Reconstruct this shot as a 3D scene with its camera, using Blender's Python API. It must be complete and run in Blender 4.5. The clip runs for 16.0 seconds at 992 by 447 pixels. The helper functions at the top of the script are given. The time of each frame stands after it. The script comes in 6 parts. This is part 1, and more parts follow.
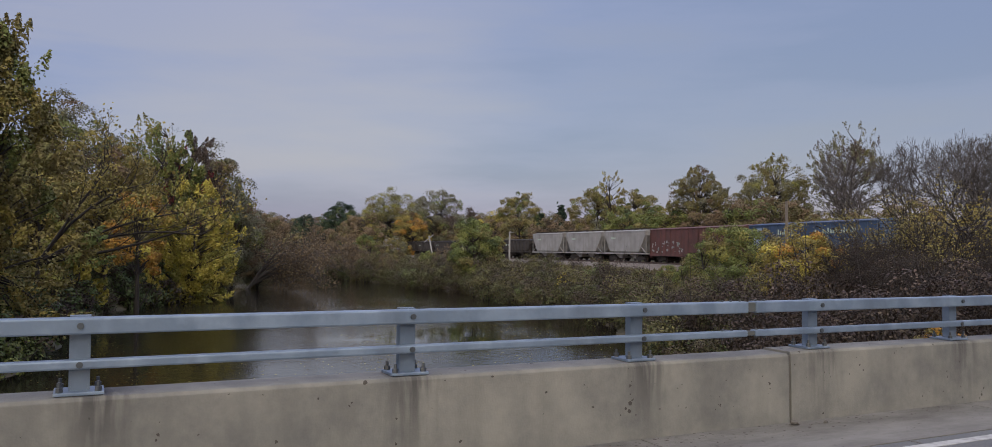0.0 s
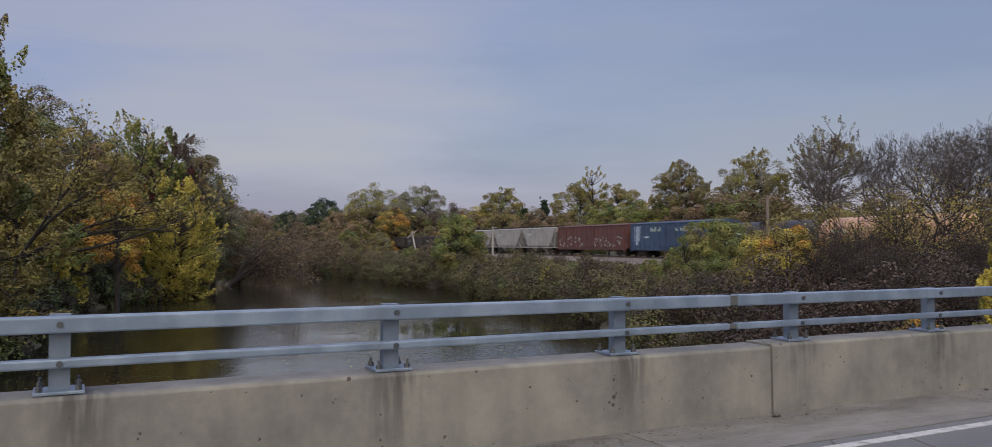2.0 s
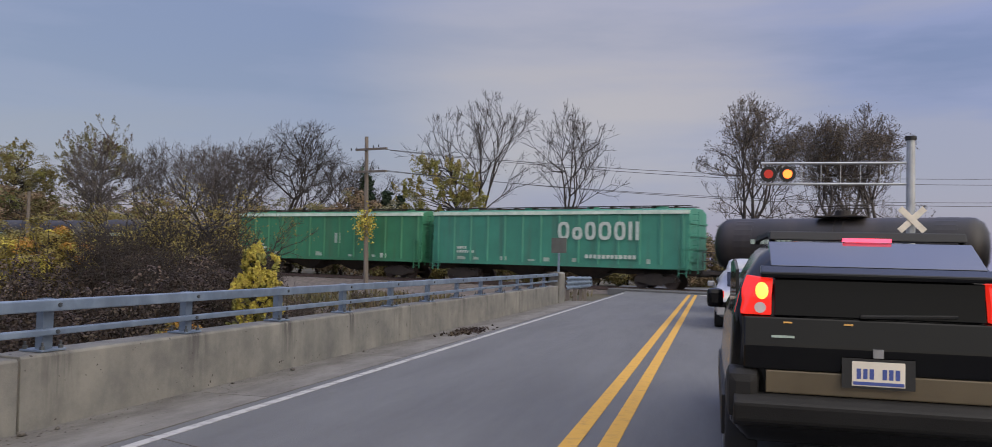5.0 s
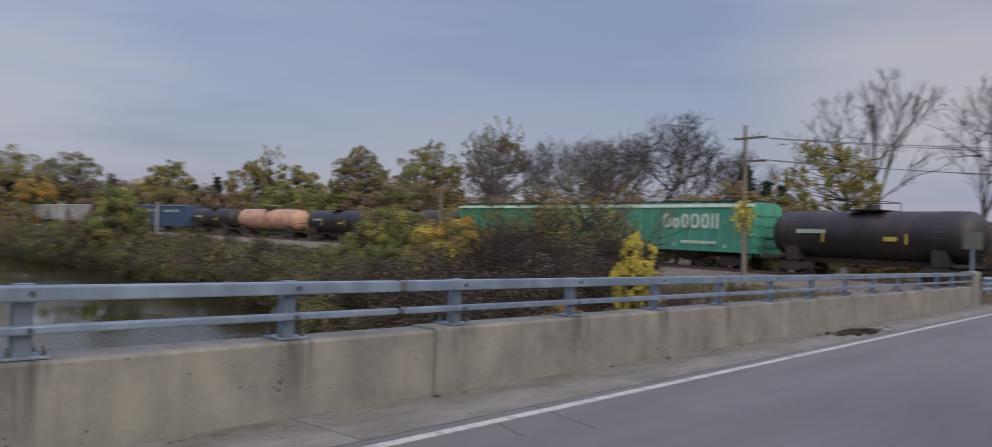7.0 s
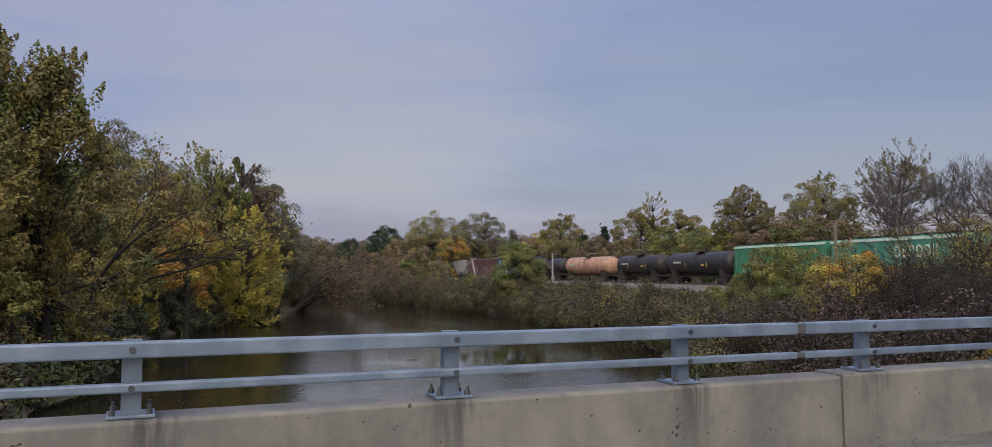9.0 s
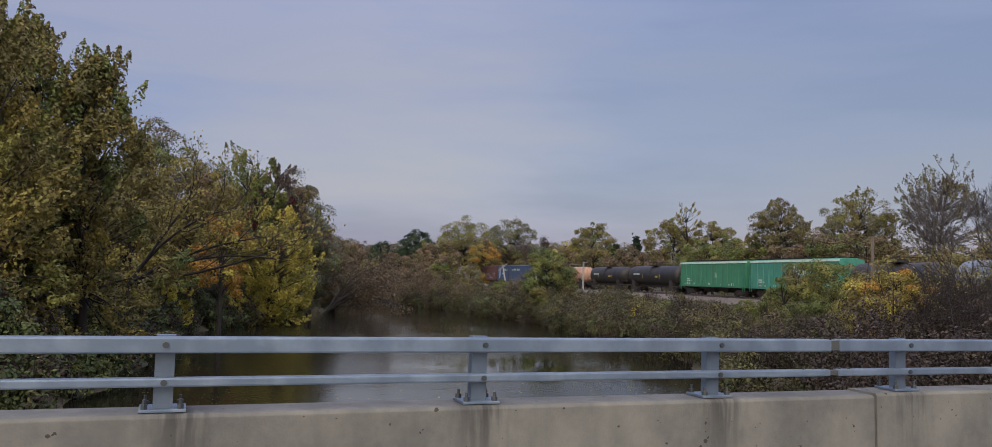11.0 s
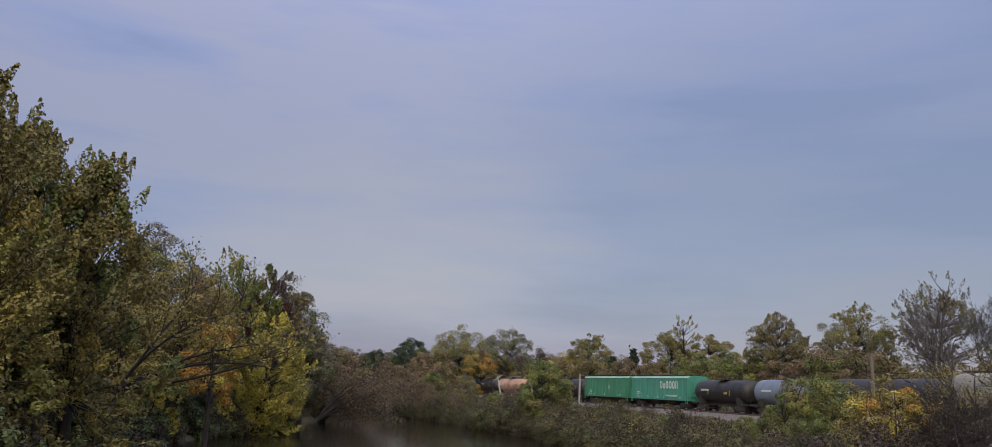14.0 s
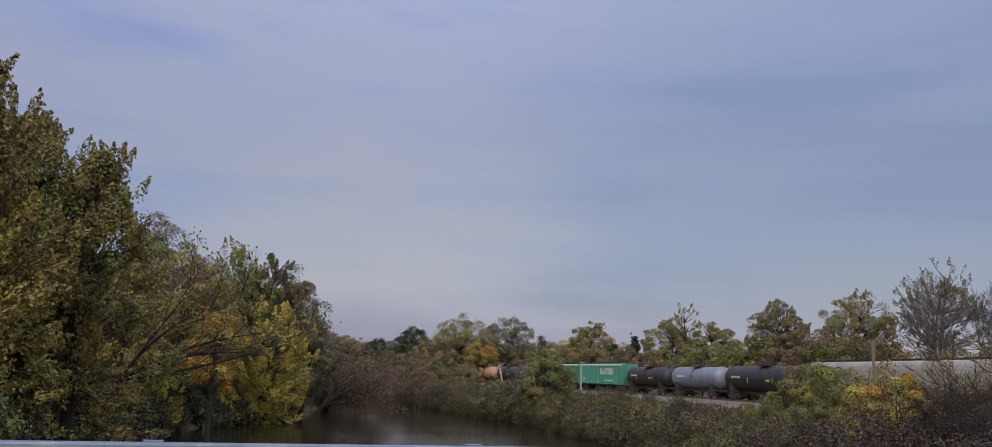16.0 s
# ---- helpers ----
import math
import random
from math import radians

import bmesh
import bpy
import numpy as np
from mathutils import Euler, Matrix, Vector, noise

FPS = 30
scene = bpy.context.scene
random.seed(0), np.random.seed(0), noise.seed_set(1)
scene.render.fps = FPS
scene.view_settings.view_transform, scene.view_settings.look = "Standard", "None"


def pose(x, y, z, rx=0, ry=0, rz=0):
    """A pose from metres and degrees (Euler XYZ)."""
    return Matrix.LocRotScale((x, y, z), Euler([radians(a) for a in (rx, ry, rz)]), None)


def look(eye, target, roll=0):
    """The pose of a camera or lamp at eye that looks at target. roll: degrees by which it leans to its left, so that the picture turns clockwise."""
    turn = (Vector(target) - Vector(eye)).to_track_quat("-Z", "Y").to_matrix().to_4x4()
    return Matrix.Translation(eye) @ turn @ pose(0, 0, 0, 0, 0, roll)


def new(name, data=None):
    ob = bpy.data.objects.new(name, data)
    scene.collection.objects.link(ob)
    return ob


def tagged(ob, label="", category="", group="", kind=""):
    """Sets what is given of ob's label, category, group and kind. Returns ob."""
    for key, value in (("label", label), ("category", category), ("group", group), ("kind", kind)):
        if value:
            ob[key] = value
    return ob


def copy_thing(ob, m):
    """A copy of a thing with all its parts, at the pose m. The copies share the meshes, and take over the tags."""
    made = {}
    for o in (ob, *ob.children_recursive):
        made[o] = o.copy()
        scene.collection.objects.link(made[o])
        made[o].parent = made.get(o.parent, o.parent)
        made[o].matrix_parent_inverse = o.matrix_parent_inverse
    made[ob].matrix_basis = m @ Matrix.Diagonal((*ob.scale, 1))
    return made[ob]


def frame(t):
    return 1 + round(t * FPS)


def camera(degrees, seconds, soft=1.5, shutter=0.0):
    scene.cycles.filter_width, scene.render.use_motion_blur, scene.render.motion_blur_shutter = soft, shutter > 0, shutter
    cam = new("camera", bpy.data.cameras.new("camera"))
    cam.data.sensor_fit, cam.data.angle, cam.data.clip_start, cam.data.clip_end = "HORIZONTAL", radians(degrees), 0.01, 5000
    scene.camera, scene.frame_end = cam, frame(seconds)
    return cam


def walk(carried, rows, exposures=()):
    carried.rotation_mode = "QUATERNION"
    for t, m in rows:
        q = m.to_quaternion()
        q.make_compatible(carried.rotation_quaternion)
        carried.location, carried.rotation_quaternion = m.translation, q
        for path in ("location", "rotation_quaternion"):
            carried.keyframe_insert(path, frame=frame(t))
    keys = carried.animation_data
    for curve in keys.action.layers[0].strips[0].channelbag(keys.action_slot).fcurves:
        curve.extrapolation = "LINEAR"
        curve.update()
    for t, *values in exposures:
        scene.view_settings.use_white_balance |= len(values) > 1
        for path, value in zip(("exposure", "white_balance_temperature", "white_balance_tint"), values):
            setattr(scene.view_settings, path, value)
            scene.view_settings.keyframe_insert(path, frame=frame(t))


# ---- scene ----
cam = camera(62.0, 16.0, soft=0.8, shutter=0.2)
PATH = [
    (0.0, pose(0, 0, 1.51, 91.84, -0.59, 63.72)),
    (0.5, pose(0, 0, 1.51, 91.98, -0.13, 64.88)),
    (1.0, pose(0, 0, 1.51, 92.08, 0.07, 65.08)),
    (1.5, pose(0, 0, 1.51, 91.67, 0.07, 64.86)),
    (2.0, pose(0, 0, 1.51, 91.52, -0.22, 62.56)),
    (2.5, pose(0, 0, 1.51, 91.66, -0.26, 55.07)),
    (3.0, pose(-0.021, 0.048, 1.503, 91.9, -0.03, 41.95)),
    (3.5, pose(-0.006, 0.018, 1.505, 92.36, -0.01, 28.95)),
    (4.0, pose(-0.005, 0.031, 1.519, 92.38, 0.05, 24.83)),
    (4.5, pose(-0.005, 0.029, 1.517, 92.47, -0.35, 21.62)),
    (4.7, pose(-0.005, 0.056, 1.525, 92.52, -1.0, 18.33)),
    (5.4, pose(-0.005, 0.06, 1.525, 92.45, -1.5, 13.2)),
    (6.1, pose(0.01, 0.045, 1.525, 92.0, -2.2, 15.5)),
    (6.8, pose(0.027, 0.027, 1.526, 91.21, -2.5, 32.06)),
    (7.0, pose(0.018, 0.012, 1.514, 90.98, -2.6, 40.42)),
    (7.5, pose(-0.012, 0.024, 1.497, 91.18, 1.18, 56.93)),
    (8.0, pose(0, 0, 1.51, 92.24, 1.33, 62.96)),
    (8.5, pose(0, 0, 1.51, 92.92, 0.82, 65.06)),
    (9.0, pose(0, 0, 1.51, 93.37, -0.12, 66.7)),
    (9.2, pose(0, 0, 1.51, 93.43, -0.65, 67.61)),
    (11.3, pose(0, 0, 1.51, 94.02, -1.97, 68.88)),
    (11.5, pose(0, 0, 1.51, 95.09, -2.14, 68.83)),
    (11.7, pose(0, 0, 1.53, 98.6, -2.4, 68.85)),
    (12.0, pose(0, 0, 1.56, 101.79, -2.74, 68.91)),
    (12.5, pose(0, 0, 1.56, 101.69, -2.83, 68.78)),
    (13.0, pose(0, 0, 1.56, 101.66, -2.87, 68.8)),
    (13.5, pose(0, 0, 1.56, 101.61, -2.8, 68.64)),
    (14.0, pose(0, 0, 1.56, 101.36, -2.71, 68.45)),
    (14.5, pose(0, 0, 1.56, 101.29, -2.72, 68.49)),
    (15.0, pose(0, 0, 1.56, 101.15, -2.67, 68.46)),
    (15.5, pose(0, 0, 1.56, 101.07, -2.6, 68.54)),
    (16.0, pose(0, 0, 1.56, 100.55, -2.49, 68.57)),
]
walk(cam, PATH, exposures=[(0.0, 0.0), (11.4, 0.0), (12.2, -0.06), (16.0, -0.06)])

# ---- light: an overcast evening sky ----
world = bpy.data.worlds.new("evening_sky")
scene.world = world
world.use_nodes = True
wn, wl = world.node_tree.nodes, world.node_tree.links
wn.clear()
w_out = wn.new("ShaderNodeOutputWorld")
w_sky = wn.new("ShaderNodeTexSky")
w_sky.sky_type = "NISHITA"
w_sky.sun_disc = False
w_sky.sun_elevation, w_sky.sun_rotation = radians(4), radians(125)
w_sky_bg = wn.new("ShaderNodeBackground")
w_sky_bg.inputs["Strength"].default_value = 0.05
wl.new(w_sky.outputs["Color"], w_sky_bg.inputs["Color"])
w_co = wn.new("ShaderNodeTexCoord")
w_map = wn.new("ShaderNodeMapping")
w_map.inputs["Scale"].default_value = (1.1, 1.1, 6.5)
w_map.inputs["Rotation"].default_value = (radians(4), radians(-5), 0.3)
wl.new(w_co.outputs["Generated"], w_map.inputs["Vector"])
w_n1 = wn.new("ShaderNodeTexNoise")
w_n1.inputs["Scale"].default_value = 1.5
w_n1.inputs["Detail"].default_value = 6.0
w_n1.inputs["Roughness"].default_value = 0.52
wl.new(w_map.outputs["Vector"], w_n1.inputs["Vector"])
w_ramp = wn.new("ShaderNodeValToRGB")
w_ramp.color_ramp.elements[0].position = 0.40
w_ramp.color_ramp.elements[0].color = (0.20, 0.25, 0.475, 1)
w_ramp.color_ramp.elements[1].position = 0.60
w_ramp.color_ramp.elements[1].color = (0.345, 0.358, 0.54, 1)
w_mid = w_ramp.color_ramp.elements.new(0.5)
w_mid.color = (0.278, 0.316, 0.556, 1)
wl.new(w_n1.outputs["Fac"], w_ramp.inputs["Fac"])
w_cloud_bg = wn.new("ShaderNodeBackground")
# the cloud layer is thinner, and so brighter, overhead
w_sep = wn.new("ShaderNodeSeparateXYZ")
wl.new(w_co.outputs["Generated"], w_sep.inputs["Vector"])
w_high = wn.new("ShaderNodeMapRange")
w_high.interpolation_type = "SMOOTHSTEP"
w_high.inputs["From Min"].default_value, w_high.inputs["From Max"].default_value = 0.2, 0.95
w_high.inputs["To Min"].default_value, w_high.inputs["To Max"].default_value = 0.78, 1.9
wl.new(w_sep.outputs["Z"], w_high.inputs["Value"])
# and towards the low sun behind it
w_dot = wn.new("ShaderNodeVectorMath")
w_dot.operation = "DOT_PRODUCT"
w_dot.inputs[1].default_value = (0.72, -0.51, 0.47)
wl.new(w_co.outputs["Generated"], w_dot.inputs[0])
w_near = wn.new("ShaderNodeMapRange")
w_near.interpolation_type = "SMOOTHSTEP"
w_near.inputs["From Min"].default_value, w_near.inputs["From Max"].default_value = -0.30, 1.0
w_near.inputs["To Min"].default_value, w_near.inputs["To Max"].default_value = 1.0, 3.4
wl.new(w_dot.outputs["Value"], w_near.inputs["Value"])
w_mul = wn.new("ShaderNodeMath")
w_mul.operation = "MULTIPLY"
wl.new(w_high.outputs["Result"], w_mul.inputs[0])
wl.new(w_near.outputs["Result"], w_mul.inputs[1])
wl.new(w_mul.outputs["Value"], w_cloud_bg.inputs["Strength"])


# cloud patches lie flat: twice as wide as high
w_tall = wn.new("ShaderNodeVectorMath")
w_tall.operation = "MULTIPLY"
w_tall.inputs[1].default_value = (1, 1, 2)
wl.new(w_co.outputs["Generated"], w_tall.inputs[0])
w_flat = wn.new("ShaderNodeVectorMath")
w_flat.operation = "NORMALIZE"
wl.new(w_tall.outputs["Vector"], w_flat.inputs[0])


def cloud_patch(bearing, height, width, color, amount, base):
    """A broad soft patch in the cloud, by its bearing left of the road and its height, in degrees."""
    d = wn.new("ShaderNodeVectorMath")
    d.operation = "DOT_PRODUCT"
    c = math.cos(radians(height))
    d.inputs[1].default_value = Vector((-math.sin(radians(bearing)) * c, math.cos(radians(bearing)) * c, 2.0 * math.sin(radians(height)))).normalized()
    wl.new(w_flat.outputs["Vector"], d.inputs[0])
    r = wn.new("ShaderNodeMapRange")
    r.interpolation_type = "SMOOTHSTEP"
    r.inputs["From Min"].default_value, r.inputs["From Max"].default_value = math.cos(radians(width)), 1.0
    r.inputs["To Max"].default_value = amount
    wl.new(d.outputs["Value"], r.inputs["Value"])
    n = wn.new("ShaderNodeMath")
    n.operation = "MULTIPLY"
    n.use_clamp = True
    wl.new(r.outputs["Result"], n.inputs[0])
    k = wn.new("ShaderNodeMapRange")
    k.inputs["From Min"].default_value, k.inputs["From Max"].default_value = 0.3, 0.6
    k.inputs["To Min"].default_value, k.inputs["To Max"].default_value = 0.6, 1.2
    wl.new(w_n1.outputs["Fac"], k.inputs["Value"])
    wl.new(k.outputs["Result"], n.inputs[1])
    m = wn.new("ShaderNodeMix")
    m.data_type = "RGBA"
    m.inputs["B"].default_value = (*color, 1)
    wl.new(n.outputs["Value"], m.inputs["Factor"])
    wl.new(base, m.inputs["A"])
    return m.outputs["Result"]


w_col = cloud_patch(36, 14, 36, (0.215, 0.25, 0.43), 0.6, w_ramp.outputs["Color"])
w_col = cloud_patch(9.5, 12.5, 17, (0.62, 0.54, 0.54), 0.5, w_col)
w_col = cloud_patch(75, 10, 15, (0.42, 0.40, 0.51), 0.45, w_col)
w_warm = wn.new("ShaderNodeMix")
w_warm.data_type = "RGBA"
w_warm.inputs["B"].default_value = (0.378, 0.356, 0.342, 1)
wl.new(w_col, w_warm.inputs["A"])
wl.new(w_warm.outputs["Result"], w_cloud_bg.inputs["Color"])
w_tint = wn.new("ShaderNodeMapRange")
w_tint.interpolation_type = "SMOOTHSTEP"
w_tint.inputs["From Min"].default_value, w_tint.inputs["From Max"].default_value = 0.1, 0.65
wl.new(w_dot.outputs["Value"], w_tint.inputs["Value"])
wl.new(w_tint.outputs["Result"], w_warm.inputs["Factor"])
w_add = wn.new("ShaderNodeAddShader")
wl.new(w_sky_bg.outputs["Background"], w_add.inputs[0])
wl.new(w_cloud_bg.outputs["Background"], w_add.inputs[1])
wl.new(w_add.outputs["Shader"], w_out.inputs["Surface"])

sun_data = bpy.data.lights.new("sun", "SUN")
sun_data.energy, sun_data.angle, sun_data.color = 1.0, radians(30), (1.0, 0.93, 0.86)
sun = new("sun", sun_data)
sun.matrix_basis = look((40, -28, 26), (0, 0, 0))


# ---- materials ----
def material(name, color, rough=0.6, metal=0.0, color2=None, scale=2.0, detail=5.0, low=0.35, high=0.65, island=0.0, per_object=0.0,
             bump=0.0, bump_scale=30.0, stretch=(1, 1, 1), streak=None, streak_amount=0.0, streak_scale=4.0, alpha=1.0, coat=0.0, translucent=0.0, emission=None, glow=0.0, spec=0.5, pits=0.0, drips=False):
    """Two tones mixed by noise in object space, optional vertical streaks, per-piece variation and fine bump."""
    m = bpy.data.materials.new(name)
    m.use_nodes = True
    nt = m.node_tree
    nodes, links = nt.nodes, nt.links
    bsdf = nodes["Principled BSDF"]
    bsdf.inputs["Roughness"].default_value = rough
    bsdf.inputs["Metallic"].default_value = metal
    bsdf.inputs["Specular IOR Level"].default_value = spec
    bsdf.inputs["Coat Weight"].default_value = coat
    co = nodes.new("ShaderNodeTexCoord")
    mp = nodes.new("ShaderNodeMapping")
    mp.inputs["Scale"].default_value = stretch
    links.new(co.outputs["Object"], mp.inputs["Vector"])
    out = None
    if color2 is None:
        color2 = tuple(c * 0.75 for c in color)
    nz = nodes.new("ShaderNodeTexNoise")
    nz.inputs["Scale"].default_value, nz.inputs["Detail"].default_value = scale, detail
    nz.inputs["Roughness"].default_value = 0.7 if detail >= 14 else 0.55
    links.new(mp.outputs["Vector"], nz.inputs["Vector"])
    rg = nodes.new("ShaderNodeMapRange")
    rg.inputs["From Min"].default_value, rg.inputs["From Max"].default_value = low, high
    links.new(nz.outputs["Fac"], rg.inputs["Value"])
    mx = nodes.new("ShaderNodeMix")
    mx.data_type = "RGBA"
    mx.inputs["A"].default_value, mx.inputs["B"].default_value = (*color, 1), (*color2, 1)
    links.new(rg.outputs["Result"], mx.inputs["Factor"])
    out = mx.outputs["Result"]
    if streak is not None:
        mp2 = nodes.new("ShaderNodeMapping")
        mp2.inputs["Scale"].default_value = (1, 1, 0.08)
        links.new(co.outputs["Object"], mp2.inputs["Vector"])
        nz2 = nodes.new("ShaderNodeTexNoise")
        nz2.inputs["Scale"].default_value, nz2.inputs["Detail"].default_value = streak_scale, 6
        links.new(mp2.outputs["Vector"], nz2.inputs["Vector"])
        rg2 = nodes.new("ShaderNodeMapRange")
        rg2.inputs["From Min"].default_value, rg2.inputs["From Max"].default_value = 0.5, 0.72
        rg2.inputs["To Max"].default_value = streak_amount
        links.new(nz2.outputs["Fac"], rg2.inputs["Value"])
        mx2 = nodes.new("ShaderNodeMix")
        mx2.data_type = "RGBA"
        links.new(out, mx2.inputs["A"])
        mx2.inputs["B"].default_value = (*streak, 1)
        links.new(rg2.outputs["Result"], mx2.inputs["Factor"])
        out = mx2.outputs["Result"]
    if pits:
        # blow-holes and small dark spalls
        vo = nodes.new("ShaderNodeTexVoronoi")
        vo.inputs["Scale"].default_value = 17.0
        rag = nodes.new("ShaderNodeTexNoise")
        rag.inputs["Scale"].default_value = 45.0
        links.new(co.outputs["Object"], rag.inputs["Vector"])
        off = nodes.new("ShaderNodeVectorMath")
        off.operation = "MULTIPLY_ADD"
        off.inputs[1].default_value = (0.03, 0.03, 0.03)
        links.new(rag.outputs["Color"], off.inputs[0])
        links.new(co.outputs["Object"], off.inputs[2])
        links.new(off.outputs["Vector"], vo.inputs["Vector"])
        nz3 = nodes.new("ShaderNodeTexNoise")
        nz3.inputs["Scale"].default_value = 5.5
        links.new(co.outputs["Object"], nz3.inputs["Vector"])
        sz = nodes.new("ShaderNodeMapRange")
        sz.inputs["From Min"].default_value, sz.inputs["From Max"].default_value = 0.52, 0.74
        sz.inputs["To Min"].default_value, sz.inputs["To Max"].default_value = 0.0, 0.30
        links.new(nz3.outputs["Fac"], sz.inputs["Value"])
        lt = nodes.new("ShaderNodeMath")
        lt.operation = "LESS_THAN"
        links.new(vo.outputs["Distance"], lt.inputs[0])
        links.new(sz.outputs["Result"], lt.inputs[1])
        mx3 = nodes.new("ShaderNodeMix")
        mx3.data_type = "RGBA"
        links.new(out, mx3.inputs["A"])
        mx3.inputs["B"].default_value = (0.05, 0.043, 0.036, 1)
        links.new(lt.outputs["Value"], mx3.inputs["Factor"])
        out = mx3.outputs["Result"]
    if drips:
        # dirty run-off below each railing post
        sx = nodes.new("ShaderNodeSeparateXYZ")
        links.new(co.outputs["Object"], sx.inputs["Vector"])

        def calc(op, a, b, c=None):
            q = nodes.new("ShaderNodeMath")
            q.operation, q.use_clamp = op, op == "MULTIPLY"
            for k, w in enumerate((a, b, c)):
                if w is None:
                    continue
                if isinstance(w, float):
                    q.inputs[k].default_value = w
                else:
                    links.new(w, q.inputs[k])
            return q.outputs["Value"]

        def ramp(value, a, b, c, d):
            q = nodes.new("ShaderNodeMapRange")
            for k, w in zip(("From Min", "From Max", "To Min", "To Max"), (a, b, c, d)):
                q.inputs[k].default_value = w
            links.new(value, q.inputs["Value"])
            return q.outputs["Result"]

        mp4 = nodes.new("ShaderNodeMapping")
        mp4.inputs["Scale"].default_value = (1, 6, 0.7)
        links.new(co.outputs["Object"], mp4.inputs["Vector"])
        nz4 = nodes.new("ShaderNodeTexNoise")
        nz4.inputs["Scale"].default_value, nz4.inputs["Detail"].default_value = 2.2, 8
        links.new(mp4.outputs["Vector"], nz4.inputs["Vector"])
        near = ramp(calc("PINGPONG", calc("ADD", sx.outputs["Y"], 99.8 - 0.07), 0.998), 0.04, 0.27, 1.0, 0.0)
        mask = calc("MULTIPLY", calc("MULTIPLY", near, ramp(sx.outputs["Z"], 0.1, 0.62, 0.1, 1.0)), ramp(nz4.outputs["Fac"], 0.40, 0.56, 0.0, 0.95))
        mx4 = nodes.new("ShaderNodeMix")
        mx4.data_type = "RGBA"
        links.new(out, mx4.inputs["A"])
        mx4.inputs["B"].default_value = (0.055, 0.052, 0.05, 1)
        links.new(mask, mx4.inputs["Factor"])
        out = mx4.outputs["Result"]
    for amount, kind in ((island, "ISL"), (per_object, "OBJ")):
        if amount:
            if kind == "ISL":
                src = nodes.new("ShaderNodeNewGeometry").outputs["Random Per Island"]
            else:
                src = nodes.new("ShaderNodeObjectInfo").outputs["Random"]
            rr = nodes.new("ShaderNodeMapRange")
            rr.inputs["To Min"].default_value, rr.inputs["To Max"].default_value = 1 - amount, 1 + amount
            links.new(src, rr.inputs["Value"])
            hs = nodes.new("ShaderNodeHueSaturation")
            links.new(rr.outputs["Result"], hs.inputs["Value"])
            if kind == "ISL" or amount > 0.15:
                hr = nodes.new("ShaderNodeMapRange")
                hr.inputs["To Min"].default_value, hr.inputs["To Max"].default_value = 0.5 - amount * 0.07, 0.5 + amount * 0.05
                links.new(src, hr.inputs["Value"])
                links.new(hr.outputs["Result"], hs.inputs["Hue"])
            links.new(out, hs.inputs["Color"])
            out = hs.outputs["Color"]
    links.new(out, bsdf.inputs["Base Color"])
    if bump:
        nb = nodes.new("ShaderNodeTexNoise")
        nb.inputs["Scale"].default_value, nb.inputs["Detail"].default_value = bump_scale, 6
        links.new(mp.outputs["Vector"], nb.inputs["Vector"])
        bp = nodes.new("ShaderNodeBump")
        bp.inputs["Strength"].default_value, bp.inputs["Distance"].default_value = bump, 0.02
        links.new(nb.outputs["Fac"], bp.inputs["Height"])
        links.new(bp.outputs["Normal"], bsdf.inputs["Normal"])
    if emission:
        bsdf.inputs["Emission Color"].default_value = (*emission, 1)
        bsdf.inputs["Emission Strength"].default_value = glow
    if translucent:
        tr = nodes.new("ShaderNodeBsdfTranslucent")
        links.new(out, tr.inputs["Color"])
        ms = nodes.new("ShaderNodeMixShader")
        ms.inputs["Fac"].default_value = translucent
        links.new(bsdf.outputs["BSDF"], ms.inputs[1])
        links.new(tr.outputs["BSDF"], ms.inputs[2])
        links.new(ms.outputs["Shader"], nodes["Material Output"].inputs["Surface"])
    return m


def leaf(name, a, b, island=0.24):
    a, b = (tuple(0.88 * q for q in c) for c in (a, b))
    return material(name, a, 0.65, color2=b, scale=0.55, detail=3, low=0.4, high=0.6, island=island, per_object=0.08, translucent=0.13, spec=0.22)


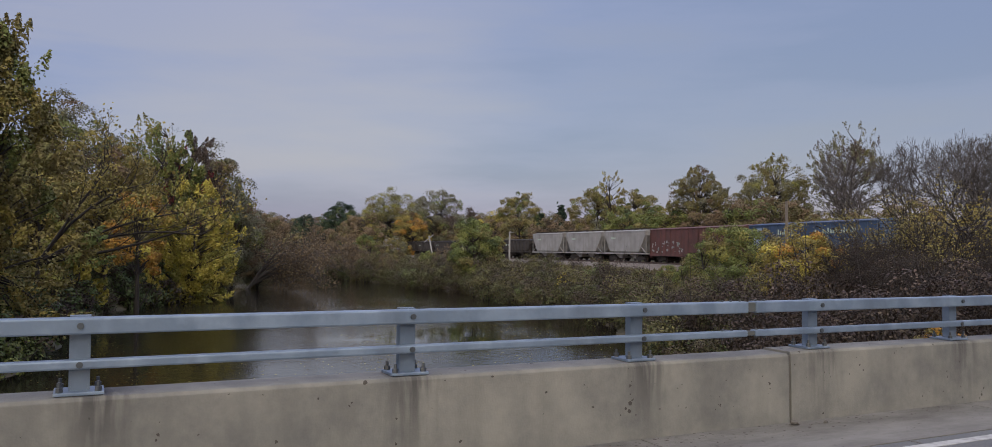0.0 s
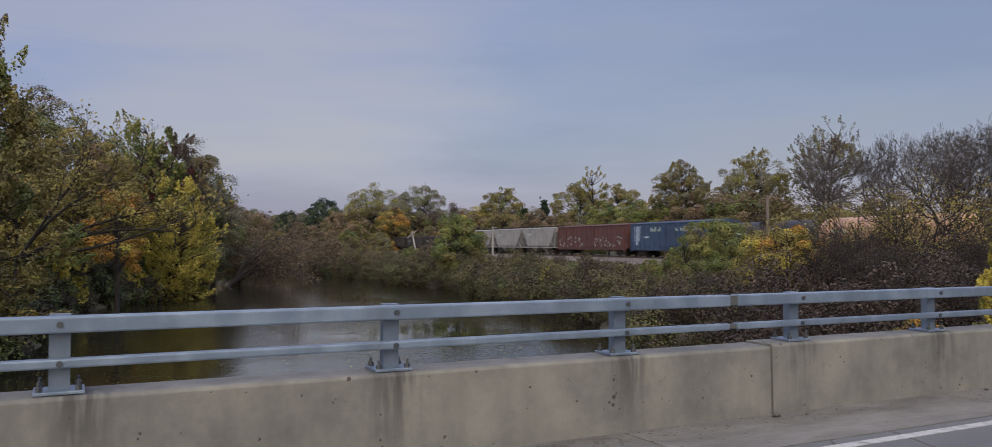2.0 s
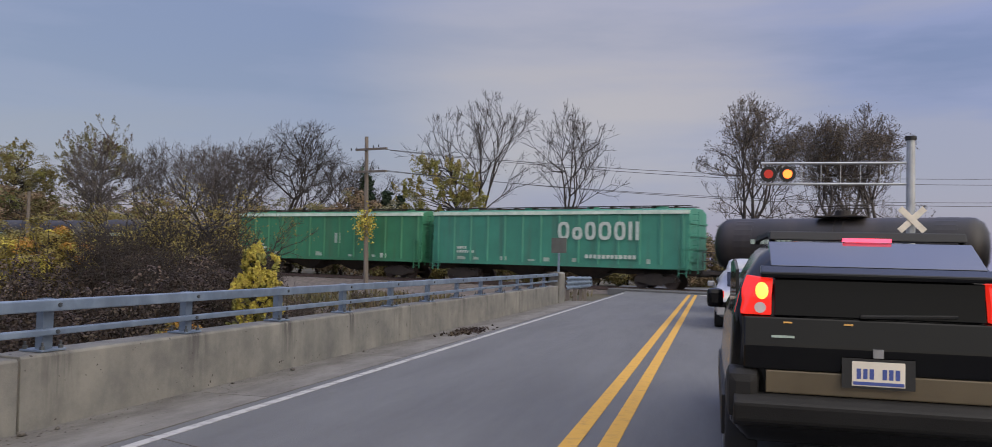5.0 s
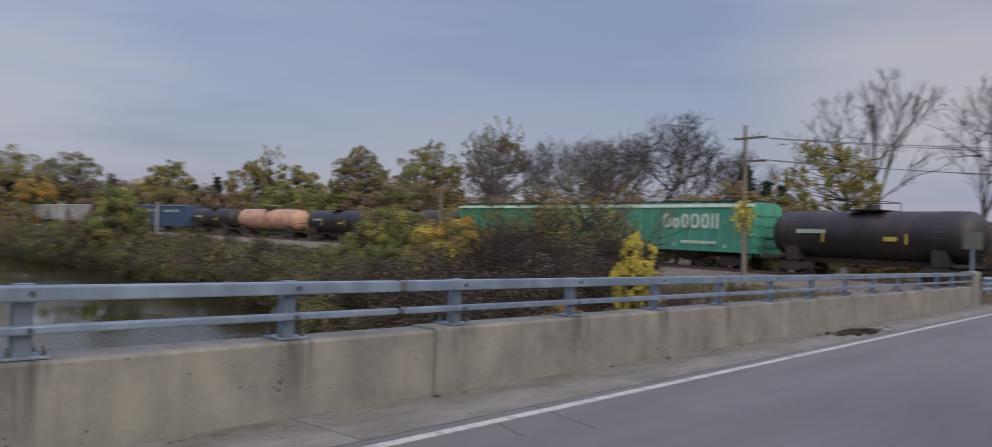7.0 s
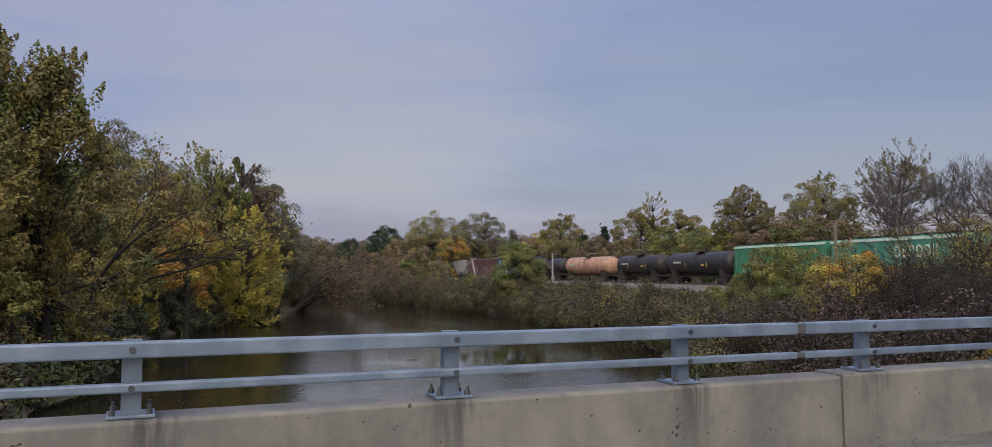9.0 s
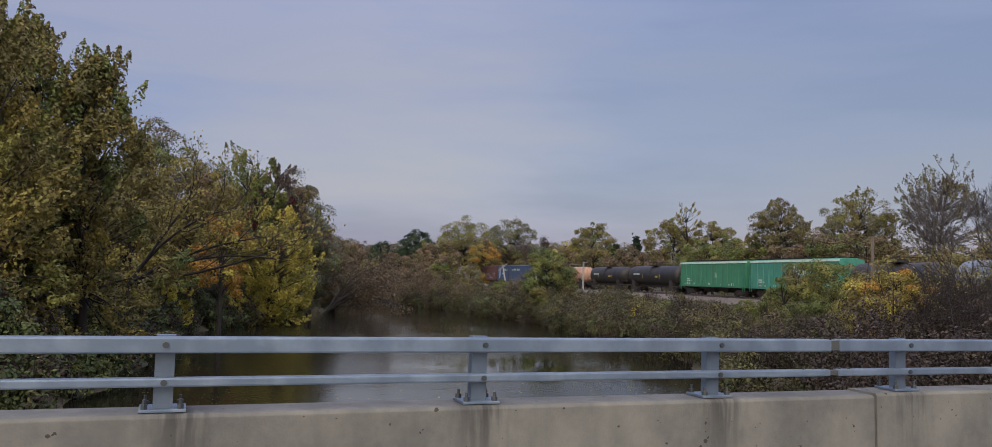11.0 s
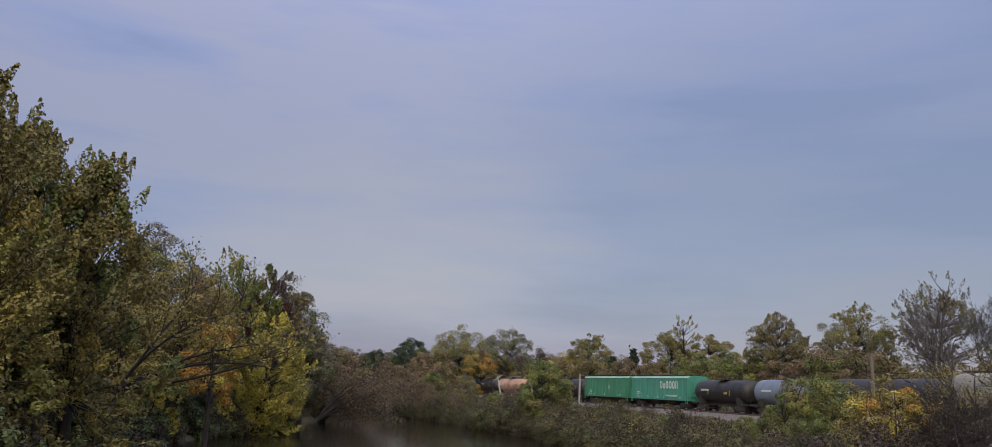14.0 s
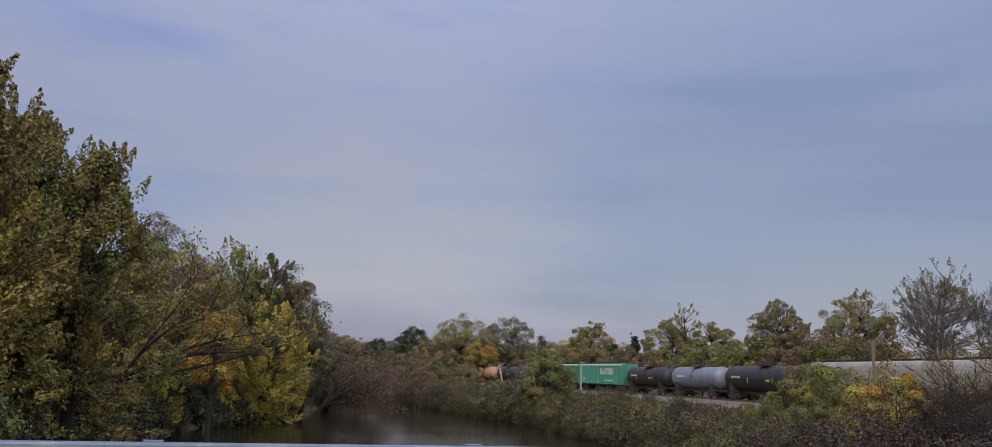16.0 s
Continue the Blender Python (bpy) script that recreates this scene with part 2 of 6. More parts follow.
M = {
    "concrete": material("concrete", (0.212, 0.203, 0.176), 0.9, color2=(0.108, 0.106, 0.10), scale=1.3, detail=15, low=0.36, high=0.66, streak=(0.115, 0.112, 0.10), streak_amount=0.5, streak_scale=3.7, bump=0.16, bump_scale=70, pits=1.0, drips=True),
    "concrete_dark": material("concrete_joint", (0.11, 0.10, 0.09), 0.95),
    "shoulder": material("shoulder_concrete", (0.165, 0.157, 0.143), 0.92, color2=(0.088, 0.081, 0.072), scale=1.6, detail=15, low=0.4, high=0.64, bump=0.3, bump_scale=40, stretch=(1, 0.35, 1), pits=1.0),
    "asphalt": material("asphalt", (0.119, 0.121, 0.123), 0.85, color2=(0.092, 0.093, 0.095), scale=0.7, detail=15, low=0.38, high=0.62, stretch=(1.6, 0.25, 1), bump=0.5, bump_scale=160),
    "white_paint": material("white_road_paint", (0.36, 0.355, 0.34), 0.75, color2=(0.19, 0.188, 0.182), scale=7, detail=9, low=0.47, high=0.68, bump=0.2, bump_scale=90),
    "yellow_paint": material("yellow_road_paint", (0.54, 0.297, 0.036), 0.75, color2=(0.378, 0.216, 0.045), scale=8, low=0.5, high=0.75, bump=0.2, bump_scale=90),
    "galv": material("galvanised_steel", (0.145, 0.19, 0.255), 0.45, 0.4, color2=(0.21, 0.265, 0.34), scale=3.5, detail=12, low=0.42, high=0.62, bump=0.08, bump_scale=25, streak=(0.11, 0.135, 0.175), streak_amount=0.5),
    "galv_dark": material("galvanised_sleeve", (0.10, 0.105, 0.10), 0.6, 0.3),
    "bolt": material("bolt_steel", (0.09, 0.10, 0.11), 0.5, 0.7),
    "ground": material("bank_soil", (0.085, 0.066, 0.043), 0.95, color2=(0.045, 0.045, 0.022), scale=0.2, detail=12, bump=1.0, bump_scale=3),
    "ballast": material("ballast_stone", (0.15, 0.128, 0.115), 0.95, color2=(0.095, 0.08, 0.072), scale=3, detail=10, bump=1.0, bump_scale=9),
    "rail": material("rail_steel", (0.13, 0.09, 0.07), 0.5, 0.6),
    "tie": material("sleeper_wood", (0.07, 0.055, 0.045), 0.9, per_object=0.2, bump=0.4),
    "rock": material("bank_rock", (0.30, 0.29, 0.27), 0.9, per_object=0.25, bump=0.5, bump_scale=6),
    "green1": material("green_paint", (0.036, 0.19, 0.10), 0.6, color2=(0.03, 0.15, 0.082), scale=0.6, detail=8, streak=(0.05, 0.11, 0.06), streak_amount=0.65, streak_scale=1.8, bump=0.05),
    "green2": material("teal_green_paint", (0.048, 0.235, 0.168), 0.6, color2=(0.04, 0.185, 0.132), scale=0.6, detail=8, streak=(0.06, 0.12, 0.095), streak_amount=0.65, streak_scale=1.8, bump=0.05),
    "roof_white": material("pale_green_roof", (0.6, 0.7, 0.62), 0.7, color2=(0.42, 0.54, 0.46), scale=1.5),
    "letter": material("white_lettering", (0.5, 0.56, 0.52), 0.7, color2=(0.36, 0.44, 0.4), scale=5),
    "letter_dim": material("faded_lettering", (0.36, 0.44, 0.38), 0.8),
    "grey": material("grey_hopper_paint", (0.27, 0.265, 0.265), 0.7, color2=(0.19, 0.183, 0.18), scale=0.6, detail=8, streak=(0.13, 0.115, 0.10), streak_amount=0.65, streak_scale=1.4),
    "white_car": material("off_white_hopper_paint", (0.27, 0.26, 0.24), 0.7, color2=(0.2, 0.19, 0.175), scale=0.6, detail=8, streak=(0.17, 0.15, 0.13), streak_amount=0.5, streak_scale=1.2),
    "red": material("oxide_red_paint", (0.105, 0.038, 0.034), 0.75, color2=(0.07, 0.03, 0.028), scale=0.8, detail=8, streak=(0.05, 0.025, 0.022), streak_amount=0.7, streak_scale=1.6),
    "blue": material("faded_blue_paint", (0.036, 0.068, 0.135), 0.65, color2=(0.026, 0.045, 0.09), scale=0.7, detail=8, streak=(0.035, 0.05, 0.085), streak_amount=0.7, streak_scale=1.6),
    "blue_panel": material("pale_panel_paint", (0.32, 0.38, 0.46), 0.7, color2=(0.16, 0.22, 0.30), scale=3),
    "graffiti": material("graffiti_paint", (0.32, 0.30, 0.30), 0.7, color2=(0.10, 0.16, 0.14), scale=2.5),
    "black": material("black_tank_paint", (0.014, 0.0135, 0.0145), 0.5, spec=0.38, color2=(0.025, 0.022, 0.021), scale=0.7, detail=7, streak=(0.06, 0.045, 0.038), streak_amount=0.45, streak_scale=0.9),
    "tan": material("rusty_tan_tank_paint", (0.44, 0.255, 0.165), 0.7, color2=(0.30, 0.19, 0.135), scale=0.9, detail=9, low=0.42, high=0.6, streak=(0.13, 0.05, 0.032), streak_amount=0.85, streak_scale=1.7),
    "silver": material("silver_blue_tank_paint", (0.17, 0.20, 0.25), 0.5, 0.15, color2=(0.13, 0.15, 0.19), scale=0.8, detail=8, streak=(0.10, 0.11, 0.14), streak_amount=0.6, streak_scale=1.2),
    "under": material("grimy_underframe", (0.021, 0.0182, 0.0168), 0.8, color2=(0.0385, 0.0294, 0.0245), scale=2),
    "wheel": material("wheel_steel", (0.06, 0.045, 0.04), 0.6, 0.4),
    "mark_yellow": material("yellow_stencil", (0.36, 0.28, 0.06), 0.7),
    "coal": material("dark_load", (0.02, 0.02, 0.02), 0.9, bump=1, bump_scale=6),
    "bark": material("grey_brown_bark", (0.036, 0.029, 0.026), 0.95, color2=(0.022, 0.018, 0.016), scale=3, stretch=(1, 1, 0.25), bump=0.8, bump_scale=8),
    "bark_grey": material("grey_bark", (0.09, 0.078, 0.074), 0.95, color2=(0.06, 0.052, 0.05), scale=3, stretch=(1, 1, 0.25), bump=0.8, bump_scale=8),
    "pole": material("weathered_pole_wood", (0.17, 0.145, 0.125), 0.9, color2=(0.105, 0.09, 0.08), scale=4, stretch=(1, 1, 0.1), bump=0.6, bump_scale=12),
    "pale_pole": material("bleached_pole", (0.31, 0.30, 0.29), 0.85, color2=(0.22, 0.21, 0.20), scale=4, stretch=(1, 1, 0.1)),
    "olive": leaf("olive_leaves", (0.165, 0.15, 0.056), (0.205, 0.168, 0.064)),
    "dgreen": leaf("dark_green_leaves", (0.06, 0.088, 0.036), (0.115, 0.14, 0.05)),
    "green": leaf("green_leaves", (0.115, 0.145, 0.048), (0.18, 0.19, 0.055)),
    "ygreen": leaf("yellow_green_leaves", (0.25, 0.24, 0.06), (0.185, 0.18, 0.054)),
    "yellow": leaf("yellow_leaves", (0.48, 0.40, 0.08), (0.34, 0.30, 0.06)),
    "orange": leaf("orange_leaves", (0.42, 0.22, 0.04), (0.28, 0.17, 0.04)),
    "brown": leaf("russet_brown_leaves", (0.135, 0.09, 0.055), (0.15, 0.118, 0.056)),
    "mauve": leaf("withered_leaves", (0.115, 0.086, 0.07), (0.085, 0.066, 0.055)),
    "bank_green": leaf("bank_shrub_leaves", (0.075, 0.086, 0.036), (0.105, 0.104, 0.042)),
    "bank_olive": leaf("bank_olive_leaves", (0.135, 0.122, 0.048), (0.098, 0.092, 0.04)),
    "bank_brown": leaf("bank_withered_leaves", (0.085, 0.064, 0.045), (0.06, 0.048, 0.036)),
    "russet": leaf("russet_leaves", (0.215, 0.155, 0.09), (0.165, 0.125, 0.08)),
    "crimson": leaf("crimson_leaves", (0.24, 0.03, 0.035), (0.13, 0.03, 0.03)),
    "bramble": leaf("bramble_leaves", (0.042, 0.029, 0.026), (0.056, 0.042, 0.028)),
    "conifer": leaf("conifer_needles", (0.024, 0.045, 0.030), (0.039, 0.060, 0.033)),
    "gold": leaf("golden_olive_leaves", (0.28, 0.225, 0.062), (0.195, 0.17, 0.055)),
    "grass": leaf("dry_grass", (0.13, 0.105, 0.06), (0.09, 0.085, 0.038)),
    "greyleaf": leaf("grey_green_leaves", (0.19, 0.185, 0.115), (0.145, 0.138, 0.09)),
    "car_black": material("black_car_paint", (0.004, 0.004, 0.005), 0.14, color2=(0.006, 0.006, 0.006), coat=0.0, spec=0.28),
    "cladding": material("grey_bumper_plastic", (0.014, 0.0135, 0.013), 0.5, spec=0.25, bump=0.1, bump_scale=120),
    # bronze stands for headlamp light reflected in black paint
    "lower_reflection": material("painted_warm_reflection", (0.15, 0.12, 0.075), 0.33, 0.3, coat=0.3),
    "car_silver": material("silver_car_paint", (0.42, 0.42, 0.44), 0.28, 0.5, coat=0.5),
    "car_white": material("white_car_paint", (0.4, 0.41, 0.43), 0.3, coat=0.5),
    "glass": material("dark_tinted_glass", (0.004, 0.004, 0.005), 0.08, spec=0.18),
    "sky_glass": material("sloping_screen_glass", (0.03, 0.036, 0.05), 0.05, coat=0.35, spec=0.7),
    "signal_dim": material("fading_signal_lens", (0.2, 0.012, 0.008), 0.3, emission=(1.0, 0.04, 0.01), glow=0.3),
    "tyre": material("tyre_rubber", (0.018, 0.018, 0.019), 0.85),
    "rim": material("alloy_rim", (0.35, 0.35, 0.36), 0.4, 0.7),
    "tail": material("lit_tail_lens", (0.55, 0.01, 0.01), 0.2, emission=(1.0, 0.03, 0.015), glow=0.7),
    "tail_hot": material("bulb_glow", (1.0, 0.5, 0.15), 0.3, emission=(1.0, 0.26, 0.03), glow=3.2),
    "tail_clear": material("clear_lens", (0.55, 0.5, 0.5), 0.25),
    "brake": material("lit_brake_strip", (0.8, 0.02, 0.05), 0.3, emission=(1.0, 0.06, 0.12), glow=2.6),
    "signal": material("lit_signal_lens", (0.8, 0.02, 0.01), 0.3, emission=(1.0, 0.22, 0.03), glow=2.6),
    "head": material("lit_headlamp", (1.0, 0.9, 0.6), 0.3, emission=(1.0, 0.82, 0.45), glow=5.0),
    "matt_black": material("matt_black_metal", (0.012, 0.012, 0.012), 0.7),
    "plate": material("plate_white", (0.72, 0.66, 0.55), 0.5),
    "plate_ink": material("plate_blue_ink", (0.05, 0.08, 0.28), 0.5),
    "amber": material("amber_glint", (0.75, 0.42, 0.12), 0.3),
    "signal_steel": material("galvanised_mast", (0.42, 0.44, 0.46), 0.5, 0.5),
    "wire": material("black_wire", (0.02, 0.02, 0.025), 0.6),
}

water = bpy.data.materials.new("river_water")
water.use_nodes = True
_n, _l = water.node_tree.nodes, water.node_tree.links
_b = _n["Principled BSDF"]
_b.inputs["Base Color"].default_value = (0.014, 0.0125, 0.008, 1)
_b.inputs["Roughness"].default_value = 0.04
_b.inputs["IOR"].default_value = 1.33
_c = _n.new("ShaderNodeTexCoord")
_m = _n.new("ShaderNodeMapping")
_m.inputs["Scale"].default_value = (1.0, 1.0, 1.0)
_l.new(_c.outputs["Object"], _m.inputs["Vector"])
_n1 = _n.new("ShaderNodeTexNoise")
_n1.inputs["Scale"].default_value, _n1.inputs["Detail"].default_value = 3.2, 6
_n2 = _n.new("ShaderNodeTexNoise")
_n2.inputs["Scale"].default_value, _n2.inputs["Detail"].default_value = 0.09, 3
_r2 = _n.new("ShaderNodeMapRange")
_r2.inputs["From Min"].default_value, _r2.inputs["From Max"].default_value = 0.36, 0.62
_mu = _n.new("ShaderNodeMath")
_mu.operation = "MULTIPLY"
_bp = _n.new("ShaderNodeBump")
_bp.inputs["Strength"].default_value, _bp.inputs["Distance"].default_value = 0.28, 0.08
_l.new(_m.outputs["Vector"], _n1.inputs["Vector"])
_l.new(_m.outputs["Vector"], _n2.inputs["Vector"])
_l.new(_n2.outputs["Fac"], _r2.inputs["Value"])
_l.new(_n1.outputs["Fac"], _mu.inputs[0])
_l.new(_r2.outputs["Result"], _mu.inputs[1])
_l.new(_mu.outputs["Value"], _bp.inputs["Height"])
_l.new(_bp.outputs["Normal"], _b.inputs["Normal"])
M["water"] = water


# ---- mesh helpers ----
def box(bm, x0, x1, y0, y1, z0, z1):
    vs = [bm.verts.new((x, y, z)) for x in (x0, x1) for y in (y0, y1) for z in (z0, z1)]
    for q in ((0, 1, 3, 2), (4, 6, 7, 5), (0, 4, 5, 1), (2, 3, 7, 6), (0, 2, 6, 4), (1, 5, 7, 3)):
        bm.faces.new([vs[i] for i in q])
    return bm


def prism(bm, outline, a0, a1, axis="x"):
    """Extrude a closed 2D outline along an axis: x -> (a, u, v), y -> (u, a, v), z -> (u, v, a)."""
    put = {"x": lambda a, u, v: (a, u, v), "y": lambda a, u, v: (u, a, v), "z": lambda a, u, v: (u, v, a)}[axis]
    r0 = [bm.verts.new(put(a0, *p)) for p in outline]
    r1 = [bm.verts.new(put(a1, *p)) for p in outline]
    n = len(outline)
    for i in range(n):
        j = (i + 1) % n
        bm.faces.new((r0[i], r0[j], r1[j], r1[i]))
    bm.faces.new(r0[::-1])
    bm.faces.new(r1)
    return bm


def rod(bm, p0, p1, r0, r1=None, n=8, caps=True):
    p0, p1 = Vector(p0), Vector(p1)
    r1 = r0 if r1 is None else r1
    d = (p1 - p0).normalized()
    u = d.orthogonal().normalized()
    v = d.cross(u)
    a, b = [], []
    for i in range(n):
        w = 2 * math.pi * i / n
        o = u * math.cos(w) + v * math.sin(w)
        a.append(bm.verts.new(p0 + o * r0))
        b.append(bm.verts.new(p1 + o * r1))
    for i in range(n):
        j = (i + 1) % n
        bm.faces.new((a[i], a[j], b[j], b[i]))
    if caps:
        bm.faces.new(a[::-1])
        bm.faces.new(b)
    return bm


def loft(bm, rings, closed_ends=True):
    """Skin a list of rings, each a list of the same number of points."""
    vs = [[bm.verts.new(p) for p in r] for r in rings]
    n = len(rings[0])
    for k in range(len(vs) - 1):
        for i in range(n):
            j = (i + 1) % n
            bm.faces.new((vs[k][i], vs[k][j], vs[k + 1][j], vs[k + 1][i]))
    if closed_ends:
        bm.faces.new(vs[0][::-1])
        bm.faces.new(vs[-1])
    return bm


def shaped(fn, *a, **k):
    bm = bmesh.new()
    fn(bm, *a, **k)
    return bm


def to_mesh(name, bm, mat, smooth=False, bevel=0.0):
    if bevel:
        bmesh.ops.bevel(bm, geom=bm.edges[:], offset=bevel, segments=2, affect="EDGES", profile=0.6)
    bmesh.ops.recalc_face_normals(bm, faces=bm.faces[:])
    me = bpy.data.meshes.new(name)
    bm.to_mesh(me)
    bm.free()
    me.materials.append(mat)
    if smooth:
        me.polygons.foreach_set("use_smooth", [True] * len(me.polygons))
    return me


def part(name, bm, mat, parent, label="", smooth=False, bevel=0.0, at=None):
    ob = new(name, bm if isinstance(bm, bpy.types.Mesh) else to_mesh(name, bm, mat, smooth, bevel))
    ob.parent = parent
    if at is not None:
        ob.matrix_basis = at
    if label:
        tagged(ob, label)
    return ob


def thing(name, label, category, m=None, group="", kind=""):
    ob = new(name)
    ob.empty_display_size = 0.2
    if m is not None:
        ob.matrix_basis = m
    return tagged(ob, label, category, group, kind)


def setting(name, bm, mat, label, smooth=False, bevel=0.0):
    ob = new(name, to_mesh(name, bm, mat, smooth, bevel))
    return tagged(ob, label, name.split("_")[0], kind="structure")


def raw_mesh(name, verts, faces, mat):
    """A mesh straight from arrays of vertices and of equal-sided faces."""
    verts, faces = np.asarray(verts, np.float32), np.asarray(faces, np.int32)
    me = bpy.data.meshes.new(name)
    k = faces.shape[1]
    me.vertices.add(len(verts))
    me.vertices.foreach_set("co", verts.ravel())
    me.loops.add(faces.size)
    me.loops.foreach_set("vertex_index", faces.ravel())
    me.polygons.add(len(faces))
    me.polygons.foreach_set("loop_start", np.arange(0, faces.size, k, dtype=np.int32))
    me.update(calc_edges=True)
    me.materials.append(mat)
    return me


# ---- the lie of the land ----
WATER_Z = -3.5
TRACK_R, TRACK_X, TRACK_Y, TRACK_TURN, TRACK_LEAD = 440.0, -140.0, 70.0, 0.42, 0.07
RAIL_Z = 0.12


def track(s):
    """Plan place and heading of the track s metres from where its curve begins."""
    th = min(max(s / TRACK_R, TRACK_LEAD), TRACK_TURN)
    ex = max(s - TRACK_TURN * TRACK_R, 0.0) + min(s - TRACK_LEAD * TRACK_R, 0.0)
    x = TRACK_X + TRACK_R * math.sin(th) + ex * math.cos(th)
    y = TRACK_Y - TRACK_R * (1 - math.cos(th)) - ex * math.sin(th)
    return x, y, th


def track_y(x):
    """The track's y at a given x, for arrays."""
    u = np.clip((x - TRACK_X) / TRACK_R, math.sin(TRACK_LEAD), math.sin(TRACK_TURN))
    y = TRACK_Y - TRACK_R * (1 - np.sqrt(1 - u * u))
    y = y - np.minimum(x - TRACK_X - TRACK_R * math.sin(TRACK_LEAD), 0) * math.tan(TRACK_LEAD)
    return y - np.maximum(x - TRACK_X - TRACK_R * math.sin(TRACK_TURN), 0) * math.tan(TRACK_TURN)


RIGHT_BANK = [(40, 14), (-7, 17), (-20, 21), (-35, 27), (-51, 33.5), (-82, 38), (-112, 39), (-150, 37), (-175, 22), (-190, -10), (-205, -70)]
LEFT_BANK = [(40, -9), (-7, -7), (-33, -3.0), (-51, -1), (-66, 0), (-80, 7), (-110, 15), (-135, 13), (-150, -5), (-165, -70)]
SHORE = np.array(RIGHT_BANK + LEFT_BANK[::-1], float)


def shore_distance(px, py):
    """Signed distance to the river's edge: negative in the water."""
    best = np.full(px.shape, 1e9)
    inside = np.zeros(px.shape, bool)
    n = len(SHORE)
    for i in range(n):
        a, b = SHORE[i], SHORE[(i + 1) % n]
        e = b - a
        t = np.clip(((px - a[0]) * e[0] + (py - a[1]) * e[1]) / (e @ e), 0, 1)
        best = np.minimum(best, np.hypot(px - a[0] - t * e[0], py - a[1] - t * e[1]))
        cross = (a[1] > py) != (b[1] > py)
        with np.errstate(divide="ignore", invalid="ignore"):
            hit_x = a[0] + (py - a[1]) / (b[1] - a[1] + 1e-12) * e[0]
        inside ^= cross & (px < hit_x)
    return np.where(inside, -best, best)


def wobble(px, py, size, seed=0.0):
    return (np.sin(px / size + 1.3 + seed) * np.cos(py / size * 0.83 - 0.7 + seed) + 0.5 * np.sin(px / size * 2.3 - py / size * 1.9 + seed * 2))


def ground_height(px, py):
    px, py = np.asarray(px, float), np.asarray(py, float)
    d = shore_distance(px, py) + 0.8 * wobble(px, py, 3.5)
    land = -3.6 + 1.9 * np.clip(d / 4.0, 0, 1) + 0.9 * np.clip((d - 3) / 14.0, 0, 1)
    h = np.where(d < 0, -3.6 + np.maximum(d, -6) * 0.28, land)
    h = h + np.where(d > 1, 0.14 * wobble(px, py, 2.2, 2.0) + 0.1 * wobble(px, py, 0.9), 0)
    tr = np.abs(py - track_y(px))
    bed = np.clip(1 - (tr - 5.0) / 3.5, 0, 1)
    h = h * (1 - bed) + (RAIL_Z - 1.25) * bed
    far = np.clip((py - track_y(px) - 4) / 10, 0, 1)
    h = np.where(py > track_y(px), h * (1 - far) + (-0.35) * far, h)
    on_road = np.clip(1 - (np.abs(px + 0.8) - 6.2) / 3.0, 0, 1) * np.clip((py - 31) / 3, 0, 1)
    h = h * (1 - on_road) + (-0.25) * on_road
    bank_behind = np.clip(1 - (np.abs(px + 0.8) - 6.2) / 3.0, 0, 1) * np.clip((-18 - py) / 4, 0, 1)
    return h * (1 - bank_behind) + (-0.25) * bank_behind


def ground_z(x, y):
    return float(ground_height(np.array([x]), np.array([y]))[0])


def build_ground():
    def axis(near, step, far):
        a = list(np.arange(near[0], near[1] + 0.01, step))
        lo, hi, g = [near[0]], [near[1]], step
        while hi[-1] < far:
            g *= 1.25
            lo.append(lo[-1] - g)
            hi.append(hi[-1] + g)
        return np.array(lo[:0:-1] + a + hi[1:])
    xs, ys = axis((-215, 20), 1.0, 2600), axis((-40, 95), 1.0, 2600)
    gx, gy = np.meshgrid(xs, ys, indexing="ij")
    gz = ground_height(gx, gy)
    verts = np.stack([gx.ravel(), gy.ravel(), gz.ravel()], 1)
    ni, nj = len(xs), len(ys)
    i, j = np.meshgrid(np.arange(ni - 1), np.arange(nj - 1), indexing="ij")
    a = (i * nj + j).ravel()
    faces = np.stack([a, a + nj, a + nj + 1, a + 1], 1)
    me = raw_mesh("ground", verts, faces, M["ground"])
    me.polygons.foreach_set("use_smooth", [True] * len(me.polygons))
    tagged(new("ground", me), "grassy brown soil of the river banks", "ground", kind="structure")
    bm = bmesh.new()
    bmesh.ops.create_grid(bm, x_segments=4, y_segments=4, size=1)
    bmesh.ops.scale(bm, vec=(160, 70, 1), verts=bm.verts)
    bmesh.ops.translate(bm, vec=(-110, 0, WATER_Z), verts=bm.verts)
    setting("water", bm, M["water"], "dark slow river water with small ripples")


